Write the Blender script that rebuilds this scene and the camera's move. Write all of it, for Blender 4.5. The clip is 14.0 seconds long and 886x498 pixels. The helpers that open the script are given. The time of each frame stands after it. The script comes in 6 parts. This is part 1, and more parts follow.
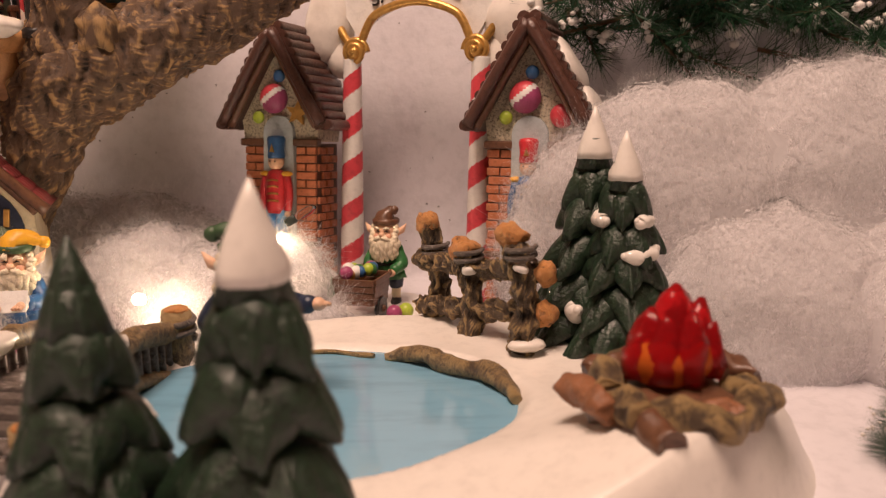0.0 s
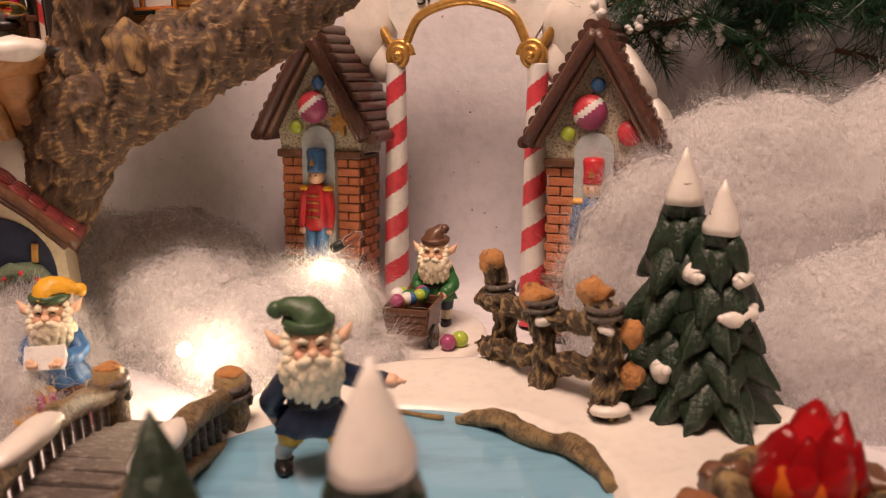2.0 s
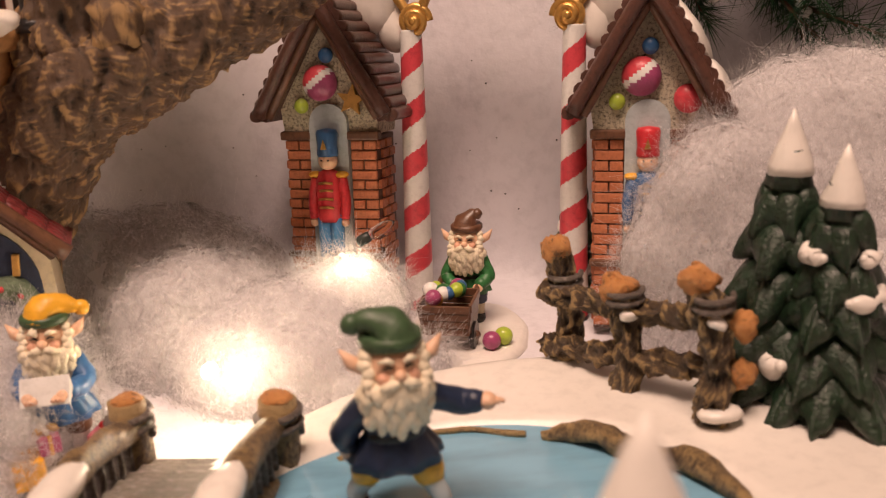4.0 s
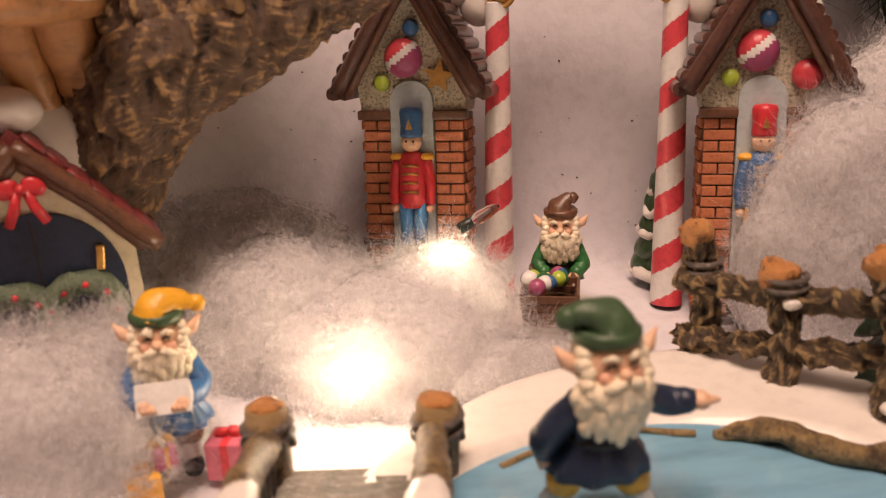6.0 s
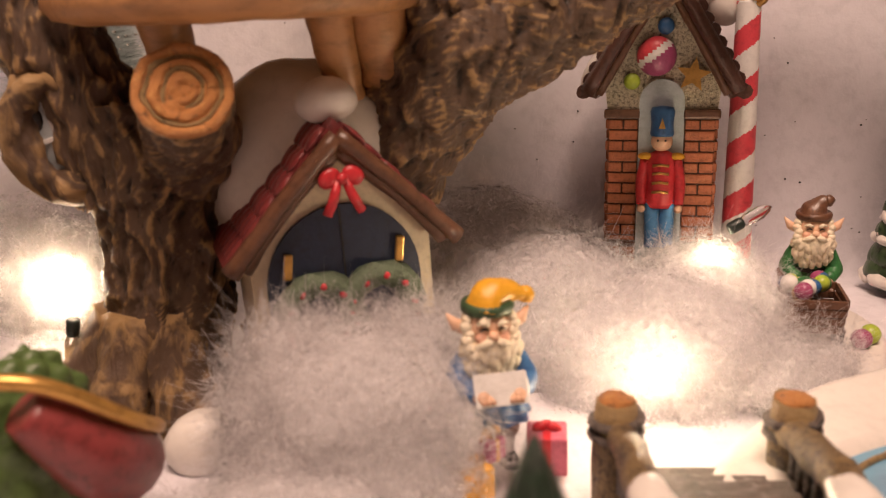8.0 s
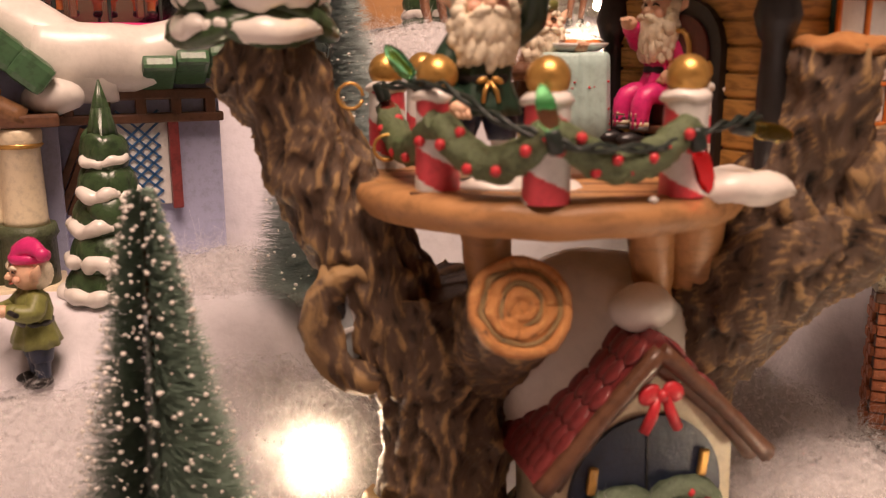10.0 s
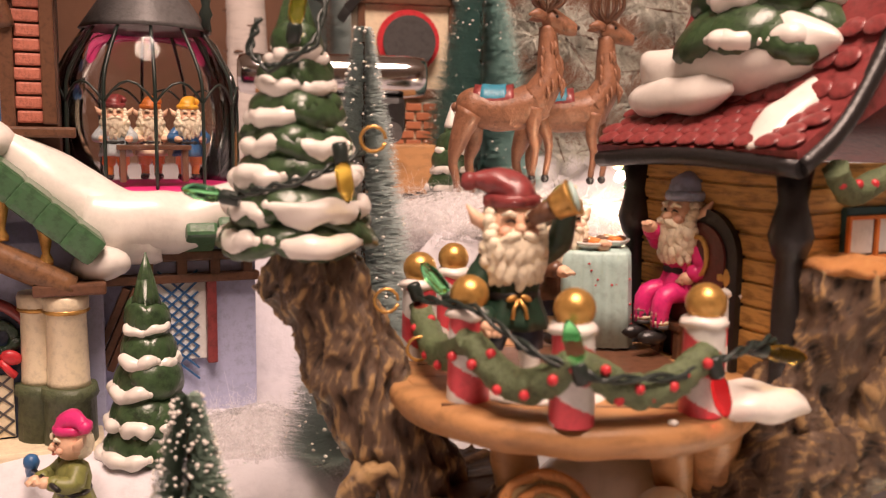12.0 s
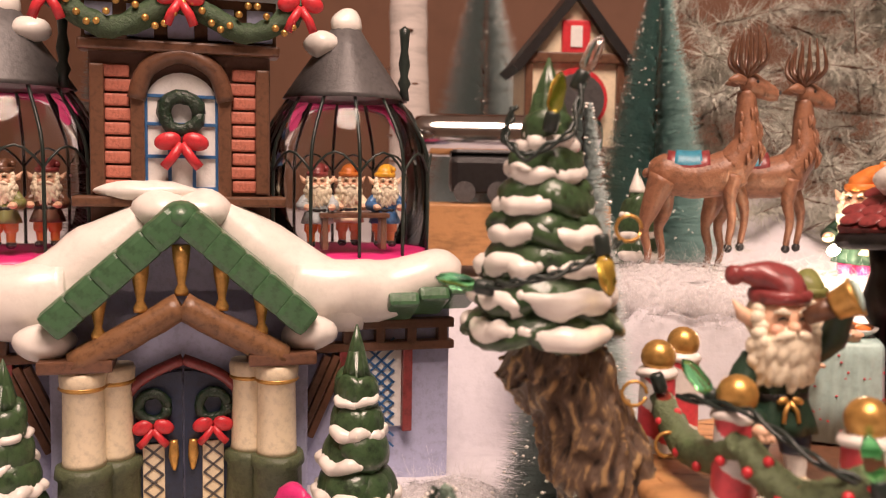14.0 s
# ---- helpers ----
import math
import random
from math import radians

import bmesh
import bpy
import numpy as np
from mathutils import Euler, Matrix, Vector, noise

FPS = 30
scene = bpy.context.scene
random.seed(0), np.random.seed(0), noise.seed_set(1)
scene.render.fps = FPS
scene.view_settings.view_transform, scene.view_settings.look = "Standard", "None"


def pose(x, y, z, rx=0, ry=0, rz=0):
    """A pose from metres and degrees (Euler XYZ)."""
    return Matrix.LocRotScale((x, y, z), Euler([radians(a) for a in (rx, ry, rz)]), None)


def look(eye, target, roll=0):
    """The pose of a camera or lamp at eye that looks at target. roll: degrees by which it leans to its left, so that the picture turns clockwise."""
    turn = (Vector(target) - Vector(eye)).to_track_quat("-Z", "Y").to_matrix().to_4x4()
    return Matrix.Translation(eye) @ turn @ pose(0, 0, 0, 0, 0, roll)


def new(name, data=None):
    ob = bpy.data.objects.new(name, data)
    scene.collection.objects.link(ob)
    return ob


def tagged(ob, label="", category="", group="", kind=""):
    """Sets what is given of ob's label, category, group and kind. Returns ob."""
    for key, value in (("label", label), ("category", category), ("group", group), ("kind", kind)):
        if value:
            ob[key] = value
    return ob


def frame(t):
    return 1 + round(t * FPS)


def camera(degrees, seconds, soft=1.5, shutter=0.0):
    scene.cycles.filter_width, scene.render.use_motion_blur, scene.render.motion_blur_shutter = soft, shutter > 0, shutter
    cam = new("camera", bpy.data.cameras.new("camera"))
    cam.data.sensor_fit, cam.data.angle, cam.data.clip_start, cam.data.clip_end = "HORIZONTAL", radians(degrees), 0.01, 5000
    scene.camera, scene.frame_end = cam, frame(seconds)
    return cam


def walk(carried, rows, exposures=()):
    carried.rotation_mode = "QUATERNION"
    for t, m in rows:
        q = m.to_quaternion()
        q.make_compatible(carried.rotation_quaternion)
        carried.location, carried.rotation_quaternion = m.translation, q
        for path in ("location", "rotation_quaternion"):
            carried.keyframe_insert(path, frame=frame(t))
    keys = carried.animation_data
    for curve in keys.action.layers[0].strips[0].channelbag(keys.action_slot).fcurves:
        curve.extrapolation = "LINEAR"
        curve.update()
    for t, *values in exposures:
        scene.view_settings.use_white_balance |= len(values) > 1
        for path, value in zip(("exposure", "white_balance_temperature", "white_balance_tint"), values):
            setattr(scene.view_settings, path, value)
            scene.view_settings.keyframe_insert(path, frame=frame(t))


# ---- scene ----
LENS = 53.18
cam = camera(LENS, 14.0, soft=1.15)
cam.data.dof.use_dof, cam.data.dof.focus_distance = True, 0.41
cam.data.dof.aperture_fstop = cam.data.lens / 2.5
PATH = [
    (0.0, look((0.0502, -0.5103, 0.1243), (0.0553, -0.1183, 0.0447), -0.96)),
    (0.5, look((0.0589, -0.4940, 0.1285), (0.0620, -0.1027, 0.0453), -0.61)),
    (1.0, look((0.0469, -0.4801, 0.1388), (0.0475, -0.0898, 0.0512), -0.69)),
    (1.5, look((0.0399, -0.4750, 0.1536), (0.0405, -0.0870, 0.0565), -0.88)),
    (2.0, look((0.0240, -0.4700, 0.1624), (0.0283, -0.0850, 0.0540), -1.37)),
    (2.5, look((0.0082, -0.4550, 0.1662), (0.0169, -0.0712, 0.0539), -1.94)),
    (3.0, look((-0.0039, -0.4426, 0.1664), (0.0125, -0.0601, 0.0505), -2.30)),
    (3.2, look((-0.0080, -0.4375, 0.1630), (0.0126, -0.0551, 0.0473), -2.46)),
    (5.3, look((-0.0487, -0.3990, 0.1518), (-0.0015, -0.0215, 0.0284), -2.84)),
    (5.5, look((-0.0577, -0.3954, 0.1513), (-0.0066, -0.0183, 0.0283), -2.68)),
    (6.0, look((-0.0822, -0.3874, 0.1487), (-0.0252, -0.0112, 0.0250), -2.37)),
    (6.5, look((-0.0999, -0.3866, 0.1417), (-0.0394, -0.0109, 0.0184), -2.19)),
    (7.0, look((-0.1200, -0.3825, 0.1399), (-0.0636, -0.0056, 0.0185), -2.21)),
    (7.5, look((-0.1423, -0.3818, 0.1401), (-0.0976, -0.0028, 0.0203), -2.32)),
    (8.0, look((-0.1658, -0.3746, 0.1452), (-0.1314, 0.0062, 0.0277), -2.14)),
    (8.5, look((-0.1876, -0.3650, 0.1490), (-0.1658, 0.0181, 0.0362), -1.62)),
    (9.0, look((-0.2132, -0.3488, 0.1555), (-0.2011, 0.0365, 0.0487), -1.22)),
    (9.2, look((-0.2242, -0.3397, 0.1611), (-0.2150, 0.0461, 0.0558), -1.14)),
    (11.3, look((-0.2445, -0.3558, 0.2207), (-0.2457, 0.0397, 0.1607), 0.75)),
    (11.5, look((-0.2398, -0.3542, 0.2228), (-0.2409, 0.0415, 0.1647), 0.75)),
    (12.0, look((-0.2442, -0.3534, 0.2272), (-0.2488, 0.0432, 0.1752), 0.79)),
    (12.5, look((-0.2477, -0.3556, 0.2313), (-0.2601, 0.0414, 0.1839), 0.77)),
    (13.0, look((-0.2585, -0.3531, 0.2360), (-0.2844, 0.0437, 0.1930), 0.68)),
    (13.5, look((-0.2777, -0.3464, 0.2388), (-0.3195, 0.0495, 0.1998), 0.79)),
    (14.0, look((-0.2905, -0.3487, 0.2420), (-0.3433, 0.0462, 0.2063), 0.98)),
]
walk(cam, PATH, ((0.0, 0.5, 6350, 13), (9.2, 0.5, 6350, 13), (11.3, 0.93, 6050, 11), (14.0, 0.90, 5900, 10)))

# ---- light ----
world = bpy.data.worlds.new("room_air")
scene.world = world
world.use_nodes = True
world.node_tree.nodes["Background"].inputs[0].default_value = (1.0, 0.72, 0.58, 1)
world.node_tree.nodes["Background"].inputs[1].default_value = 0.24


def area_lamp(name, eye, target, size, watts, colour):
    d = bpy.data.lights.new(name, "AREA")
    d.shape, d.size, d.energy, d.color = "DISK", size, watts, colour
    ob = new(name, d)
    ob.matrix_world = look(eye, target)
    return ob


def point_lamp(name, eye, radius, watts, colour):
    d = bpy.data.lights.new(name, "POINT")
    d.shadow_soft_size, d.energy, d.color = radius, watts, colour
    ob = new(name, d)
    ob.location = eye
    return ob


area_lamp("ceiling_lamp_light", (-0.15, -0.52, 1.40), (-0.15, 0.0, 0.1), 0.70, 19.0, (1.0, 0.69, 0.52))
BULBS = [(-0.079, -0.130, 0.026, 0.062), (-0.031, -0.055, 0.036, 0.035), (-0.283, -0.040, 0.040, 0.10), (-0.160, 0.10, 0.205, 0.07)]
for bx, by, bz, bw in BULBS:
    point_lamp("mini_bulb_light", (bx, by, bz), 0.004, bw, (1.0, 0.74, 0.48))

# ---- materials ----
MATS = {}


def nodes_of(name):
    m = bpy.data.materials.new(name)
    m.use_nodes = True
    nt = m.node_tree
    return m, nt, nt.nodes["Principled BSDF"]


def tex_noise(nt, scale, detail=4.0, rough=0.6, stretch=None):
    tc = nt.nodes.new("ShaderNodeTexCoord")
    n = nt.nodes.new("ShaderNodeTexNoise")
    n.inputs["Scale"].default_value, n.inputs["Detail"].default_value = scale, detail
    n.inputs["Roughness"].default_value = rough
    if stretch:
        mp = nt.nodes.new("ShaderNodeMapping")
        mp.inputs["Scale"].default_value = stretch
        nt.links.new(tc.outputs["Object"], mp.inputs["Vector"])
        nt.links.new(mp.outputs["Vector"], n.inputs["Vector"])
    else:
        nt.links.new(tc.outputs["Object"], n.inputs["Vector"])
    return n


def ramp(nt, src, stops):
    r = nt.nodes.new("ShaderNodeValToRGB")
    e = r.color_ramp.elements
    while len(e) < len(stops):
        e.new(0.5)
    for el, (p, c) in zip(e, stops):
        el.position, el.color = p, (*c, 1)
    nt.links.new(src, r.inputs["Fac"])
    return r


def bump(nt, src, bs, strength, dist):
    b = nt.nodes.new("ShaderNodeBump")
    b.inputs["Strength"].default_value, b.inputs["Distance"].default_value = strength, dist
    nt.links.new(src, b.inputs["Height"])
    nt.links.new(b.outputs["Normal"], bs.inputs["Normal"])


def paint(name, col, rough=0.42, wear=0.35, scale=320.0, relief=0.25, dark=None, metal=0.0, stretch=None, coat=0.0):
    """Hand-painted resin or glazed ceramic: a base colour with a darker wash and fine relief."""
    if name in MATS:
        return MATS[name]
    m, nt, bs = nodes_of(name)
    n = tex_noise(nt, scale, 5, 0.65, stretch)
    lo = dark or tuple(c * (1 - wear) for c in col)
    hi = tuple(min(1, c * (1 + 0.18 * wear)) for c in col)
    r = ramp(nt, n.outputs["Fac"], [(0.30, lo), (0.52, col), (0.75, hi)])
    nt.links.new(r.outputs["Color"], bs.inputs["Base Color"])
    bs.inputs["Roughness"].default_value, bs.inputs["Metallic"].default_value = rough, metal
    bs.inputs["Coat Weight"].default_value = coat
    big = tex_noise(nt, scale * 1.7, 3)
    bump(nt, big.outputs["Fac"], bs, relief, 0.0008)
    MATS[name] = m
    return m


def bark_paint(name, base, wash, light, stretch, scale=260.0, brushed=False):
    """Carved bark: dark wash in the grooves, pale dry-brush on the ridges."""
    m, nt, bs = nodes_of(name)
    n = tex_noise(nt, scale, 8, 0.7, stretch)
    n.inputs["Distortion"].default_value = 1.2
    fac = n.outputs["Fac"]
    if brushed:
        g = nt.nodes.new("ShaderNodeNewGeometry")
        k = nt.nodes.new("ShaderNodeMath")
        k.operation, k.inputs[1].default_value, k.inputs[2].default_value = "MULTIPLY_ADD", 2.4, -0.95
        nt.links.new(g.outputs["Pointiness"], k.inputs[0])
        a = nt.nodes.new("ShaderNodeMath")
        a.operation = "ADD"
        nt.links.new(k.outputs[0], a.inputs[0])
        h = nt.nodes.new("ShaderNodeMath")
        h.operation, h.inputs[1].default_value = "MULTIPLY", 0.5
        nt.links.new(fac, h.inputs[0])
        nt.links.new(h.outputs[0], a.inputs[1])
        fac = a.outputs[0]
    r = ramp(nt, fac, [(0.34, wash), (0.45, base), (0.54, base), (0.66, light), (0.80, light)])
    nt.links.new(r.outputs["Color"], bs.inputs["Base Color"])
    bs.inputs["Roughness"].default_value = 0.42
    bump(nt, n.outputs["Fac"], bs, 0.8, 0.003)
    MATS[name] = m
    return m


def cotton_material(name, cover):
    """Loose polyester fibre: white, see-through where the fibre is thin."""
    m, nt, bs = nodes_of(name)
    n = tex_noise(nt, 420.0, 9, 0.8, (1.0, 1.0, 0.6))
    n2 = tex_noise(nt, 60.0, 4, 0.6)
    r = ramp(nt, n2.outputs["Fac"], [(0.3, (0.84, 0.83, 0.84)), (0.7, (0.93, 0.92, 0.93))])
    nt.links.new(r.outputs["Color"], bs.inputs["Base Color"])
    bs.inputs["Roughness"].default_value = 0.95
    bs.inputs["Specular IOR Level"].default_value = 0.1
    tl = nt.nodes.new("ShaderNodeBsdfTranslucent")
    tl.inputs["Color"].default_value = (0.9, 0.88, 0.88, 1)
    mix = nt.nodes.new("ShaderNodeMixShader")
    mix.inputs[0].default_value = 0.55
    nt.links.new(bs.outputs[0], mix.inputs[1])
    nt.links.new(tl.outputs[0], mix.inputs[2])
    out = nt.nodes["Material Output"]
    if cover < 1:
        tr = nt.nodes.new("ShaderNodeBsdfTransparent")
        rr = ramp(nt, n.outputs["Fac"], [(0.62 - cover * 0.3, (0, 0, 0)), (0.80 - cover * 0.2, (1, 1, 1))])
        mx = nt.nodes.new("ShaderNodeMixShader")
        nt.links.new(rr.outputs["Color"], mx.inputs[0])
        nt.links.new(tr.outputs[0], mx.inputs[1])
        nt.links.new(mix.outputs[0], mx.inputs[2])
        nt.links.new(mx.outputs[0], out.inputs["Surface"])
    else:
        bump(nt, n.outputs["Fac"], bs, 0.35, 0.002)
        nt.links.new(mix.outputs[0], out.inputs["Surface"])
    MATS[name] = m
    return m


def glow(name, col, strength):
    m, nt, bs = nodes_of(name)
    bs.inputs["Base Color"].default_value = (*col, 1)
    bs.inputs["Emission Color"].default_value = (*col, 1)
    bs.inputs["Emission Strength"].default_value = strength
    MATS[name] = m
    return m


def clear(name, col, rough=0.05, alpha=1.0, trans=1.0):
    m, nt, bs = nodes_of(name)
    bs.inputs["Base Color"].default_value = (*col, 1)
    bs.inputs["Transmission Weight"].default_value = trans
    bs.inputs["Roughness"].default_value = rough
    bs.inputs["IOR"].default_value = 1.25
    MATS[name] = m
    return m


SNOW = paint("snow_glaze", (0.80, 0.76, 0.70), 0.32, 0.10, 180, 0.15, coat=0.2)
WHITE = paint("white_paint", (0.78, 0.77, 0.74), 0.4, 0.12)
CREAM = paint("cream_paint", (0.78, 0.68, 0.48), 0.4, 0.2)
RED = paint("red_paint", (0.58, 0.035, 0.045), 0.35, 0.3)
CANDY = paint("candy_red", (0.66, 0.07, 0.09), 0.33, 0.25)
BLUE = paint("blue_paint", (0.04, 0.13, 0.31), 0.38, 0.3)
NAVY = paint("navy_paint", (0.016, 0.028, 0.065), 0.4, 0.4)
GREEN = paint("green_paint", (0.035, 0.17, 0.05), 0.4, 0.5)
LEAF = paint("pine_glaze", (0.014, 0.034, 0.017), 0.36, 0.8, 420, 1.0, dark=(0.004, 0.008, 0.005), coat=0.12)
SNOWLEAF = paint("green_pine_glaze", (0.045, 0.085, 0.035), 0.3, 0.7, 260, 0.4, dark=(0.014, 0.028, 0.014), coat=0.25)
ROOFGREEN = paint("green_roof_glaze", (0.06, 0.14, 0.065), 0.32, 0.4, coat=0.2)
LIME = paint("lime_paint", (0.42, 0.55, 0.06), 0.3, 0.2)
PURPLE = paint("plum_paint", (0.36, 0.07, 0.17), 0.3, 0.25)
YELLOW = paint("yellow_paint", (0.80, 0.42, 0.03), 0.4, 0.25)
GOLD = paint("gold_paint", (0.62, 0.36, 0.10), 0.33, 0.35, 300, 0.2, metal=0.65)
SKIN = paint("skin_paint", (0.78, 0.50, 0.33), 0.45, 0.18)
BEARD = paint("beard_paint", (0.86, 0.77, 0.58), 0.5, 0.22, 700, 0.5)
BROWN = paint("brown_paint", (0.14, 0.065, 0.035), 0.38, 0.45, coat=0.15)
CHOCO = paint("chocolate_roof", (0.095, 0.042, 0.03), 0.32, 0.4, 380, 0.6, coat=0.2)
BLACK = paint("black_paint", (0.018, 0.016, 0.016), 0.35, 0.4)
TAN = paint("tan_wood_paint", (0.48, 0.25, 0.10), 0.42, 0.4, 200, 0.4, stretch=(0.3, 1.0, 1.0))
MAROON = paint("maroon_shingle", (0.24, 0.045, 0.045), 0.35, 0.5, coat=0.15)
BRICK = paint("brick_paint", (0.50, 0.17, 0.075), 0.5, 0.35, 500, 0.5)
MORTAR = paint("mortar_paint", (0.12, 0.06, 0.04), 0.6, 0.3)
PINK = paint("pink_paint", (0.72, 0.03, 0.20), 0.35, 0.25)
MINT = paint("mint_cloth_paint", (0.45, 0.62, 0.58), 0.45, 0.2)
LILAC = paint("lilac_paint", (0.42, 0.44, 0.62), 0.45, 0.2)
ORANGE = paint("orange_paint", (0.72, 0.22, 0.04), 0.4, 0.25)
DEER = paint("deer_paint", (0.27, 0.125, 0.068), 0.42, 0.45, 300, 0.5)
GREYSTONE = paint("grey_niche", (0.44, 0.50, 0.52), 0.45, 0.2)
MAGENTA = paint("magenta_paint", (0.62, 0.03, 0.18), 0.35, 0.25)
OLIVE = paint("olive_paint", (0.20, 0.21, 0.06), 0.45, 0.3)
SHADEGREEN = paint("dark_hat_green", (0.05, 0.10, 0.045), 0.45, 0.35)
SLATE = paint("slate_grey", (0.09, 0.085, 0.085), 0.45, 0.35)
GINGER = paint("frosted_stucco", (0.62, 0.56, 0.42), 0.55, 0.5, 700, 1.0, dark=(0.06, 0.05, 0.035))
CUTWOOD = bark_paint("cut_wood", (0.62, 0.28, 0.09), (0.14, 0.07, 0.03), (0.74, 0.40, 0.14), (1, 1, 1), 260)
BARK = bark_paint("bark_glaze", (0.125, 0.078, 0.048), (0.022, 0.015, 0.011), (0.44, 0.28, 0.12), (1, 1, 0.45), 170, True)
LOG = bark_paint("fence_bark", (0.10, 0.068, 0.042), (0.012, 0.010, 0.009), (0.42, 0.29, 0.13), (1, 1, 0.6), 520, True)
GREYWOOD = bark_paint("grey_wood", (0.16, 0.13, 0.11), (0.035, 0.03, 0.028), (0.34, 0.30, 0.27), (0.4, 1, 1), 420)
COTTON = cotton_material("cotton_core", 1.0)
COTTON_THIN = [cotton_material("cotton_wisp_a", 0.7), cotton_material("cotton_wisp_b", 0.4), cotton_material("cotton_wisp_c", 0.15)]
FIBRE = cotton_material("cotton_fibre", 1.0)
BATTING = paint("batting_felt", (0.68, 0.66, 0.70), 0.95, 0.12, 120, 0.5)
NEEDLE = paint("tinsel_green", (0.015, 0.075, 0.03), 0.45, 0.5)
FROST = paint("frosted_teal", (0.44, 0.52, 0.51), 0.6, 0.5, 600)
FROSTGREEN = paint("frosted_green", (0.19, 0.27, 0.21), 0.6, 0.5, 600)
PALEBRUSH = paint("pale_sage_brush", (0.60, 0.60, 0.52), 0.6, 0.4, 600)
WIRE = paint("dark_wire", (0.02, 0.03, 0.025), 0.35, 0.3)
WALLBROWN = paint("wall_brown", (0.25, 0.13, 0.08), 0.7, 0.2, 6)
CEIL = paint("ceiling_white", (0.75, 0.70, 0.62), 0.8, 0.05, 6)
FIREGLASS = clear("fire_resin", (0.55, 0.015, 0.02), 0.12, trans=0.65)
FIREORANGE = clear("fire_resin_orange", (0.90, 0.20, 0.03), 0.12, trans=0.55)
GLASS = clear("dome_glass", (0.96, 0.96, 0.97), 0.03)
PINE_BULB = {"green": clear("green_bulb", (0.25, 0.75, 0.35), 0.05), "yellow": clear("yellow_bulb", (0.90, 0.66, 0.12), 0.05), "red": clear("red_bulb", (0.85, 0.04, 0.05), 0.05), "clear": clear("clear_bulb", (0.95, 0.93, 0.9), 0.03)}
HOT = glow("hot_filament", (1.0, 0.80, 0.52), 90.0)
def dome_glass():
    """Thin clear glass: mostly see-through with a little mirror."""
    m, nt, bs = nodes_of("thin_dome_glass")
    tr, gl, mx = nt.nodes.new("ShaderNodeBsdfTransparent"), nt.nodes.new("ShaderNodeBsdfGlossy"), nt.nodes.new("ShaderNodeMixShader")
    gl.inputs["Roughness"].default_value = 0.05
    fr = nt.nodes.new("ShaderNodeFresnel")
    fr.inputs["IOR"].default_value = 1.4
    nt.links.new(fr.outputs[0], mx.inputs[0])
    nt.links.new(tr.outputs[0], mx.inputs[1])
    nt.links.new(gl.outputs[0], mx.inputs[2])
    nt.links.new(mx.outputs[0], nt.nodes["Material Output"].inputs["Surface"])
    return m


DOMEGLASS = dome_glass()
ICE = paint("pond_ice", (0.20, 0.42, 0.58), 0.12, 0.25, 45, 0.03, stretch=(0.35, 1.6, 1.0), coat=0.5)


# ---- mesh helpers (centimetres inside, metres outside) ----
CM = 0.01


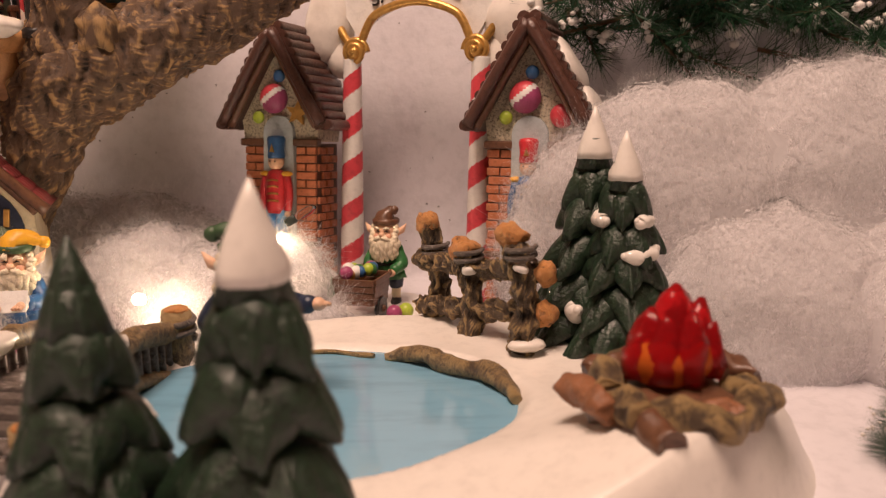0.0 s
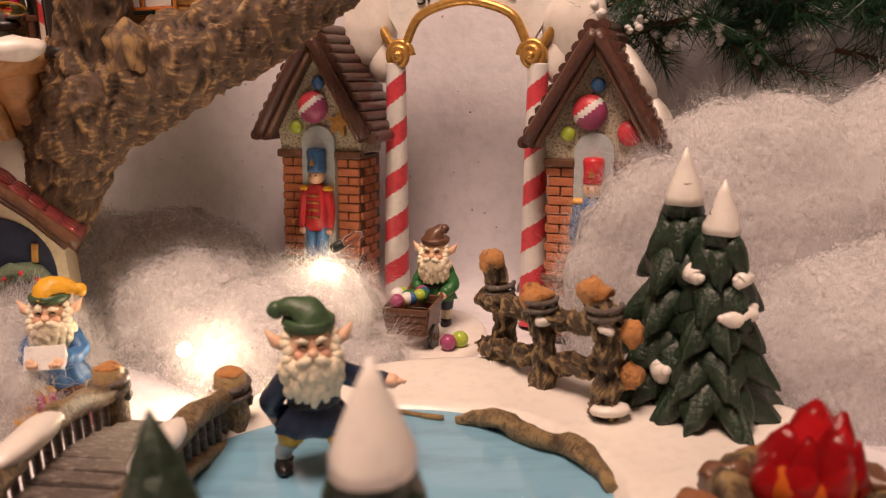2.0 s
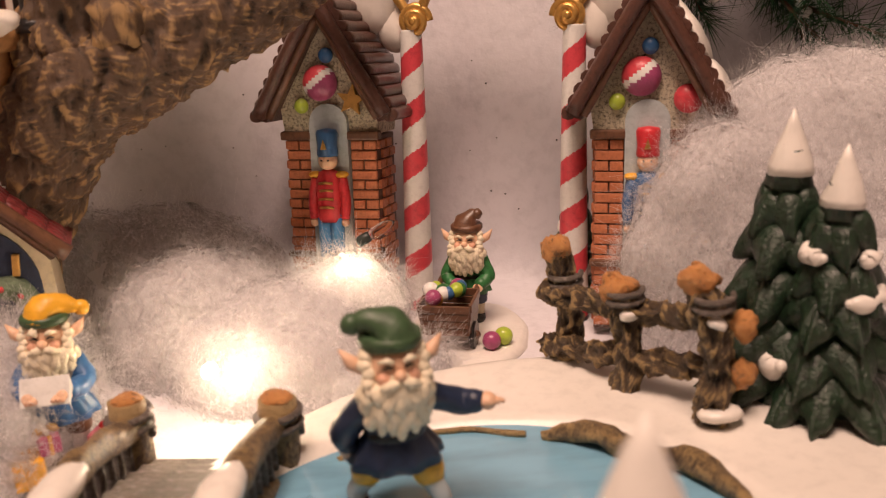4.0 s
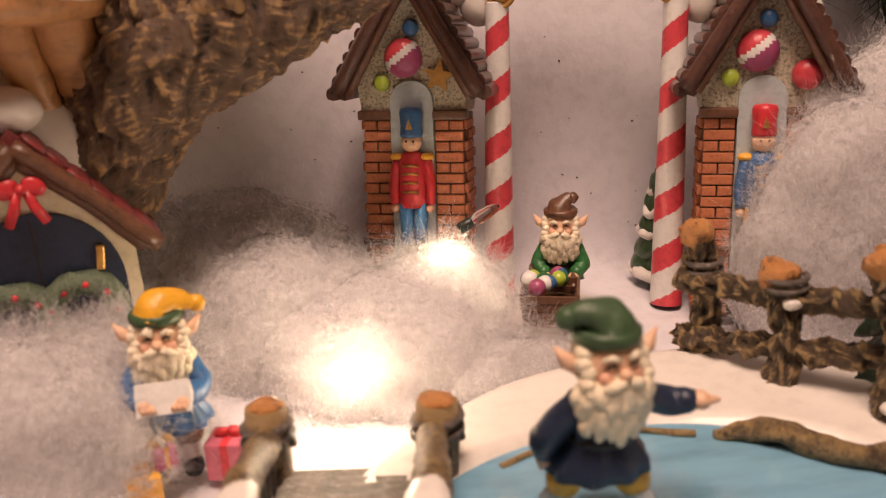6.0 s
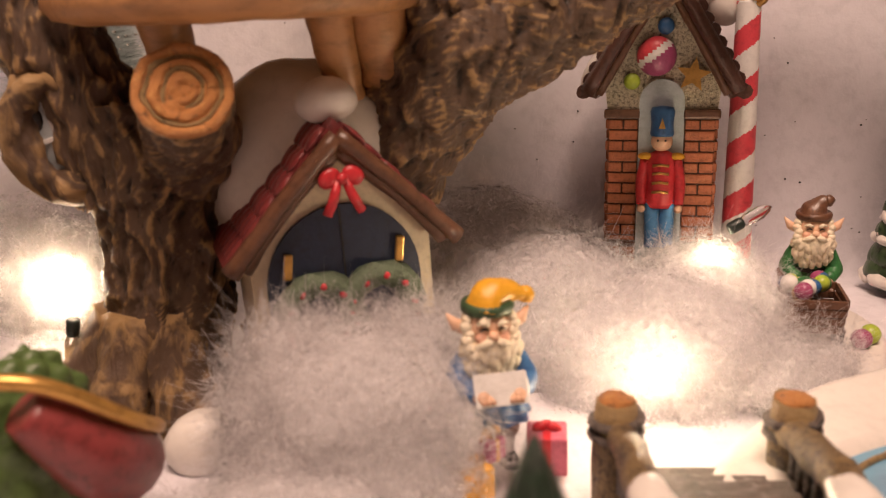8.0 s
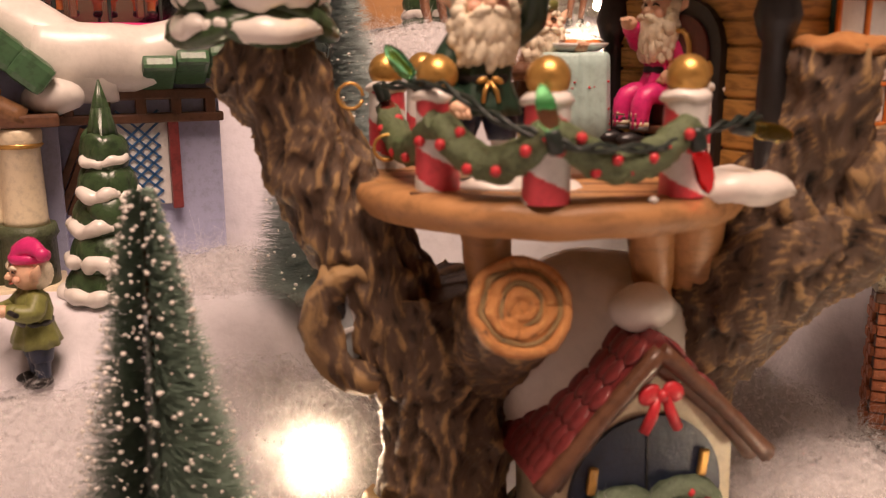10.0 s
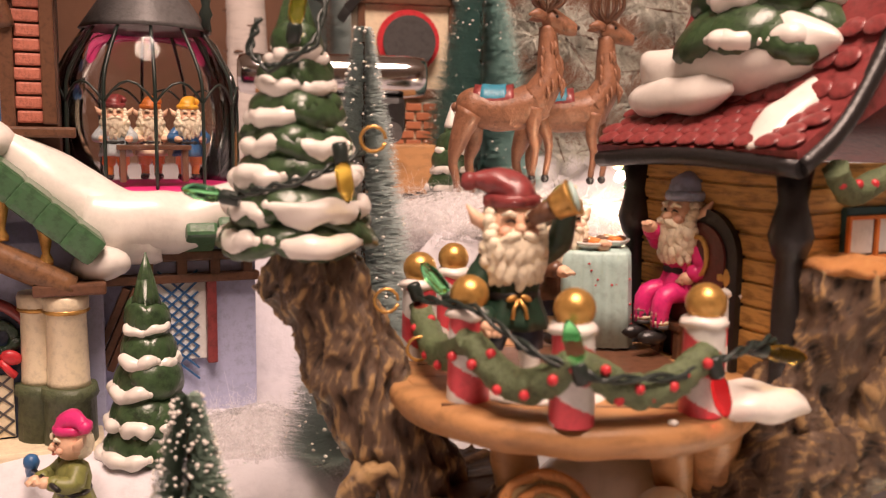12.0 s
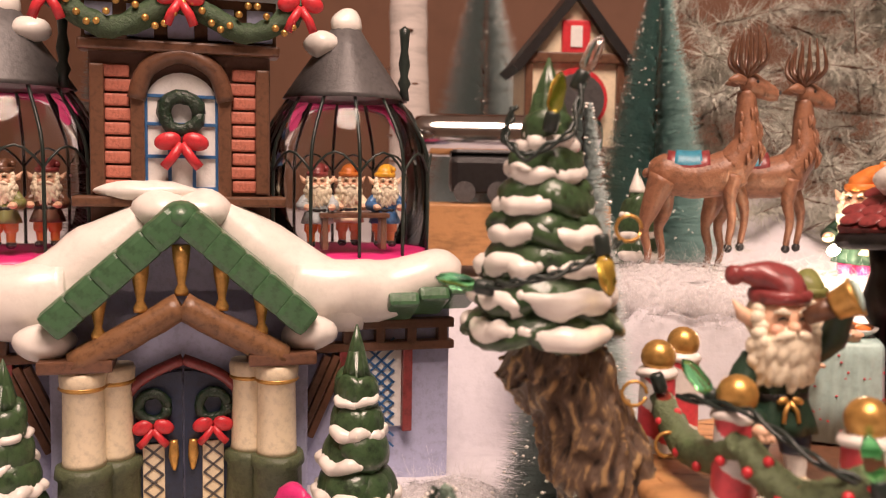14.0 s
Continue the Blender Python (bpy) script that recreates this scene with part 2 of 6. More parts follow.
class Shape:
    """Collects pieces of one mesh, each with its material."""

    def __init__(self):
        self.bm, self.mats = bmesh.new(), []

    def slot(self, mat):
        if mat not in self.mats:
            self.mats.append(mat)
        return self.mats.index(mat)

    def _mark(self, verts, mat, smooth=True):
        i = self.slot(mat)
        for f in {f for v in verts for f in v.link_faces}:
            f.material_index, f.smooth = i, smooth

    def ball(self, mat, c, r, seg=14, rot=(0, 0, 0), lump=0.0, freq=1.0):
        r = (r, r, r) if isinstance(r, (int, float)) else r
        m = Matrix.LocRotScale(c, Euler([radians(a) for a in rot]), r)
        vs = bmesh.ops.create_uvsphere(self.bm, u_segments=seg, v_segments=max(6, seg * 2 // 3), radius=1, matrix=m)["verts"]
        if lump:
            self.roughen(vs, lump, freq)
        self._mark(vs, mat)
        return vs

    def roughen(self, vs, amount, freq):
        for v in vs:
            v.co += amount * noise.noise_vector(v.co * freq)

    def box(self, mat, c, size, rot=(0, 0, 0), bevel=0.06):
        m = Matrix.LocRotScale(c, Euler([radians(a) for a in rot]), size)
        vs = bmesh.ops.create_cube(self.bm, size=1, matrix=m)["verts"]
        if bevel:
            es = list({e for v in vs for e in v.link_edges})
            g = bmesh.ops.bevel(self.bm, geom=es, offset=bevel, segments=2, affect="EDGES", profile=0.6)
            vs = list({v for f in g["faces"] for v in f.verts})
        self._mark(vs, mat, False)
        return vs

    def tube(self, mat, pts, radii, seg=12, lump=0.0, freq=1.0, caps=True, steps=1):
        """A tapered tube along points, smoothed through steps between them."""
        pts = [Vector(p) for p in pts]
        if isinstance(radii, (int, float)):
            radii = [radii] * len(pts)
        if steps > 1:
            P, R = [], []
            n = len(pts)
            for i in range(n - 1):
                p0, p1, p2, p3 = pts[max(i - 1, 0)], pts[i], pts[i + 1], pts[min(i + 2, n - 1)]
                for s in range(steps):
                    u = s / steps
                    P.append(0.5 * ((2 * p1) + (p2 - p0) * u + (2 * p0 - 5 * p1 + 4 * p2 - p3) * u * u + (3 * p1 - p0 - 3 * p2 + p3) * u ** 3))
                    R.append(radii[i] * (1 - u) + radii[i + 1] * u)
            pts, radii = P + [pts[-1]], R + [radii[-1]]
        rings, last = [], Vector((0.13, 0.21, 1)).normalized()
        for i, p in enumerate(pts):
            d = (pts[min(i + 1, len(pts) - 1)] - pts[max(i - 1, 0)]).normalized()
            a = last - d * last.dot(d)
            a = a.normalized() if a.length > 0.02 else d.cross(Vector((1, 0, 0.1))).normalized()
            last = a
            b = d.cross(a)
            rings.append([self.bm.verts.new(p + radii[i] * (math.cos(t) * a + math.sin(t) * b)) for t in [2 * math.pi * k / seg for k in range(seg)]])
        idx = self.slot(mat)
        for r0, r1 in zip(rings, rings[1:]):
            for k in range(seg):
                f = self.bm.faces.new((r0[k], r0[(k + 1) % seg], r1[(k + 1) % seg], r1[k]))
                f.material_index, f.smooth = idx, True
        if caps:
            for r in (rings[0], rings[-1]):
                f = self.bm.faces.new(r)
                f.material_index = idx
        vs = [v for r in rings for v in r]
        if lump:
            self.roughen(vs, lump, freq)
        return vs

    def lathe(self, mat, c, profile, seg=20, lean=(0, 0), scale=(1, 1), lump=0.0, freq=1.0, wave=(0, 0.0)):
        """profile: (radius, height) from below upwards, about a line that leans."""
        idx, rings = self.slot(mat), []
        z0, z1 = profile[0][1], profile[-1][1]
        for r, z in profile:
            u = (z - z0) / ((z1 - z0) or 1)
            ring = []
            for k in range(seg):
                t = 2 * math.pi * k / seg
                rr = max(r, 0.002) * (1 + wave[1] * math.cos(wave[0] * t))
                ring.append(self.bm.verts.new((c[0] + lean[0] * u + scale[0] * rr * math.cos(t), c[1] + lean[1] * u + scale[1] * rr * math.sin(t), c[2] + z)))
            rings.append(ring)
        for a, b in zip(rings, rings[1:]):
            for k in range(seg):
                f = self.bm.faces.new((a[k], a[(k + 1) % seg], b[(k + 1) % seg], b[k]))
                f.material_index, f.smooth = idx, True
        for r, flip in ((rings[0], True), (rings[-1], False)):
            f = self.bm.faces.new(r[::-1] if flip else r)
            f.material_index = idx
        vs = [v for r in rings for v in r]
        if lump:
            self.roughen(vs, lump, freq)
        return vs

    def prism(self, mat, outline, y0, y1, smooth=False):
        """An outline in x and z, drawn out from y0 to y1."""
        idx = self.slot(mat)
        a = [self.bm.verts.new((x, y0, z)) for x, z in outline]
        b = [self.bm.verts.new((x, y1, z)) for x, z in outline]
        n = len(a)
        fs = [self.bm.faces.new(a), self.bm.faces.new(b[::-1])]
        fs += [self.bm.faces.new((a[i], b[i], b[(i + 1) % n], a[(i + 1) % n])) for i in range(n)]
        for f in fs:
            f.material_index, f.smooth = idx, smooth
        return a + b

    def mesh(self, name):
        bmesh.ops.recalc_face_normals(self.bm, faces=self.bm.faces)
        self.bm.transform(Matrix.Scale(CM, 4))
        me = bpy.data.meshes.new(name)
        self.bm.to_mesh(me)
        self.bm.free()
        for m in self.mats:
            me.materials.append(m)
        return me


def thing(name, label, category, at=(0, 0, 0), yaw=0.0, group="", kind="", tilt=0.0):
    ob = new(name)
    ob.empty_display_size = 0.01
    ob.matrix_world = pose(at[0] * CM, at[1] * CM, at[2] * CM, tilt, 0, yaw)
    return tagged(ob, label, category, group, kind)


def part(name, shape, parent=None, label="", at=(0, 0, 0), rot=(0, 0, 0)):
    ob = new(name, shape.mesh(name))
    ob.parent = parent
    ob.matrix_local = pose(at[0] * CM, at[1] * CM, at[2] * CM, *rot)
    return tagged(ob, label) if label else ob


def single(name, shape, label, category, at=(0, 0, 0), yaw=0.0, group="", kind="", tilt=0.0):
    ob = new(name, shape.mesh(name))
    ob.matrix_world = pose(at[0] * CM, at[1] * CM, at[2] * CM, tilt, 0, yaw)
    return tagged(ob, label, category, group, kind)


def repeat(ob, name, parent, at, rot=(0, 0, 0), scale=1.0):
    """Another part on the same mesh."""
    o = new(name, ob.data)
    o.parent = parent
    o.matrix_local = pose(at[0] * CM, at[1] * CM, at[2] * CM, *rot) @ Matrix.Scale(scale, 4)
    return o


def smooth(a, b, x):
    t = min(1, max(0, (x - a) / (b - a)))
    return t * t * (3 - 2 * t)


def soup(name, verts, faces, mats):
    """A mesh from arrays: faces all of one size."""
    v = np.asarray(verts, np.float32) * CM
    f = np.asarray(faces, np.int32)
    me = bpy.data.meshes.new(name)
    me.vertices.add(len(v))
    me.vertices.foreach_set("co", v.ravel())
    me.loops.add(f.size)
    me.loops.foreach_set("vertex_index", f.ravel())
    me.polygons.add(len(f))
    me.polygons.foreach_set("loop_start", np.arange(len(f), dtype=np.int32) * f.shape[1])
    me.update(calc_edges=True)
    for m in mats:
        me.materials.append(m)
    return me


def _unit_ball():
    bm = bmesh.new()
    bmesh.ops.create_icosphere(bm, subdivisions=1, radius=1)
    v = np.array([p.co[:] for p in bm.verts])
    f = np.array([[p.index for p in q.verts] for q in bm.faces])
    bm.free()
    return v, f


def dabs(name, centres, radii, mat, parent=None):
    """Many small round grains in one mesh."""
    v, f = _unit_ball()
    c, r = np.asarray(centres, float), np.asarray(radii, float)
    V = (c[:, None, :] + r[:, None, None] * v[None] * (1, 1, 0.8)).reshape(-1, 3)
    F = (f[None] + (np.arange(len(c)) * len(v))[:, None, None]).reshape(-1, 3)
    me = soup(name, V, F, [mat])
    me.polygons.foreach_set("use_smooth", [True] * len(me.polygons))
    ob = new(name, me)
    ob.parent = parent
    return tagged(ob, kind="stuff")

# ---- setting: room, draped tiers ----
def ground_height(x, y):
    """Batting laid over stacked boxes: low stage in front, high stage behind."""
    wall = 4.5 - 0.18 * x if x > 0 else 4.5 + 0.02 * x
    back = 18.3 * smooth(wall, wall + 3.0, y) * smooth(-31, -25, x)
    left = (9.0 * smooth(-9, 2, y) + 8.5 * smooth(14, 19, y)) * (1 - smooth(-31, -25, x))
    n = 0.5 * noise.noise(Vector((x * 0.12, y * 0.12, 0.3))) + 0.18 * noise.noise(Vector((x * 0.5, y * 0.5, 2.1)))
    return back + left + 3.2 * smooth(28, 37, y) * smooth(-31, -25, x) + n * (0.5 + 0.5 * smooth(-20, 0, y)) - 0.55


def build_ground():
    nx, ny = 190, 230
    xs = np.linspace(-110, 90, nx)
    ys = np.concatenate([np.linspace(-75, -10, 60), np.linspace(-9.5, 22, 130), np.linspace(24, 110, 40)])
    verts = [(x, y, ground_height(x, y)) for y in ys for x in xs]
    faces = [(j * nx + i, j * nx + i + 1, (j + 1) * nx + i + 1, (j + 1) * nx + i) for j in range(ny - 1) for i in range(nx - 1)]
    me = soup("ground", verts, faces, [BATTING])
    for p in me.polygons:
        p.use_smooth = True
    tagged(new("ground", me), "white snow batting draped over stepped stage", "snow blanket", kind="structure")


build_ground()


def build_room():
    for name, c, size, mat in (("wall_north", (0, 150, 60), (420, 6, 260), WALLBROWN), ("wall_south", (0, -260, 60), (420, 6, 260), CEIL), ("wall_west", (-207, -55, 60), (6, 410, 260), CEIL), ("wall_east", (207, -55, 60), (6, 410, 260), CEIL), ("floor", (0, -55, -73), (420, 420, 6), TAN), ("ceiling", (0, -55, 193), (420, 420, 6), CEIL)):
        s = Shape()
        s.box(mat, (0, 0, 0), size, bevel=0)
        single(name, s, "plain painted room surface around the display", "room", c, kind="structure")
    s = Shape()
    s.box(TAN, (0, 0, 0), (205, 190, 3), bevel=0.4)
    for x in (-95, 95):
        for y in (-85, 85):
            s.box(TAN, (x, y, -34), (6, 6, 66), bevel=0.3)
    single("display_table", s, "wooden table under the snow batting", "table", (-10, 16, -3.4))


build_room()


def cotton(name, blobs, fibres, label, seed):
    """A heap of pulled cotton: solid heart, thin outer veils and loose fibres."""
    rng = random.Random(seed)
    top = thing(name, label, "cotton snow", kind="stuff")
    s = Shape()
    for c, r in blobs:
        s.ball(COTTON, c, [q - 0.35 for q in r], 40)
    for v in s.bm.verts:
        v.co += 0.55 * noise.noise_vector(v.co * 0.55) + 0.25 * noise.noise_vector(v.co * 1.7) + 0.10 * noise.noise_vector(v.co * 5)
    part("cotton_heart", s, top)
    for k, mat in enumerate(COTTON_THIN):
        s = Shape()
        for c, r in blobs:
            s.ball(mat, c, [q - 0.1 + 0.22 * k for q in r], 40)
        gone = [v for v in s.bm.verts if sum(sum(((v.co[a] - c[a]) / (r[a] - 0.2 + 0.22 * k)) ** 2 for a in range(3)) < 0.97 for c, r in blobs) > 0]
        bmesh.ops.delete(s.bm, geom=gone, context="VERTS")
        for v in s.bm.verts:
            v.co += 0.55 * noise.noise_vector(v.co * 0.55) + 0.28 * noise.noise_vector(v.co * 1.7 + Vector((k, 0, 0))) + 0.16 * noise.noise_vector(v.co * 4)
        part("cotton_veil", s, top)
    g = np.random.default_rng(seed)
    k = fibres * 3
    c = np.array([b[0] for b in blobs])
    r = np.array([b[1] for b in blobs])
    pick = g.integers(0, len(blobs), k)
    d = g.normal(0, 1, (k, 3))
    d[:, 2] = np.abs(d[:, 2]) * 1.2 - 0.3
    d /= np.linalg.norm(d, axis=1)[:, None]
    p = c[pick] + d * (r[pick] + g.uniform(-0.3, 0.4, (k, 1)) + 0.5 * g.random((k, 1)) ** 5)
    deep = ((((p[:, None, :] - c[None]) / (r[None] - 0.35)) ** 2).sum(2) < 1).any(1)
    p, d = p[~deep], d[~deep]
    k = len(p)
    p += np.array([0.55 * noise.noise_vector(Vector(q) * 0.55) for q in p.tolist()])
    w = d * g.uniform(0, 0.9, (k, 1)) + 0.6 * g.normal(0, 1, (k, 3))
    bend = 0.35 * g.normal(0, 1, (k, 3))
    ln = g.uniform(0.15, 0.75, (k, 1))
    side = np.cross(w, g.normal(0, 1, (k, 3)))
    side *= g.uniform(0.0018, 0.0045, (k, 1)) / np.linalg.norm(side, axis=1)[:, None]
    rows = []
    for q in range(4):
        o = p + w * ln * q / 3 + bend * ln * (q / 3) ** 2
        rows += [o - side, o + side]
    verts = np.stack(rows, 1).reshape(-1, 3)
    i = (np.arange(k) * 8)[:, None]
    faces = np.concatenate([i + [0, 1, 3, 2], i + [2, 3, 5, 4], i + [4, 5, 7, 6]])
    ob = new("loose_fibre", soup("loose_fibre", verts, faces, [FIBRE]))
    ob.parent = top
    return top


cotton("cotton_heap", [((-6.2, -7.6, 0.8), (4.6, 4.2, 2.9)), ((-3.6, -5.5, 1.6), (3.2, 2.8, 2.4)), ((-9.5, -5.0, 1.2), (4.4, 3.8, 3.6)), ((-11.6, -0.8, 1.6), (5.4, 3.8, 4.0)), ((-16.0, -1.0, 1.6), (4.0, 3.4, 4.4)), ((-2.2, -9.2, 0.2), (3.0, 2.6, 1.4))], 17000, "fluffy white cotton heap glowing over a buried lamp", 1)
cotton("cotton_heap", [((-17.0, -13.4, 1.0), (3.8, 2.9, 3.9)), ((-18.9, -12.6, 1.2), (2.7, 2.4, 3.7)), ((-14.9, -11.4, 0.8), (2.6, 2.4, 3.5)), ((-19.0, -17.5, -0.2), (4.5, 4.0, 1.9))], 17000, "fluffy white cotton heap before the cottage door", 2)
cotton("cotton_heap", [((18.0, -6.0, 4.2), (7.6, 4.6, 7.6)), ((26.5, -6.0, 4.5), (9.0, 5.0, 8.2)), ((13.7, -7.7, 2.0), (5.5, 2.6, 7.5)), ((21.0, -12.0, 1.0), (6.0, 5.0, 5.0)), ((31.0, -14.0, 1.0), (9.0, 8.0, 6.0))], 24000, "tall bank of fluffy white cotton", 3)
cotton("cotton_heap", [((-31.5, -1.0, 2.2), (5.5, 4.0, 4.2)), ((-38.0, -4.0, 2.5), (6.0, 5.0, 3.6)), ((-33.5, 4.5, 7.4), (4.5, 3.5, 2.2)), ((-29.0, -13.0, -0.8), (5.0, 4.5, 2.0))], 8000, "white cotton bank sloping up to the workshop", 4)
cotton("cotton_heap", [((-22.0, 10.0, 18.0), (7.0, 3.5, 1.6)), ((-10.0, 12.0, 18.0), (8.0, 4.0, 1.7)), ((-27.5, 12.0, 17.5), (4.0, 3.5, 1.5))], 5000, "low white cotton drift on the upper stage", 5)


def specks():
    rng, pts = random.Random(8), []
    for _ in range(90):
        x = rng.uniform(-22, 14)
        y = (4.5 - 0.18 * x if x > 0 else 4.5) + rng.uniform(0.2, 2.4)
        pts.append((x, y, ground_height(x, y) + 0.04))
    tagged(dabs("lint_specks", pts, [rng.uniform(0.035, 0.07) for _ in pts], BLACK), "dark lint specks caught on the batting", "specks")


specks()


# ---- figures: each one plain painted mesh ----
def figure(name, label, at, yaw, tall, hat, coat, legs, shoes, tip=(0.9, 0.0, 0.3), left=(-0.9, -0.9, 3.0), right=(0.9, -0.9, 3.0), stride=0.0, beard=1.0, cuff=None, sit=False, skirt=1.0, lean=0.0, extra=None, held=None, seed=0, tie=False, head=1.12):
    """A small resin elf with a large head, about 6 high before scaling, facing -y."""
    s = Shape()
    rng = random.Random(len(label) + seed)
    s.lathe(coat, (0, 0, 1.75), [(0.90 * skirt, -0.03), (1.05 * skirt, 0), (0.98 * skirt, 0.3), (0.80, 0.8), (0.74, 0.95), (0.80, 1.35), (0.66, 1.95), (0.30, 2.25)], 42, (0, -lean), (1, 0.82), 0.05, 2.2, (9, 0.06))
    s.lathe(BLACK, (0, -0.4 * lean, 2.58), [(0.76, 0), (0.80, 0.06), (0.80, 0.18), (0.76, 0.24)], 22, scale=(1, 0.84))
    if tie:
        for sx in (-1, 1):
            s.ball(GOLD, (sx * 0.2, -0.72, 2.68), (0.17, 0.07, 0.09), 8, (0, sx * 25, 0))
            s.tube(GOLD, [(0, -0.72, 2.66), (sx * 0.16, -0.80, 2.4), (sx * 0.2, -0.82, 2.1)], 0.06, 6)
    for sx in (-1, 1):
        if sit:
            s.tube(legs, [(sx * 0.4, 0, 1.9), (sx * 0.5, -1.1, 1.8), (sx * 0.5, -1.3, 0.7)], [0.42, 0.36, 0.28], 12, steps=4)
            for q in range(4):
                s.tube(CREAM if q % 2 else SLATE, [(sx * 0.5, -1.28, 0.65 + 0.16 * q), (sx * 0.5, -1.27, 0.80 + 0.16 * q)], 0.31, 10)
            s.ball(shoes, (sx * 0.5, -1.55, 0.35), (0.3, 0.58, 0.28), 10)
            continue
        fx, fy = sx * (0.42 + 0.55 * stride), -0.5 * sx * stride
        kx = sx * 0.42 + 0.5 * (fx - sx * 0.42)
        s.tube(legs, [(sx * 0.36, 0, 2.0), (kx, fy * 0.5, 1.5), (kx + 0.05 * sx, fy * 0.55, 1.08)], [0.46, 0.46, 0.36], 16, 0.04, 3, steps=3)
        s.tube(cuff or legs, [(kx + 0.03 * sx, fy * 0.5, 1.15), (fx, fy, 0.7), (fx, fy, 0.3)], [0.30, 0.27, 0.25], 12, 0.02, 4, steps=3)
        s.ball(shoes, (fx + 0.05 * sx, fy - 0.22, 0.22), (0.30, 0.54, 0.24), 14)
        s.ball(shoes, (fx, fy, 0.36), (0.30, 0.30, 0.16), 12)
    hy = -lean
    for grip, sx in ((left, -1), (right, 1)):
        sh = Vector((sx * 0.58, hy * 0.8, 3.72))
        e = Vector(grip)
        mid = (sh + e) / 2 + Vector((sx * 0.34, 0.12, -0.28))
        s.tube(coat, [sh, mid, e], [0.38, 0.37, 0.30], 16, 0.06, 2.5, steps=5)
        w = (e - mid).normalized()
        s.ball(coat, e, (0.33, 0.33, 0.33), 12, lump=0.03, freq=4)
        s.ball(SKIN, e + w * 0.34, (0.26, 0.27, 0.24), 12)
        for q in (-0.13, 0.0, 0.13):
            s.tube(SKIN, [e + w * 0.42 + Vector((q, -0.04, 0.05)), e + w * 0.64 + Vector((q, -0.06, -0.02))], [0.09, 0.07], 6)
    if extra:
        extra(s)
    for v in s.bm.verts:
        v.co.z *= 0.93
    bodied = len(s.bm.verts)
    s.ball(SKIN, (0, hy, 4.55), (0.60, 0.58, 0.62), 20)
    s.ball(SKIN, (0, hy - 0.62, 4.50), (0.14, 0.16, 0.12), 10)
    s.tube(paint("lip_paint", (0.55, 0.16, 0.12), 0.4, 0.2), [(-0.14, hy - 0.57, 4.31), (0, hy - 0.63, 4.26), (0.14, hy - 0.57, 4.31)], 0.035, 6)
    for sx in (-1, 1):
        s.ball(paint("rosy_skin", (0.80, 0.45, 0.31), 0.45, 0.18), (sx * 0.28, hy - 0.49, 4.42), (0.17, 0.12, 0.14), 10)
        s.tube(BLACK, [(sx * 0.12, hy - 0.58, 4.64), (sx * 0.21, hy - 0.57, 4.69), (sx * 0.31, hy - 0.52, 4.64)], [0.018, 0.032, 0.018], 6)
        s.tube(BEARD, [(sx * 0.10, hy - 0.60, 4.77), (sx * 0.24, hy - 0.58, 4.84), (sx * 0.40, hy - 0.48, 4.78)], [0.05, 0.07, 0.03], 6)
        s.tube(SKIN, [(sx * 0.52, hy, 4.50), (sx * 0.84, hy - 0.02, 4.68), (sx * 1.05, hy + 0.02, 4.98)], [0.17, 0.16, 0.02], 10)
        if beard:
            for q in range(5):
                z = 4.80 - 0.16 * q
                s.ball(BEARD, (sx * (0.54 + 0.05 * (q % 2)), hy - 0.12 - 0.07 * q, z), (0.17, 0.20, 0.16), 8, lump=0.05, freq=6)
    if beard:
        s.ball(BEARD, (0, hy - 0.38, 3.95), (0.58 * beard, 0.36, 0.60 * beard), 20, (12, 0, 0), 0.06, 4.5)
        for row, (z0, n, ln) in enumerate(((4.28, 9, 0.62), (4.02, 9, 0.70), (3.74, 7, 0.62))):
            for k in range(n):
                a = (k / (n - 1) - 0.5) * (2.7 - 0.3 * row)
                r0, ph = 0.60 - 0.03 * row, rng.uniform(0, 6)
                d = ln * (1 - 0.25 * abs(a)) * rng.uniform(0.85, 1.15)
                pts = [(beard * (r0 + 0.05 * q) * math.sin(a) + 0.05 * math.sin(ph + 1.9 * q), hy - 0.12 - (0.36 + 0.05 * q + 0.05 * (1 - row)) * math.cos(a), z0 - d * q / 3) for q in range(4)]
                s.tube(BEARD, pts, [0.12, 0.18, 0.16, 0.05], 8, steps=3)
        for sx in (-1, 1):
            s.tube(BEARD, [(sx * 0.03, hy - 0.70, 4.38), (sx * 0.24, hy - 0.68, 4.33), (sx * 0.46, hy - 0.52, 4.18)], [0.07, 0.11, 0.03], 8, steps=3)
    s.ball(BEARD, (0, hy + 0.20, 4.55), (0.64, 0.52, 0.62), 16, lump=0.09, freq=4)
    hx, hyy, hz = tip
    s.lathe(hat[1] if len(hat) > 1 else hat[0], (0, hy + 0.06, 4.93), [(0.60, 0), (0.65, 0.08), (0.65, 0.22), (0.58, 0.28)], 44, lump=0.02, freq=5, wave=(22, 0.025 if len(hat) > 1 else 0.0))
    s.tube(hat[0], [(0, hy, 5.06), (0.08 * hx, hy + 0.05 * hyy, 5.30), (0.5 * hx, hy + 0.45 * hyy, 5.45 + 0.4 * hz), (hx, hy + hyy, 5.40 + hz)], [0.60, 0.47, 0.29, 0.13], 18, 0.06, 2.6, steps=5)
    s.ball(hat[0], (hx, hy + hyy, 5.38 + hz), 0.22, 12, lump=0.03, freq=5)
    if held:
        held(s)
    for i, v in enumerate(s.bm.verts):
        if i >= bodied:
            v.co = Vector((0, hy, 3.72)) + head * (v.co - Vector((0, hy, 4.0)))
        v.co += 0.012 * noise.noise_vector(v.co * 6 + Vector((seed, 0, 0)))
        v.co *= tall / 6.0
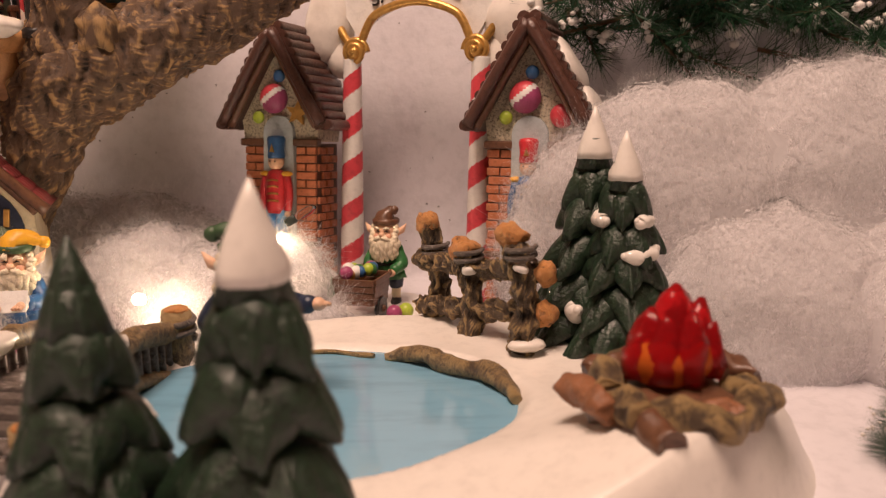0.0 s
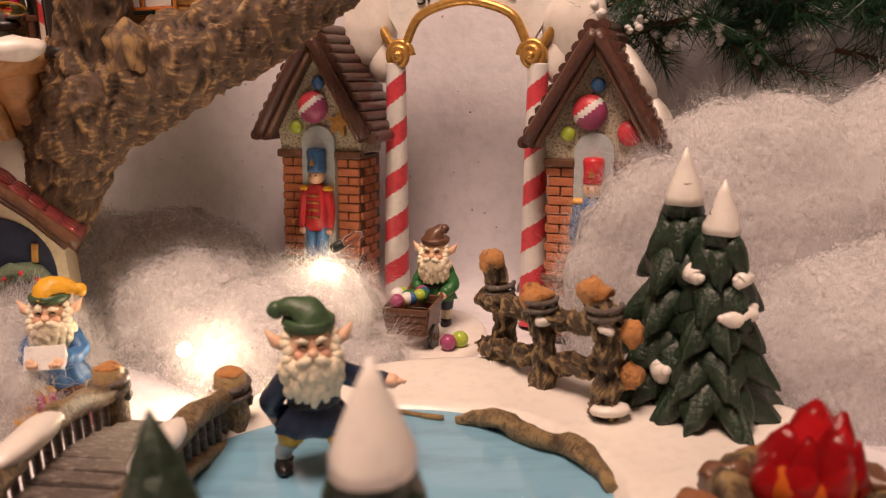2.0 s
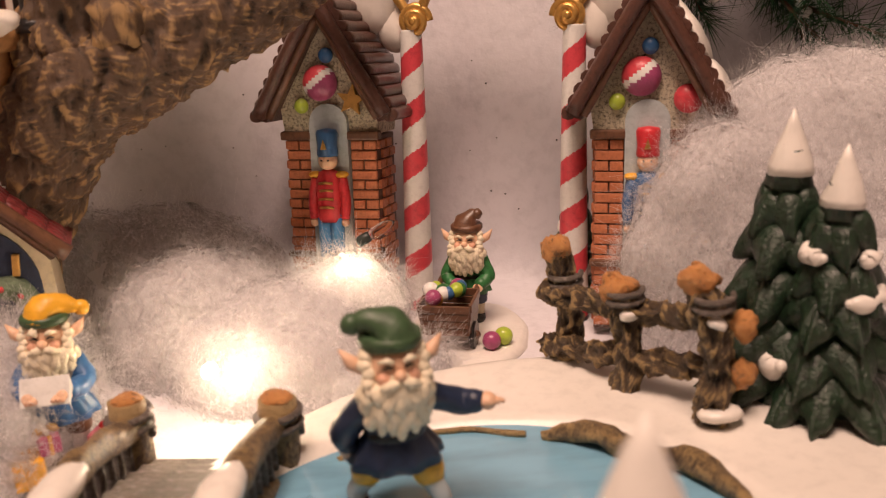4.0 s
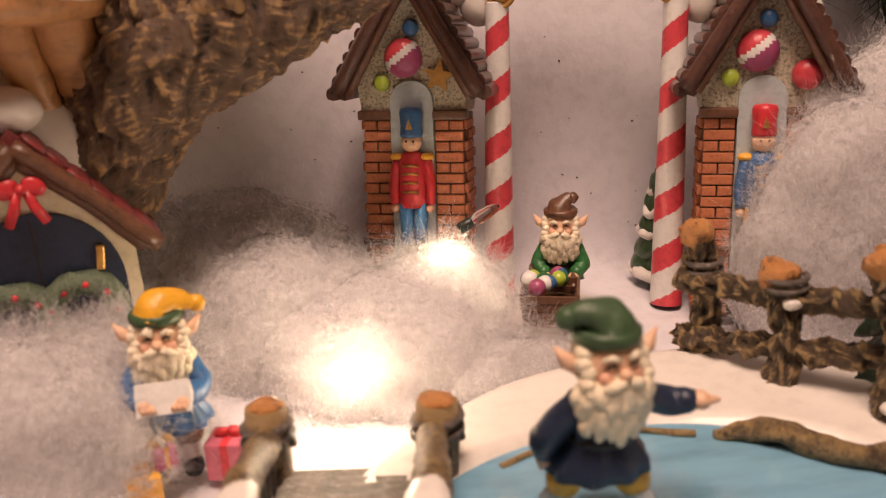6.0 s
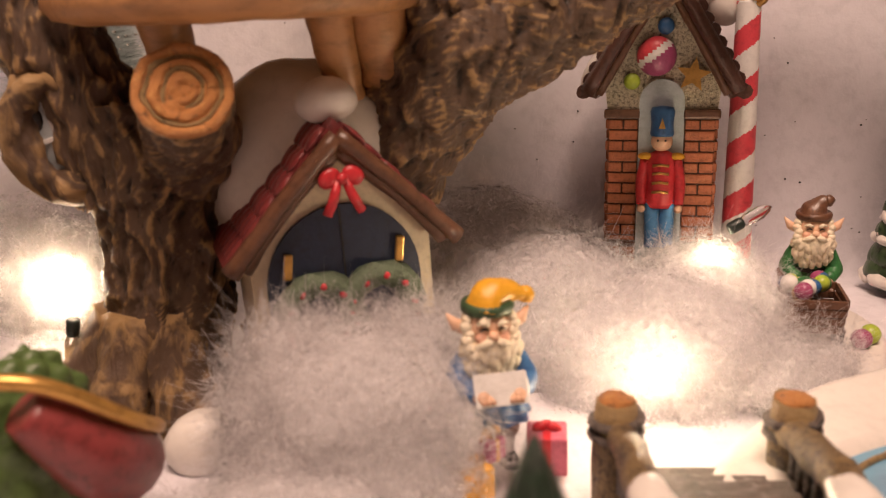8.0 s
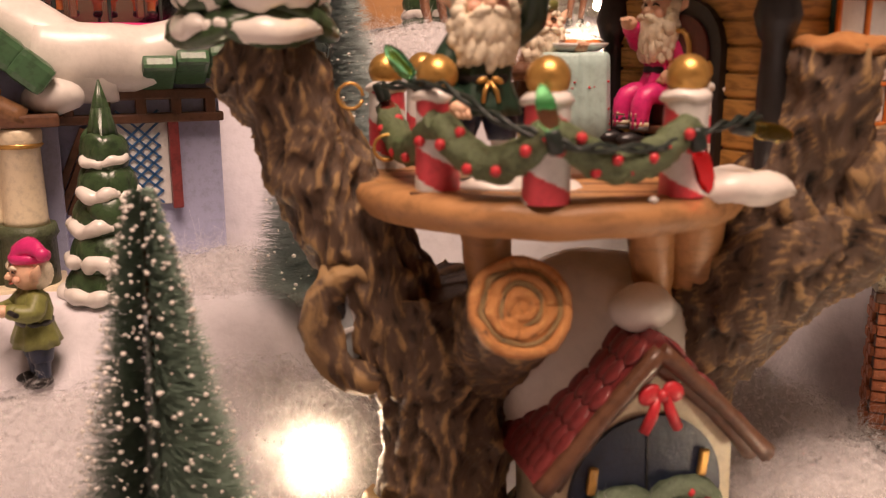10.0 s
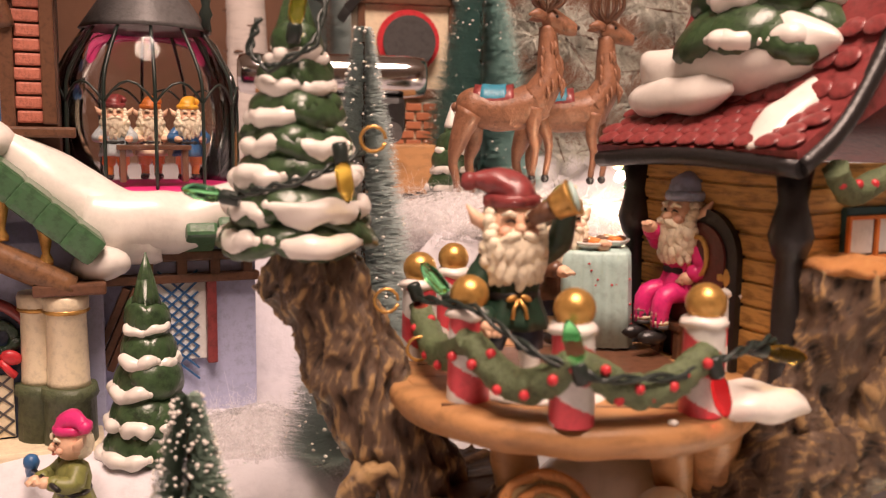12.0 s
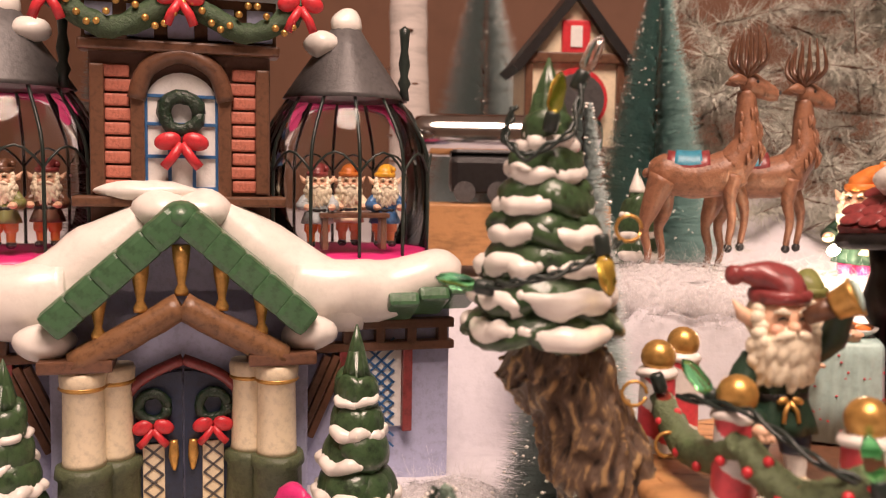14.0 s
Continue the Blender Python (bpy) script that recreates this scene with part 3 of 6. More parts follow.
    return single(name, s, label, "figurine", at, yaw, "resin elves")


def letter_sheet(s):
    s.box(WHITE, (0, -1.35, 3.25), (1.45, 0.06, 0.95), (-28, 0, 0), 0.02)


figure("elf_figurine", "resin elf in blue coat and yellow cap reading a letter", (-13.1, -13.0, -0.2), 5, 6.5, (YELLOW, SHADEGREEN), BLUE, BROWN, BLACK, (1.0, 0.1, -0.15), (-0.65, -1.0, 3.05), (0.65, -1.0, 3.05), cuff=WHITE, skirt=1.1, extra=letter_sheet)
figure("elf_figurine", "resin elf skating in dark blue coat and green cap", (-1.7, -20.1, 0.95), 12, 6.6, (SHADEGREEN,), NAVY, YELLOW, BLACK, (-0.75, 0.1, 0.05), (-1.15, 0.3, 2.3), (2.0, -0.4, 3.2), 1.0, cuff=GREYSTONE, skirt=1.15, lean=0.3, head=1.2)
figure("elf_figurine", "resin elf in green coat and brown cap pushing a barrow", (2.6, -2.4, -0.5), -18, 5.7, (BROWN,), GREEN, NAVY, BLACK, (0.45, 0.0, 0.25), (-0.75, -1.0, 2.5), (0.75, -1.0, 2.5), cuff=CREAM, lean=0.35, head=1.2)


def telescope(s):
    a, b = Vector((0.22, -0.62, 4.70)), Vector((0.98, -1.15, 5.22))
    d = (b - a)
    s.tube(BROWN, [a, a + d * 0.6], [0.17, 0.24], 14)
    s.tube(GOLD, [a + d * 0.55, a + d * 0.65, a + d * 0.9, b], [0.30, 0.30, 0.36, 0.42], 16)
    s.ball(MINT, b, (0.10, 0.36, 0.36), 12, (0, -18, -20))


figure("elf_figurine", "resin elf in dark coat and maroon cap with telescope", (-22.6, -8.0, 14.85), 14, 7.0, (MAROON,), paint("forest_coat", (0.02, 0.05, 0.03), 0.4, 0.4), NAVY, CREAM, (-0.95, 0.2, 0.1), (-0.95, -0.8, 2.2), (1.15, -0.85, 5.3), cuff=WHITE, held=telescope, stride=0.25, tie=True, head=1.2)
figure("elf_figurine", "seated resin elf in pink dress and pale blue cap", (-15.9, -3.0, 15.2), -68, 6.4, (paint("pale_blue", (0.35, 0.42, 0.60), 0.4, 0.3),), PINK, PINK, BLACK, (0.1, 1.15, -0.25), (-0.5, -1.0, 4.1), (0.9, -0.2, 2.7), sit=True, cuff=CREAM, head=1.25)
figure("elf_figurine", "resin elf in brown vest and green cap behind the table", (-20.3, -2.0, 14.85), 25, 6.4, (OLIVE,), BROWN, NAVY, BLACK, (0.4, 0.3, 0.0), (-0.8, -0.9, 3.0), (1.0, -0.9, 3.7), cuff=CREAM)
figure("elf_figurine", "resin elf in dark coat and orange cap by the deer", (-14.2, 12.0, 18.0), -40, 6.9, (ORANGE,), paint("forest_coat", (0.02, 0.05, 0.03)), MAGENTA, BLACK, (0.8, 0.0, 0.5), (-0.9, -0.9, 3.0), (0.9, -0.6, 2.6), cuff=BLACK)


def carried_pole(s):
    s.tube(BLACK, [(-3.2, -0.9, 2.9), (2.0, -1.1, 3.6)], 0.10, 8)
    s.ball(BLUE, (-1.9, -1.0, 3.45), (0.32, 0.32, 0.36), 12)


figure("elf_figurine", "resin elf in olive coat and magenta cap with pole", (-39.4, -1.8, 5.9), -50, 6.2, (MAGENTA,), OLIVE, NAVY, BLACK, (0.9, 0.2, -0.1), (-0.8, -0.9, 3.1), (0.8, -0.9, 3.4), beard=0, extra=carried_pole)


def soldier(at_u, hat, coat, legs, label):
    s = Shape()
    for sx in (-1, 1):
        s.tube(legs, [(sx * 0.3, 0, 0.1), (sx * 0.32, 0, 2.2)], [0.30, 0.34], 12)
        s.tube(coat, [(sx * 0.62, 0, 3.95), (sx * 0.82, -0.05, 2.9), (sx * 0.78, -0.15, 2.0)], [0.26, 0.24, 0.21], 12, steps=3)
        s.ball(SKIN, (sx * 0.78, -0.15, 1.82), 0.2, 10)
        s.ball(YELLOW, (sx * 0.66, 0, 4.08), (0.34, 0.32, 0.17), 12)
    s.lathe(coat, (0, 0, 1.85), [(0.60, 0), (0.66, 0.25), (0.60, 1.0), (0.68, 1.9), (0.50, 2.35), (0.22, 2.5)], 18, scale=(1, 0.7))
    for z in (2.55, 2.95, 3.35, 3.7):
        s.tube(GOLD, [(-0.34, -0.43, z), (0, -0.50, z + 0.05), (0.34, -0.43, z)], 0.06, 6)
    s.ball(SKIN, (0, -0.02, 4.72), (0.46, 0.44, 0.44), 16)
    for sx in (-1, 1):
        s.ball(BLACK, (sx * 0.16, -0.42, 4.78), 0.05, 6)
    s.lathe(hat, (0, 0, 4.95), [(0.47, 0), (0.50, 0.12), (0.46, 0.5), (0.52, 1.05), (0.45, 1.22), (0.1, 1.28)], 18)
    s.prism(GOLD, [(-0.14, 5.3), (0.14, 5.3), (0, 5.75)], -0.54, -0.44)
    return s


# ---- candy gate ----
GATE = thing("candy_gate", "painted ceramic arch gate with brick towers and candy poles", "gate", (0, 0, -0.5), -20, tilt=0)
GATE.matrix_world = pose(0, 0, -0.005, 0, 0, -20) @ pose(0, 0, 0, -5, 0, 0)


def candy_pole(u):
    s = Shape()
    n, seg, h = 200, 48, 13.6
    rings = []
    for i in range(n + 1):
        z = h * i / n
        r = 0.72 - 0.2 * i / n
        rings.append([s.bm.verts.new((r * math.cos(2 * math.pi * k / seg), r * math.sin(2 * math.pi * k / seg), z)) for k in range(seg)])
    a, b = s.slot(WHITE), s.slot(CANDY)
    for i in range(n):
        for k in range(seg):
            f = s.bm.faces.new((rings[i][k], rings[i][(k + 1) % seg], rings[i + 1][(k + 1) % seg], rings[i + 1][k]))
            f.smooth = True
            f.material_index = b if ((i / n * 5.6 - k / seg) % 1.0) < 0.47 else a
    s.bm.faces.new(rings[-1])
    return part("candy_pole", s, GATE, at=(u, 0, 0))


candy_pole(0.3), candy_pole(8.0)


def brick_shape(w, h, d):
    s = Shape()
    s.box(BRICK, (0, 0, 0), (w, d, h), bevel=0.05)
    return s


def gate_tower(u, hat, coat, legs, flip):
    """One brick tower with a niche; local x along the gate, front at -y."""
    tw = new("tower")
    tw.parent = GATE
    tw.matrix_local = pose(u * CM, -1.3 * CM, 0, 0, 0, 0)
    s = Shape()
    s.box(MORTAR, (0, 0.55, 4.4), (4.5, 2.6, 8.8), bevel=0.05)
    part("core", s, tw)
    b = part("brick", brick_shape(1.24, 0.41, 0.30), tw, at=(-1.62, -0.76, 0.4))
    hb = part("brick", brick_shape(0.58, 0.41, 0.30), tw, at=(-1.95, -0.76, 0.87))
    e = part("brick", brick_shape(0.30, 0.40, 0.80), tw, at=(2.2, 0.0, 0.4))
    k = 0
    for i in range(18):
        z = 0.4 + 0.47 * i
        for x in ((-1.95, -1.3, 1.3, 1.95) if i % 2 else (-1.62, 1.62)):
            if (i, x) not in ((0, -1.62), (1, -1.95)):
                repeat(hb if i % 2 else b, "brick", tw, (x, -0.76, z))
        for sx in (-1, 1):
            for y in ((-0.3, 0.7) if i % 2 else (0.2, 1.2)):
                repeat(e, "brick", tw, (sx * 2.25, y, z))
    for sx in (-1, 1):
        s = Shape()
        s.box(BROWN, (0, 0, 0), (1.55, 0.6, 0.42), bevel=0.1)
        part("capstone", s, tw, at=(sx * 1.68, -0.85, 8.85))
        s = Shape()
        s.box(BROWN, (0, 0, 0), (1.5, 0.5, 0.3), bevel=0.1)
        part("capstone", s, tw, at=(sx * 1.7, -0.85, 3.1))
    s = Shape()
    arch = [(-0.95, 2.2)] + [(0.95 * math.cos(t), 9.4 + 0.95 * math.sin(t)) for t in [math.pi - math.pi * i / 12 for i in range(13)]] + [(0.95, 2.2)]
    s.prism(GREYSTONE, arch, -1.12, -0.5)
    part("niche", s, tw, "pale grey arched niche")
    s = Shape()
    s.prism(GINGER, [(-2.3, 8.9), (2.3, 8.9), (2.5, 10.4), (0, 14.2), (-2.5, 10.4)], -0.85, 1.9)
    part("gable", s, tw, "dark pitted gable with frosted stucco web")
    for sx in (-1, 1):
        s = Shape()
        p = [(sx * 3.25, 9.7), (sx * 2.75, 9.55), (0, 14.35), (0, 15.3), (sx * 0.25, 15.3)]
        s.prism(CHOCO, p, -1.9, 2.6)
        for r in range(12):
            u2 = r / 11
            x, z = sx * (0.3 + 3.0 * u2), 15.25 - 5.4 * u2
            log = Shape()
            log.tube(CHOCO, [(x, -1.85, z), (x, 0.4, z), (x, 2.55, z)], 0.31, 10, 0.05, 2, steps=4)
            part("roof_log", log, tw)
        s.tube(CHOCO, [(sx * 3.1, -1.95, 9.85), (sx * 1.5, -2.05, 12.6), (0, -2.0, 15.0)], [0.34, 0.30, 0.34], 8, 0.05, 2, steps=4)
        s.tube(BROWN, [(sx * 2.7, -1.7, 9.75), (sx * 1.3, -1.75, 12.2), (0, -1.7, 14.4)], [0.25, 0.22, 0.25], 8, 0.04, 2, steps=4)
        part("roof_slope", s, tw, "glossy chocolate log roof")
    s = Shape()
    s.ball(SNOW, (-1.75 * flip, 0.7, 13.1), (1.6, 1.8, 0.4), 18, (0, -flip * 60, 0), 0.15, 0.8)
    s.ball(SNOW, (-2.95 * flip, 0.9, 11.0), (1.2, 1.6, 0.35), 18, (0, -flip * 60, 0), 0.15, 0.8)
    part("roof_snow", s, tw)
    for mat, x, z, r in ((BLUE, 0.05, 12.55, 0.36), (LIME, -1.3, 10.25, 0.36)):
        s = Shape()
        s.ball(mat, (0, 0, 0), (r, 0.7 * r, r), 14)
        part("sweet", s, tw, at=(x, -1.05, z))
    s = Shape()
    vs = s.ball(PURPLE, (0, 0, 0), (0.84, 0.6, 0.84), 30)
    i, j = s.slot(CANDY), s.slot(WHITE)
    for f in s.bm.faces:
        c = f.calc_center_median()
        q = c.z * 0.8 - c.x * 0.6
        f.material_index = i if q > 0.28 else (j if q > -0.02 else 0)
    part("round_sweet", s, tw, at=(-0.30, -1.05, 11.3))
    if flip < 0:
        s = Shape()
        s.ball(CANDY, (0, 0, 0), (0.62, 0.45, 0.62), 18)
        part("red_sweet", s, tw, at=(1.65, -1.1, 10.35))
    else:
        s = Shape()
        pts = [((0.75 if k % 2 == 0 else 0.33) * math.sin(math.pi * k / 5), (0.75 if k % 2 == 0 else 0.33) * math.cos(math.pi * k / 5)) for k in range(10)]
        s.prism(GOLD, pts, -0.12, 0.12)
        part("star", s, tw, "gold star", at=(1.25, -1.1, 10.5), rot=(0, 8, 0))
    part("toy_soldier", soldier(0, hat, coat, legs, ""), tw, "painted toy soldier relief", at=(0.05, -1.45, 3.0))


gate_tower(-3.2, BLUE, RED, paint("sky_blue", (0.09, 0.30, 0.62), 0.4, 0.25), 1)
gate_tower(11.4, RED, BLUE, YELLOW, -1)


def gate_sign():
    s = Shape()
    lo = [(0.6, 14.8), (1.6, 15.9), (2.9, 16.5), (4.15, 16.7), (5.4, 16.5), (6.7, 15.9), (7.7, 14.8)]
    s.prism(WHITE, lo + [(9.2, 17.2), (6.5, 18.7), (4.15, 19.1), (1.8, 18.7), (-0.9, 17.2)], 0.15, 0.6)
    part("sign_board", s, GATE, "white arched sign board")
    s = Shape()
    s.tube(GOLD, [(0.9, -0.1, 14.6)] + [(x, -0.1, z + 0.02) for x, z in lo[1:-1]] + [(7.4, -0.1, 14.6)], 0.24, 14, steps=6)
    part("arch_rail", s, GATE, "gold painted arch rail")
    for sx, cx in ((1, 0.55), (-1, 7.75)):
        s = Shape()
        pts = []
        for i in range(34):
            t = i * 0.42
            r = 0.74 * (1 - i / 38)
            pts.append((cx + sx * r * math.cos(t) * 0.95, -0.12 - 0.012 * i, 14.0 + r * math.sin(t)))
        s.tube(GOLD, pts, [0.20] * 30 + [0.19, 0.18, 0.17, 0.16], 12, steps=2)
        s.ball(GOLD, (cx, -0.5, 14.0), 0.22, 12)
        s.tube(GOLD, [(cx - sx * 0.35, -0.1, 14.4), (cx - sx * 1.0, 0.0, 15.3), (cx - sx * 1.8, 0.2, 16.9), (cx - sx * 1.9, 0.3, 18.6)], [0.22, 0.26, 0.26, 0.24], 12, steps=6)
        part("scroll", s, GATE, "gold painted scroll")
        s = Shape()
        s.ball(SNOW, (cx - sx * 2.0, 0.5, 15.6), (1.6, 0.9, 2.2), 18, lump=0.3, freq=0.7)
        s.ball(SNOW, (cx - sx * 1.2, 0.6, 14.0), (0.9, 0.7, 1.5), 16, lump=0.2, freq=0.7)
        part("snow_cap", s, GATE)
    for txt, x, z, a in (("SA", 2.15, 16.75, 20), ("E", 6.45, 16.85, -20)):
        cu = bpy.data.curves.new("lettering", "FONT")
        cu.body, cu.size, cu.extrude, cu.align_x = txt, 0.0125, 0.0004, "CENTER"
        cu.materials.append(BLACK)
        ob = new("lettering", cu)
        ob.parent = GATE
        ob.matrix_local = pose(x * CM, 0.08 * CM, z * CM, 90, 0, 0) @ pose(0, 0, 0, 0, 0, a)


gate_sign()

# ---- tree house ----
TREE = thing("tree_house", "glazed ceramic tree trunk house with platform and cottage door", "tree house", (0, 0, 0))


def trunk_parts():
    s = Shape()
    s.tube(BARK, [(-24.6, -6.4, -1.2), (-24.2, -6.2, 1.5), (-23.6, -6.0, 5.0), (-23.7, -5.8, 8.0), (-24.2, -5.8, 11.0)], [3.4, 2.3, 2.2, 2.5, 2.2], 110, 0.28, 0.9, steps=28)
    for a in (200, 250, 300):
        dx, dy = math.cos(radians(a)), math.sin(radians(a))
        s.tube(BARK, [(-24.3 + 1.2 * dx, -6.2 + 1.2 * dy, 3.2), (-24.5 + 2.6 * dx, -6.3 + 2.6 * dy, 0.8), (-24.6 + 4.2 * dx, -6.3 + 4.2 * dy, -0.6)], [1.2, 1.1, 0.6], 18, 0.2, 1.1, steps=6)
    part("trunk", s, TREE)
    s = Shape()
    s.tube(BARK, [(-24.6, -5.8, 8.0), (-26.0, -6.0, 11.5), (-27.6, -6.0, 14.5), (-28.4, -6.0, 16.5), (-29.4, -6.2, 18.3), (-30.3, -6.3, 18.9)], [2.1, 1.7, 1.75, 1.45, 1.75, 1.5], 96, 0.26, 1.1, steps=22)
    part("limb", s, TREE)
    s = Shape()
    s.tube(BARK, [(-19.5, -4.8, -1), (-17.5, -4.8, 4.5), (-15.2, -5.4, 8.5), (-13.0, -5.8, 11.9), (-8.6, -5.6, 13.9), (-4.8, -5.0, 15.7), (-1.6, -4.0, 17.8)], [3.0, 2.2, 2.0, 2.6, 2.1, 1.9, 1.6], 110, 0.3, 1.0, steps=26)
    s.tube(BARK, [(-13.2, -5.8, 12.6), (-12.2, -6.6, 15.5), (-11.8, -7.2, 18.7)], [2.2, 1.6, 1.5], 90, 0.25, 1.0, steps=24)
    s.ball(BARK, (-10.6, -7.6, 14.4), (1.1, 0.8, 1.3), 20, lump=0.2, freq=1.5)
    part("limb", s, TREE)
    s = Shape()
    s.ball(CUTWOOD, (-11.8, -7.2, 18.7), (1.5, 1.5, 0.32), 28, lump=0.22, freq=1.5)
    part("cut_end", s, TREE)
    s = Shape()
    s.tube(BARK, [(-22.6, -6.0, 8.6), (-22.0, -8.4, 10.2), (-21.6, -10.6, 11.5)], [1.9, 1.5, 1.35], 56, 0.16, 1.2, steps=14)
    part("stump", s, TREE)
    s = Shape()
    for k, r in enumerate((1.32, 1.08, 0.84, 0.60, 0.36, 0.14)):
        s.tube(CUTWOOD if k % 2 == 0 else LOG, [(r * math.cos(t), r * math.sin(t), 0.0) for t in [2 * math.pi * i / 26 for i in range(27)]], 0.17 if k % 2 == 0 else 0.08, 8, 0.14, 1.6)
    s.ball(CUTWOOD, (0, 0, -0.05), (1.3, 1.3, 0.12), 22)
    part("cut_end", s, TREE, "sawn end with growth rings", (-21.6, -10.85, 11.62), (62, 0, 4))
    s = Shape()
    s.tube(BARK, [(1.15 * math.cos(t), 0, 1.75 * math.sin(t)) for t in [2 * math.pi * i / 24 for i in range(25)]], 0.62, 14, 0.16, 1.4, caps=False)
    part("knothole_rim", s, TREE, "", (-26.5, -7.2, 9.9), (0, -14, 18))
    s = Shape()
    s.ball(GREYSTONE, (0, 0.35, 0), (1.1, 0.4, 1.75), 20)
    s.box(WHITE, (0, -0.05, 0), (0.16, 0.12, 3.2), bevel=0.03)
    s.box(WHITE, (0, -0.06, 0), (2.0, 0.12, 0.16), bevel=0.03)
    s.ball(BLACK, (-0.45, 0.02, 0.85), (0.28, 0.12, 0.5), 10)
    s.ball(BLACK, (0.42, 0.02, -0.85), (0.30, 0.12, 0.5), 10)
    part("knothole_window", s, TREE, "pale cross-barred window in a knothole", (-26.5, -7.2, 9.9), (0, -14, 18))
    s = Shape()
    s.ball(SNOW, (-18.4, -5.2, 7.8), (4.0, 3.2, 4.2), 30, lump=0.3, freq=0.5)
    part("snow_mound", s, TREE)
    for x, y, r in ((-22.6, -8.2, 0.9), (-15.9, -7.2, 1.1), (-17.4, -7.8, 0.8)):
        s = Shape()
        s.tube(TAN, [(x + 0.9, y + 2.2, 9.2), (x + 0.4, y + 0.8, 11.4), (x, y, 14.1)], [r * 0.8, r * 0.8, r], 18, 0.12, 1.5, steps=6)
        part("bracket", s, TREE)
    s = Shape()
    s.lathe(TAN, (-20.3, -5.2, 13.5), [(5.6, 0), (6.2, 0.15), (6.45, 0.5), (6.45, 0.8), (6.3, 1.05), (5.8, 1.15)], 72, lump=0.08, freq=0.8)
    part("platform", s, TREE, "round tan wood platform")
    s = Shape()
    for i in range(7):
        s.tube(BROWN, [(-25.6 + 0.3 * abs(i - 3), -9.6 + 1.5 * i, 14.63), (-15.0 - 0.3 * abs(i - 3), -9.6 + 1.5 * i, 14.63)], 0.045, 5)
    part("board_joints", s, TREE)
    s = Shape()
    s.ball(SNOW, (-15.4, -9.0, 14.7), (1.9, 1.3, 0.55), 20, lump=0.25, freq=1)
    s.ball(SNOW, (-21.6, -8.6, 14.7), (1.9, 1.2, 0.35), 18, lump=0.2, freq=1)
    s.ball(SNOW, (-18.1, -11.0, 14.66), (0.16, 0.12, 0.1), 8)
    part("platform_snow", s, TREE)


def carve(ob, amount, scale=1.0):
    """Deep carved bark: ridges that run along the wood, broken by knots."""
    normals = [v.normal.copy() for v in ob.data.vertices]
    for v, along in zip(ob.data.vertices, normals):
        p = v.co * 100 * scale
        w = 0.8 * noise.noise(p * 0.5)
        q = Vector((p.x * 1.5 + w, p.y * 1.5 + w, p.z * 0.42))
        k = abs(noise.noise(q)) + 0.55 * abs(noise.noise(q * 2.1)) + 0.30 * abs(noise.noise(q * 4.3))
        v.co += along * (amount * (0.38 - k)) * CM


trunk_parts()
for o in TREE.children:
    if o.name.split(".")[0] in ("trunk", "limb", "stump", "knothole_rim"):
        carve(o, 0.46)


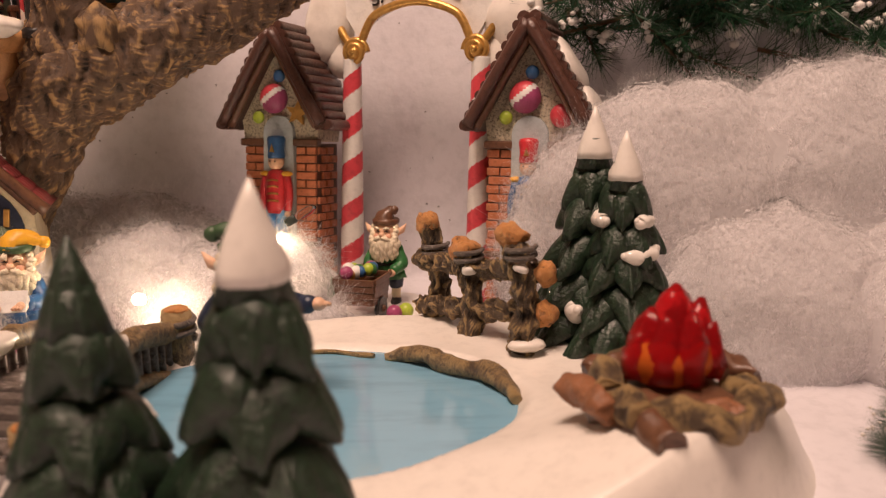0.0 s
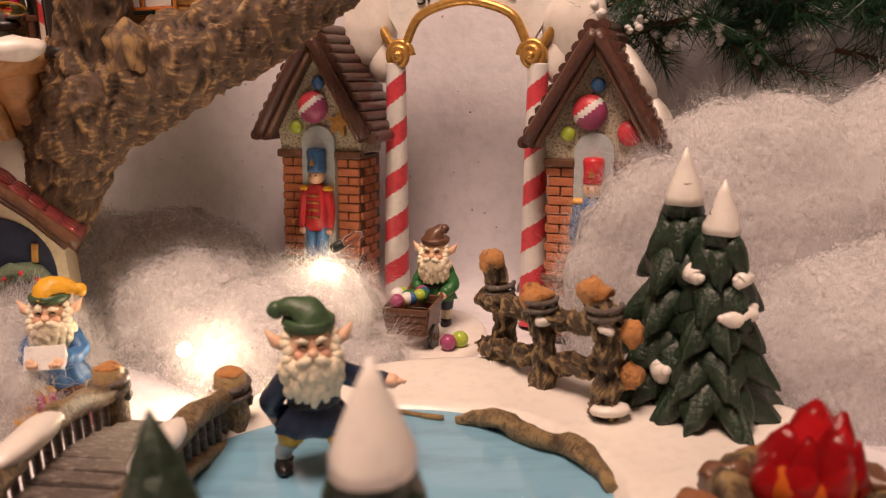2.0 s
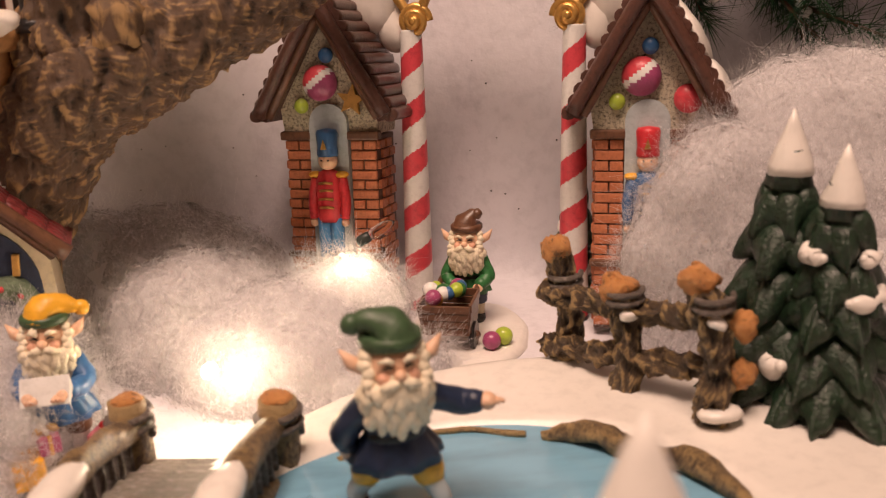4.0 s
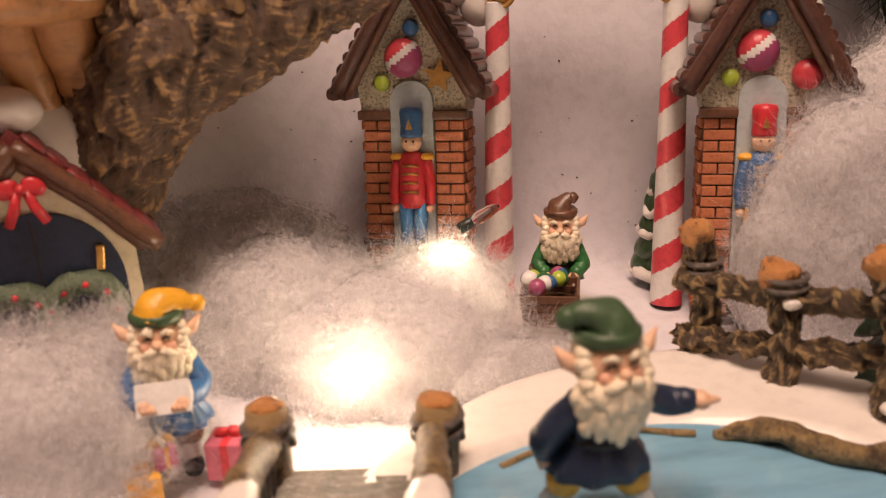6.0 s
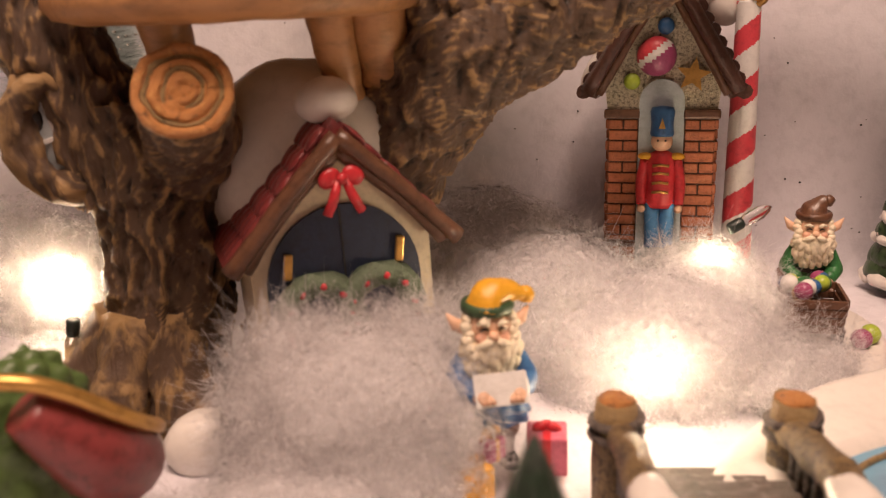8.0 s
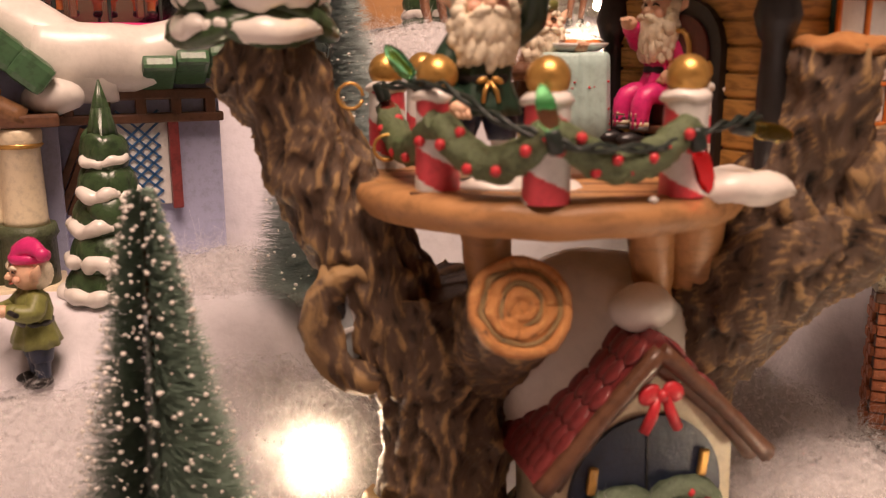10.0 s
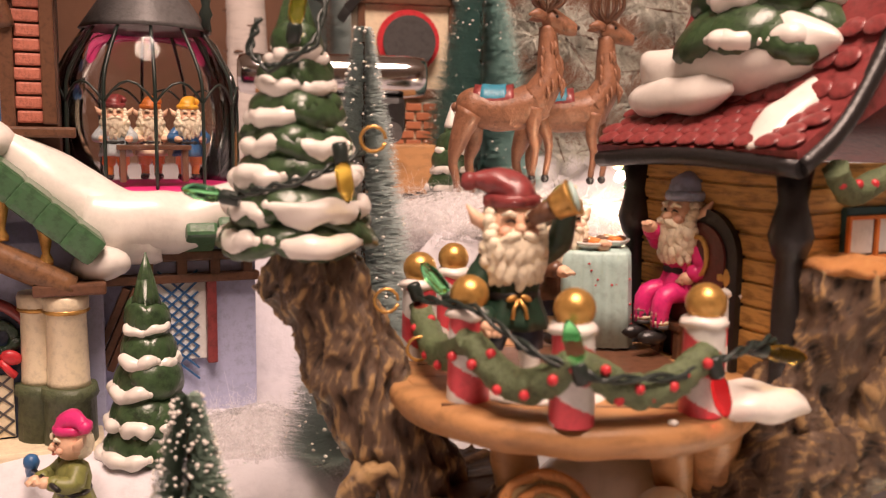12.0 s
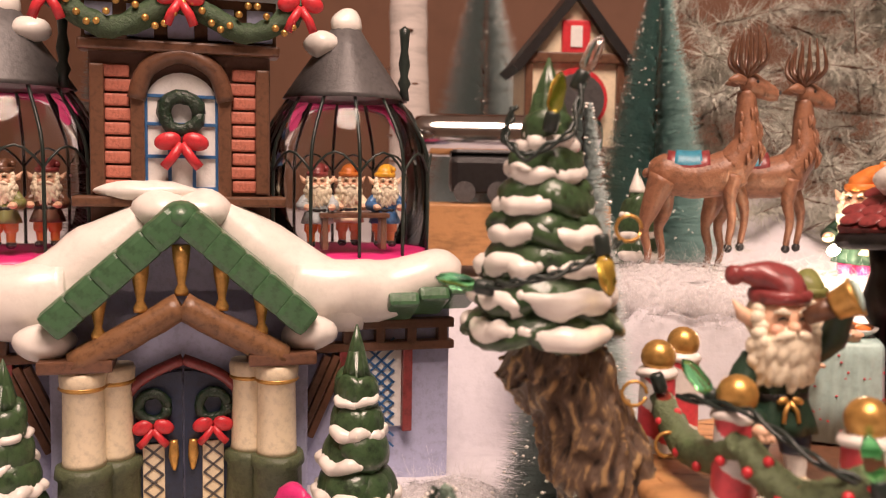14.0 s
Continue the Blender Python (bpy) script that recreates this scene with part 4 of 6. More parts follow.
def dormer():
    top = new("cottage_front")
    top.parent = TREE
    top.matrix_local = pose(-17.2 * CM, -8.7 * CM, -0.001, 0, -2, 15) @ Matrix.Scale(1.04, 4)
    s = Shape()
    s.prism(CREAM, [(-3.0, -1.0), (3.0, -1.0), (3.0, 6.4), (0, 9.3), (-3.0, 6.4)], 0.0, 3.2)
    part("wall", s, top, "cream plaster gable")
    s = Shape()
    arch = [(-2.55, -1.0)] + [(2.55 * math.cos(t), 4.7 + 2.6 * math.sin(t)) for t in [math.pi - math.pi * i / 20 for i in range(21)]] + [(2.55, -1.0)]
    s.prism(NAVY, arch, -0.16, 0.1)
    s.box(BLACK, (0, -0.18, 3.5), (0.06, 0.05, 7.4), bevel=0)
    part("door", s, top, "navy arched double door")
    for sx in (-1, 1):
        s = Shape()
        s.box(GOLD, (0, 0, 0), (0.28, 0.2, 0.85), bevel=0.07)
        part("hinge", s, top, "gold hinge", (sx * 1.85, -0.28, 5.55), (0, 8, 0))
        s = Shape()
        n = 22
        s.tube(paint("sage_wreath", (0.14, 0.19, 0.12), 0.5, 0.5, 700, 1.0), [(1.05 * math.cos(2 * math.pi * i / n), 0, 1.05 * math.sin(2 * math.pi * i / n)) for i in range(n + 1)], 0.42, 12, 0.16, 4, caps=False)
        for i in range(9):
            s.ball(RED, (1.05 * math.cos(i * 0.7), -0.3, 1.05 * math.sin(i * 0.7)), 0.15, 8)
        part("wreath", s, top, "green wreath with red berries", (sx * 1.05, -0.35, 3.8))
        s = Shape()
        s.prism(MAROON, [(sx * 3.85, 6.0), (sx * 3.5, 5.7), (0, 9.25), (0, 10.1)], -0.75, 3.6)
        for r in range(6):
            u = (r + 0.5) / 6
            for c in range(9):
                s.ball(MAROON, (sx * (0.35 + 3.3 * u), -0.55 + 0.5 * c + 0.25 * (r % 2), 9.85 - 3.75 * u), (0.5, 0.34, 0.12), 10, (0, sx * 47, 0))
        part("roof_slope", s, top, "dark red shingle roof")
        s = Shape()
        for off, z in ((0, 0), (0.42, -0.4)):
            s.tube(BROWN, [(sx * (3.7 - off), -0.85 + off * 0.6, 5.8), (sx * 1.9, -0.9 + off * 0.6, 7.75 + z * 0.8), (0, -0.85 + off * 0.6, 9.6 + z)], [0.30, 0.26, 0.3], 8, 0.05, 2, steps=4)
        part("barge_board", s, top, "dark brown carved gable board")
    s = Shape()
    for sx in (-1, 1):
        s.ball(RED, (sx * 0.38, -0.95, 8.35), (0.38, 0.16, 0.30), 12, (0, sx * 35, 0))
        s.tube(RED, [(sx * 0.1, -0.95, 8.3), (sx * 0.3, -1.0, 7.7), (sx * 0.55, -0.95, 7.2)], [0.14, 0.17, 0.16], 8)
    s.ball(RED, (0, -1.02, 8.3), 0.19, 10)
    part("bow", s, top, "red bow")
    s = Shape()
    s.ball(SNOW, (0.1, 0.5, 10.5), (1.0, 0.9, 0.75), 18, lump=0.1, freq=1)
    part("snow_knob", s, top)
    s = Shape()
    s.ball(SNOW, (-5.2, -0.6, 0.4), (1.3, 1.0, 1.1), 16, lump=0.1, freq=1)
    part("snow_knob", s, top)


dormer()


def unit_sphere(seg, rings):
    v = [(0, 0, -1)] + [(math.sin(math.pi * j / rings) * math.cos(2 * math.pi * k / seg), math.sin(math.pi * j / rings) * math.sin(2 * math.pi * k / seg), -math.cos(math.pi * j / rings)) for j in range(1, rings) for k in range(seg)] + [(0, 0, 1)]
    f = [(0, 1 + (k + 1) % seg, 1 + k) for k in range(seg)]
    for j in range(rings - 2):
        a, b = 1 + j * seg, 1 + (j + 1) * seg
        f += [(a + k, a + (k + 1) % seg, b + (k + 1) % seg, b + k) for k in range(seg)]
    last, a = len(v) - 1, 1 + (rings - 2) * seg
    return v, f + [(a + k, a + (k + 1) % seg, last) for k in range(seg)]


BOUGH = unit_sphere(34, 12)


def bough(shape, mat, at, turn, tilt, size, ribs, sag, point, rng):
    """One moulded bough: a fluted drop that hangs outwards to a blunt or sharp end."""
    m = Matrix.LocRotScale(at, Euler((0, tilt, turn)), None)
    ph, idx, vs = rng.uniform(0, 6.3), shape.slot(mat), []
    for x, y, z in BOUGH[0]:
        a = math.atan2(y, x)
        f = 1 + (0.05 + 0.05 * point) * math.cos(ribs * a + ph) * (1 - 0.6 * abs(z))
        out = max(0, x)
        x, y = x * f * (1 + 0.35 * point * out), y * f * (1 - 0.75 * point * out)
        z = z * (1 - 0.5 * point * out) - sag * out ** 2 - 0.10 * abs(math.sin(ribs * 0.5 * a + ph)) * out
        vs.append(shape.bm.verts.new(m @ Vector((x * size[0], y * size[1], z * size[2]))))
    for q in BOUGH[1]:
        f = shape.bm.faces.new([vs[i] for i in q])
        f.material_index, f.smooth = idx, True


def glazed_pine(name, label, at, tall, wide, tiers, snow, seed, flutes=9, lean=(0, 0), bare_tip=False):
    """A ceramic pine: tiers of fat fluted boughs, with rolls of snow along their edges."""
    rng = random.Random(seed)
    top = thing(name, label, "tree", at, group="ceramic pines")
    s = Shape()
    s.tube(BROWN, [(0, 0, -0.3), (0, 0, tall * 0.3)], [wide * 0.22, wide * 0.15], 10)
    part("trunk", s, top)
    mat = LEAF if snow < 0.3 else SNOWLEAF
    crown = Shape()
    k = 1.0 if snow > 0.3 else 0.68
    crown.lathe(mat, (0, 0, tall * 0.06), [(wide * 0.62 * k, 0), (wide * 0.55 * k, tall * 0.25), (wide * 0.34 * k, tall * 0.6), (wide * 0.19, tall * 0.82)], 20, lean, lump=0.1, freq=1.2)
    for i in range(tiers):
        u = i / tiers
        r, h = wide * ((1 - u) ** 0.85 + 0.08), tall * 0.86 / tiers
        z0 = tall * (0.05 + 0.84 * u)
        n = max(4, int(round(flutes * (0.50 + 0.35 * (1 - u)))))
        ph = rng.uniform(0, 6.3)
        for k in range(n if i < tiers - 1 else 0):
            t = 2 * math.pi * (k + rng.uniform(-0.18, 0.18)) / n + ph
            q = rng.uniform(0.85, 1.12)
            c = (lean[0] * u + 0.42 * r * math.cos(t), lean[1] * u + 0.42 * r * math.sin(t), z0 + h * (0.62 + rng.uniform(-0.18, 0.18)))
            if snow > 0.3:
                bough(crown, mat, c, t, 0.30, (0.62 * r * q, 0.62 * r * math.sin(math.pi / n) * 2.0, 0.62 * h), 17, 0.42, 0.0, rng)
            else:
                bough(crown, mat, c, t, 0.45, (0.66 * r * q, 0.46 * r * math.sin(math.pi / n) * 2.2, 0.50 * h), 7, 0.45, 0.75, rng)
            if rng.random() < snow:
                cap = Shape()
                half, R = math.pi / n * rng.uniform(0.7, 1.35), 0.88 * r
                w = (0.15 + 0.06 * rng.random()) * min(r, 1.6) + 0.06
                pts = []
                for g in range(6):
                    a = (g / 5 - 0.5) * 2 * half
                    pts.append((R * math.cos(a) * (1 + rng.uniform(-0.05, 0.05)), R * math.sin(a), rng.uniform(-0.12, 0.12) - 0.15 * math.cos(a * 2)))
                cap.tube(SNOW, pts, [w * 0.35, w * 0.95, w * 1.15, w, w * 1.05, w * 0.4], 14, 0.10, 1.6, steps=4)
                cap.ball(SNOW, pts[0], w * 0.5, 10)
                cap.ball(SNOW, pts[-1], w * 0.55, 10)
                part("snow", cap, top, at=(lean[0] * u, lean[1] * u, z0 + h * rng.uniform(0.22, 0.40)), rot=(0, 0, math.degrees(t)))
    crown.lathe(mat, (lean[0], lean[1], tall * 0.76), [(wide * 0.30, 0), (wide * 0.25, tall * 0.05), (wide * 0.15, tall * 0.14), (0.03, tall * 0.24)], 28, wave=(7, 0.10))
    if not bare_tip:
        caps = Shape()
        caps.lathe(SNOW, (lean[0], lean[1], tall * 0.80), [(wide * 0.30, 0), (wide * 0.29, tall * 0.03), (wide * 0.20, tall * 0.09), (wide * 0.09, tall * 0.16), (0.03, tall * 0.21)], 16, lump=0.08, freq=1.5)
        part("snow_tip", caps, top, "white snow tip")
    part("crown", crown, top, "glossy dark green moulded boughs")
    return top


glazed_pine("ceramic_pine", "glossy green ceramic pine with heavy snow and lights", (-29.6, -6.2, 18.6), 9.2, 2.35, 8, 0.80, 11, 6, bare_tip=True)
glazed_pine("ceramic_pine", "dark green ceramic twin pine with white tips", (11.7, -15.2, 0.9), 9.9, 2.5, 6, 0.10, 12, 9)
glazed_pine("ceramic_pine", "small ceramic pine with white tip leaning beside another", (12.6, -16.9, 0.9), 9.0, 2.3, 6, 0.10, 21, 9)
glazed_pine("ceramic_pine", "dark ceramic pine with bare green tip", (-3.0, -31.8, -0.4), 9.4, 2.7, 6, 0.08, 13, 8, bare_tip=True)
glazed_pine("ceramic_pine", "dark ceramic pine with snowy white tip", (1.2, -32.6, -0.4), 10.6, 2.8, 6, 0.10, 14, 8)
glazed_pine("ceramic_pine", "dark ceramic pine with bare pointed tip", (-14.3, -26.0, -0.4), 8.5, 2.3, 5, 0.08, 15, 8, bare_tip=True)
glazed_pine("ceramic_pine", "slim snowy ceramic pine beside the workshop", (-37.8, 2.6, 7.8), 9.6, 2.0, 6, 0.75, 16, 7, bare_tip=True)
glazed_pine("ceramic_pine", "slim snowy ceramic pine beside the workshop", (-51.5, -2.0, 7.6), 8.6, 1.9, 6, 0.75, 17, 7, bare_tip=True)
glazed_pine("ceramic_pine", "thin ceramic pine with snow behind the gate pole", (8.4, 0.2, -0.5), 7.0, 1.3, 6, 0.7, 18, 6)
glazed_pine("ceramic_pine", "thin snowy ceramic pine beside the far tower", (-24.6, 19.5, 17.6), 6.8, 1.7, 5, 0.7, 19, 6)


# ---- skating pond piece ----
def pond_norm(x, y):
    return math.hypot((x - 0.3) / 7.4, (y + 21.8) / 6.0)


def base_height(x, y):
    e = math.hypot((x - 4.0) / 14.0, (y + 21.5) / 11.5)
    h = 1.25 + 0.25 * noise.noise(Vector((x * 0.25, y * 0.25, 0))) + 2.0 * math.exp(-(((x - 12.2) / 4.6) ** 2 + ((y + 28.5) / 4.4) ** 2))
    h = 0.6 + (h - 0.6) * smooth(0.97, 1.10, pond_norm(x, y))
    return -0.7 + (h + 0.7) * (1 - smooth(0.90, 1.0, e))


POND = thing("skating_pond", "glazed ceramic skating pond with snowy banks", "pond")
s = Shape()
n, m = 120, 56
rings = []
for j in range(m):
    q = j / (m - 1)
    rings.append([s.bm.verts.new((4 + 14 * q * math.cos(t), -21.5 + 11.5 * q * math.sin(t), base_height(4 + 14 * q * math.cos(t), -21.5 + 11.5 * q * math.sin(t)))) for t in [2 * math.pi * k / n for k in range(n)]])
s.slot(SNOW)
for a, b in zip(rings[1:], rings[2:]):
    for k in range(n):
        s.bm.faces.new((a[k], a[(k + 1) % n], b[(k + 1) % n], b[k])).smooth = True
s.bm.faces.new(rings[1])
part("bank", s, POND, "cream white snowy bank")
s = Shape()
s.lathe(ICE, (0.3, -21.8, 0.85), [(1.05, 0), (1.05, 0.12)], 60, scale=(7.4, 6.0))
part("ice", s, POND, "pale blue ice with brushed streaks")
s = Shape()
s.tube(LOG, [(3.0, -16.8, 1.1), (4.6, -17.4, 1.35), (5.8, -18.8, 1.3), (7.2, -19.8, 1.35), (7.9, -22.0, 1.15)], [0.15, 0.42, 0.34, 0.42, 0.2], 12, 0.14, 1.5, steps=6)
part("shore_log", s, POND, "brown driftwood edge")
s = Shape()
s.tube(LOG, [(-3.5, -17.0, 1.0), (-1.5, -16.1, 1.05), (0.6, -15.9, 1.05), (2.6, -16.6, 1.05)], [0.10, 0.12, 0.10, 0.13], 8, 0.06, 1.5, steps=6)
part("shore_edge", s, POND)


EMBERWOOD = paint("ember_wood", (0.26, 0.11, 0.05), 0.5, 0.5, 300, 0.9)


def campfire():
    top = thing("campfire", "red resin flames on a ring of brown logs", "campfire", (11.8, -26.9, 2.5))
    rng = random.Random(4)
    for k in range(13):
        t = 2 * math.pi * k / 13 + rng.uniform(-0.2, 0.2)
        r1, z = rng.uniform(1.7, 2.5), rng.uniform(0.35, 1.0)
        tw, ln = t + rng.uniform(0.6, 1.9), rng.uniform(0.7, 1.3)
        cx, cy, dx, dy = r1 * math.cos(t), r1 * math.sin(t), ln * math.cos(tw), ln * math.sin(tw)
        s = Shape()
        s.tube((LOG, BROWN, LOG, EMBERWOOD)[k % 4], [(cx - dx, cy - dy, z - 0.1), (cx, cy, z + 0.1), (cx + dx, cy + dy, z)], [0.42, 0.5, 0.40], 14, 0.26, 1.9, steps=6)
        part("log", s, top)
    s = Shape()
    s.ball(BROWN, (0, 0, 0.2), (2.4, 2.2, 0.9), 18, lump=0.3, freq=1)
    part("ember_bed", s, top)
    s = Shape()
    s.ball(FIREORANGE, (0, 0, 1.7), (1.35, 1.05, 0.8), 20, lump=0.12, freq=1.5)
    part("flame_base", s, top, "orange glossy resin")
    for x, y, h, r in ((0, 0, 3.0, 0.75), (-0.75, 0.1, 2.2, 0.6), (0.75, 0.1, 2.4, 0.62), (-1.1, -0.1, 1.6, 0.45), (1.15, -0.15, 1.7, 0.45), (0.3, -0.5, 2.2, 0.55), (-0.4, -0.5, 2.0, 0.5)):
        s = Shape()
        s.lathe(FIREGLASS, (x * 0.9, y, 1.2), [(r * 0.9, 0), (r * 1.05, h * 0.22), (r * 0.95, h * 0.5), (r * 0.62, h * 0.75), (0.12, h * 0.9)], 22, (0.12, 0), lump=0.2, freq=2)
        part("flame", s, top, "red glossy resin tongue")


campfire()


def log_fence():
    top = thing("log_fence", "rustic dark log fence with orange cut ends and snow", "fence")
    for (x, y, z), h, l in (((5.2, -11.2, 0.6), 5.0, (-0.3, 0)), ((6.6, -14.2, 0.9), 4.0, (-0.2, 0.2)), ((8.5, -17.2, 1.6), 4.3, (-0.3, 0.5))):
        s = Shape()
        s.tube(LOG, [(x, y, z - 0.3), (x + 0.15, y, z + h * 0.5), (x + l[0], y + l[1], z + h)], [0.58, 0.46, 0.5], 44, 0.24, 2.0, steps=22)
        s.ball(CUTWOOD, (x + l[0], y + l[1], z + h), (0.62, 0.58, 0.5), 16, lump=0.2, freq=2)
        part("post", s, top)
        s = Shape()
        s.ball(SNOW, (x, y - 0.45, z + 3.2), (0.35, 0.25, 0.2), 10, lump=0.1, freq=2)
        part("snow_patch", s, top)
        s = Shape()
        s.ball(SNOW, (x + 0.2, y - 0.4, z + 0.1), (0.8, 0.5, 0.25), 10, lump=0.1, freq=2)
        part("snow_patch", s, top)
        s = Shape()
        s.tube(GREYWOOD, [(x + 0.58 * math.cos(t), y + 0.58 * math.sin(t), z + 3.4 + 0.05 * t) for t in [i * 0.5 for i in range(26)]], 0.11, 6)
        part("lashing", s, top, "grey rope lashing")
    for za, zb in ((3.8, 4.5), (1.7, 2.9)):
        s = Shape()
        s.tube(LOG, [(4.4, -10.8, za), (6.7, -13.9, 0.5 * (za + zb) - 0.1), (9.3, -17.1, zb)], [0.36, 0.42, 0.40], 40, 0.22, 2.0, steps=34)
        s.ball(CUTWOOD, (9.45, -17.3, zb), (0.5, 0.42, 0.5), 12, lump=0.1, freq=2)
        part("rail", s, top)


log_fence()
for fence in [o for o in scene.objects if o.name.startswith("log_fence")]:
    for o in fence.children:
        if o.name.split(".")[0] in ("post", "rail"):
            carve(o, 0.30, 1.9)


def barrow():
    top = thing("wheelbarrow", "brown wooden barrow full of coloured baubles", "wheelbarrow", (1.2, -5.6, -0.5), -18)
    s = Shape()
    for z in range(4):
        for at, size in (((0, -0.75 - 0.05 * z, 1.1 + 0.36 * z), (2.0 + 0.1 * z, 0.14, 0.34)), ((0, 1.3 + 0.05 * z, 1.1 + 0.36 * z), (2.0 + 0.1 * z, 0.14, 0.34)), ((-1.0 - 0.05 * z, 0.28, 1.1 + 0.36 * z), (0.14, 2.1, 0.34)), ((1.0 + 0.05 * z, 0.28, 1.1 + 0.36 * z), (0.14, 2.1, 0.34))):
            board = Shape()
            board.box(BROWN, at, size, bevel=0.04)
            part("tray_board", board, top)
    s.box(BROWN, (0, 0.28, 0.95), (1.9, 2.0, 0.12), bevel=0.03)
    part("tray", s, top)
    for sx in (-1, 1):
        s = Shape()
        s.tube(BROWN, [(sx * 0.95, 1.2, 1.9), (sx * 0.9, 3.0, 2.3)], 0.14, 8)
        part("handle", s, top)
    s = Shape()
    s.tube(BLACK, [(0.95, 0.2, 0.62), (1.2, 0.2, 0.62)], 0.62, 20)
    s.ball(BROWN, (1.2, 0.2, 0.62), 0.2, 8)
    part("wheel", s, top)
    rng = random.Random(3)
    for k in range(13):
        s = Shape()
        s.ball((BLUE, PURPLE, LIME, GOLD, GREEN, WHITE)[k % 6], (0, 0, 0), rng.uniform(0.28, 0.42), 12)
        single("bauble", s, "small painted round bauble", "bauble", (1.2 + rng.uniform(-0.75, 0.75), -5.3 + rng.uniform(-0.7, 0.9), 1.85 + 0.3 * rng.random()), group="baubles in the barrow")
    s = Shape()
    s.lathe(SNOW, (0, 0, 0), [(2.9, 0), (3.0, 0.3), (2.6, 0.6), (0.5, 0.62)], 40, scale=(1.05, 1.5), lump=0.2, freq=0.5)
    single("snow_plinth", s, "small white snow base under elf and barrow", "base", (1.9, -4.2, -1.0), -18)
    for x, y in ((3.0, -6.3), (3.6, -5.9)):
        s = Shape()
        s.ball(LIME if x > 3.2 else PURPLE, (0, 0, 0), 0.42, 12)
        single("bauble", s, "small painted round bauble on the snow", "bauble", (x, y, 0.0), group="baubles in the barrow")
    s = Shape()
    s.ball(WHITE, (0, 0, 0), 0.95, 24)
    cols = [s.slot(c) for c in (WHITE, GREEN, WHITE, RED, WHITE, BLUE)]
    for f in s.bm.faces:
        c = f.calc_center_median()
        f.material_index = cols[int((math.atan2(c.y, c.x) + math.pi) / (2 * math.pi) * 6) % 6]
    single("beach_ball", s, "striped white, green and blue ball", "ball", (-1.2, -1.4, 0.4), 20)


barrow()


def bridge():
    top = thing("log_bridge", "small arched grey log bridge with snowy rails", "bridge", (-7.75, -17.1, 0.0), -9)
    n = 13
    b = None
    for i in range(n):
        u = i / (n - 1)
        at = (0, 0.6 - 9.4 * u, 0.9 + 1.0 * math.sin(math.pi * min(1, u * 1.0)))
        if b is None:
            s = Shape()
            s.box(GREYWOOD, (0, 0, 0), (3.9, 0.70, 0.3), bevel=0.08)
            b = part("plank", s, top, at=at)
        else:
            repeat(b, "plank", top, at, (random.Random(i).uniform(-4, 4), 0, random.Random(i + 50).uniform(-2, 2)))
    for sx in (-1, 1):
        s = Shape()
        s.tube(LOG, [(sx * 2.3, 0.6, 2.3), (sx * 2.3, -2.8, 3.0), (sx * 2.3, -6.0, 2.7), (sx * 2.3, -9.0, 1.5)], [0.42, 0.48, 0.5, 0.45], 14, 0.15, 1.5, steps=6)
        part("rail", s, top)
        for k in range(14):
            s = Shape()
            y = 0.1 - 0.62 * k
            z = 2.3 + 0.6 * math.sin(math.pi * (k + 1) / 15)
            s.tube(GREYWOOD, [(sx * 2.3, y, z - 1.7), (sx * 2.3, y, z)], 0.16, 8, 0.03, 3)
            part("baluster", s, top)
        for y, z in ((0.8, 3.2), (-9.2, 2.4)):
            s = Shape()
            s.tube(LOG, [(sx * 2.4, y, -0.6), (sx * 2.4, y, z)], [0.66, 0.58], 16, 0.12, 1.6, steps=4)
            s.ball(CUTWOOD, (sx * 2.4, y, z), (0.52, 0.52, 0.16), 14, lump=0.08, freq=2)
            s.tube(GREYWOOD, [(sx * 2.4 + 0.68 * math.cos(t), y + 0.68 * math.sin(t), z - 1.2 + 0.06 * t) for t in [i * 0.5 for i in range(30)]], 0.13, 6)
            part("post", s, top)
        s = Shape()
        s.ball(SNOW, (sx * 2.2, -4.6, 3.1), (0.62, 1.9, 0.45), 18, lump=0.1, freq=1)
        part("snow_cap", s, top)
    s = Shape()
    s.tube(LOG, [(2.4, 0.6, 0.4), (2.35, -4.0, 1.5), (2.4, -9.0, 0.4)], 0.3, 10, 0.08, 1.5, steps=6)
    part("beam", s, top)


bridge()


def gift(at, size, mat, bow, yaw):
    top = thing("gift_box", "small wrapped gift box with ribbon", "gift", at, yaw, "gifts by the elf")
    s = Shape()
    s.box(mat, (0, 0, size / 2), (size, size, size), bevel=0.08)
    part("box", s, top)
    s = Shape()
    s.box(bow, (0, 0, size / 2), (size * 0.2, size * 1.03, size * 1.03), bevel=0.02)
    for sx in (-1, 1):
        s.ball(bow, (sx * 0.22, 0, size + 0.12), (0.26, 0.14, 0.16), 10, (0, sx * 25, 0))
    part("ribbon", s, top)


gift((-13.9, -14.6, -0.2), 1.0, YELLOW, GOLD, 20)
gift((-11.4, -13.4, -0.2), 1.25, paint("rose_wrap", (0.55, 0.14, 0.20), 0.35, 0.3), RED, -12)
gift((-13.3, -14.2, 0.75), 0.7, PURPLE, GOLD, 35)


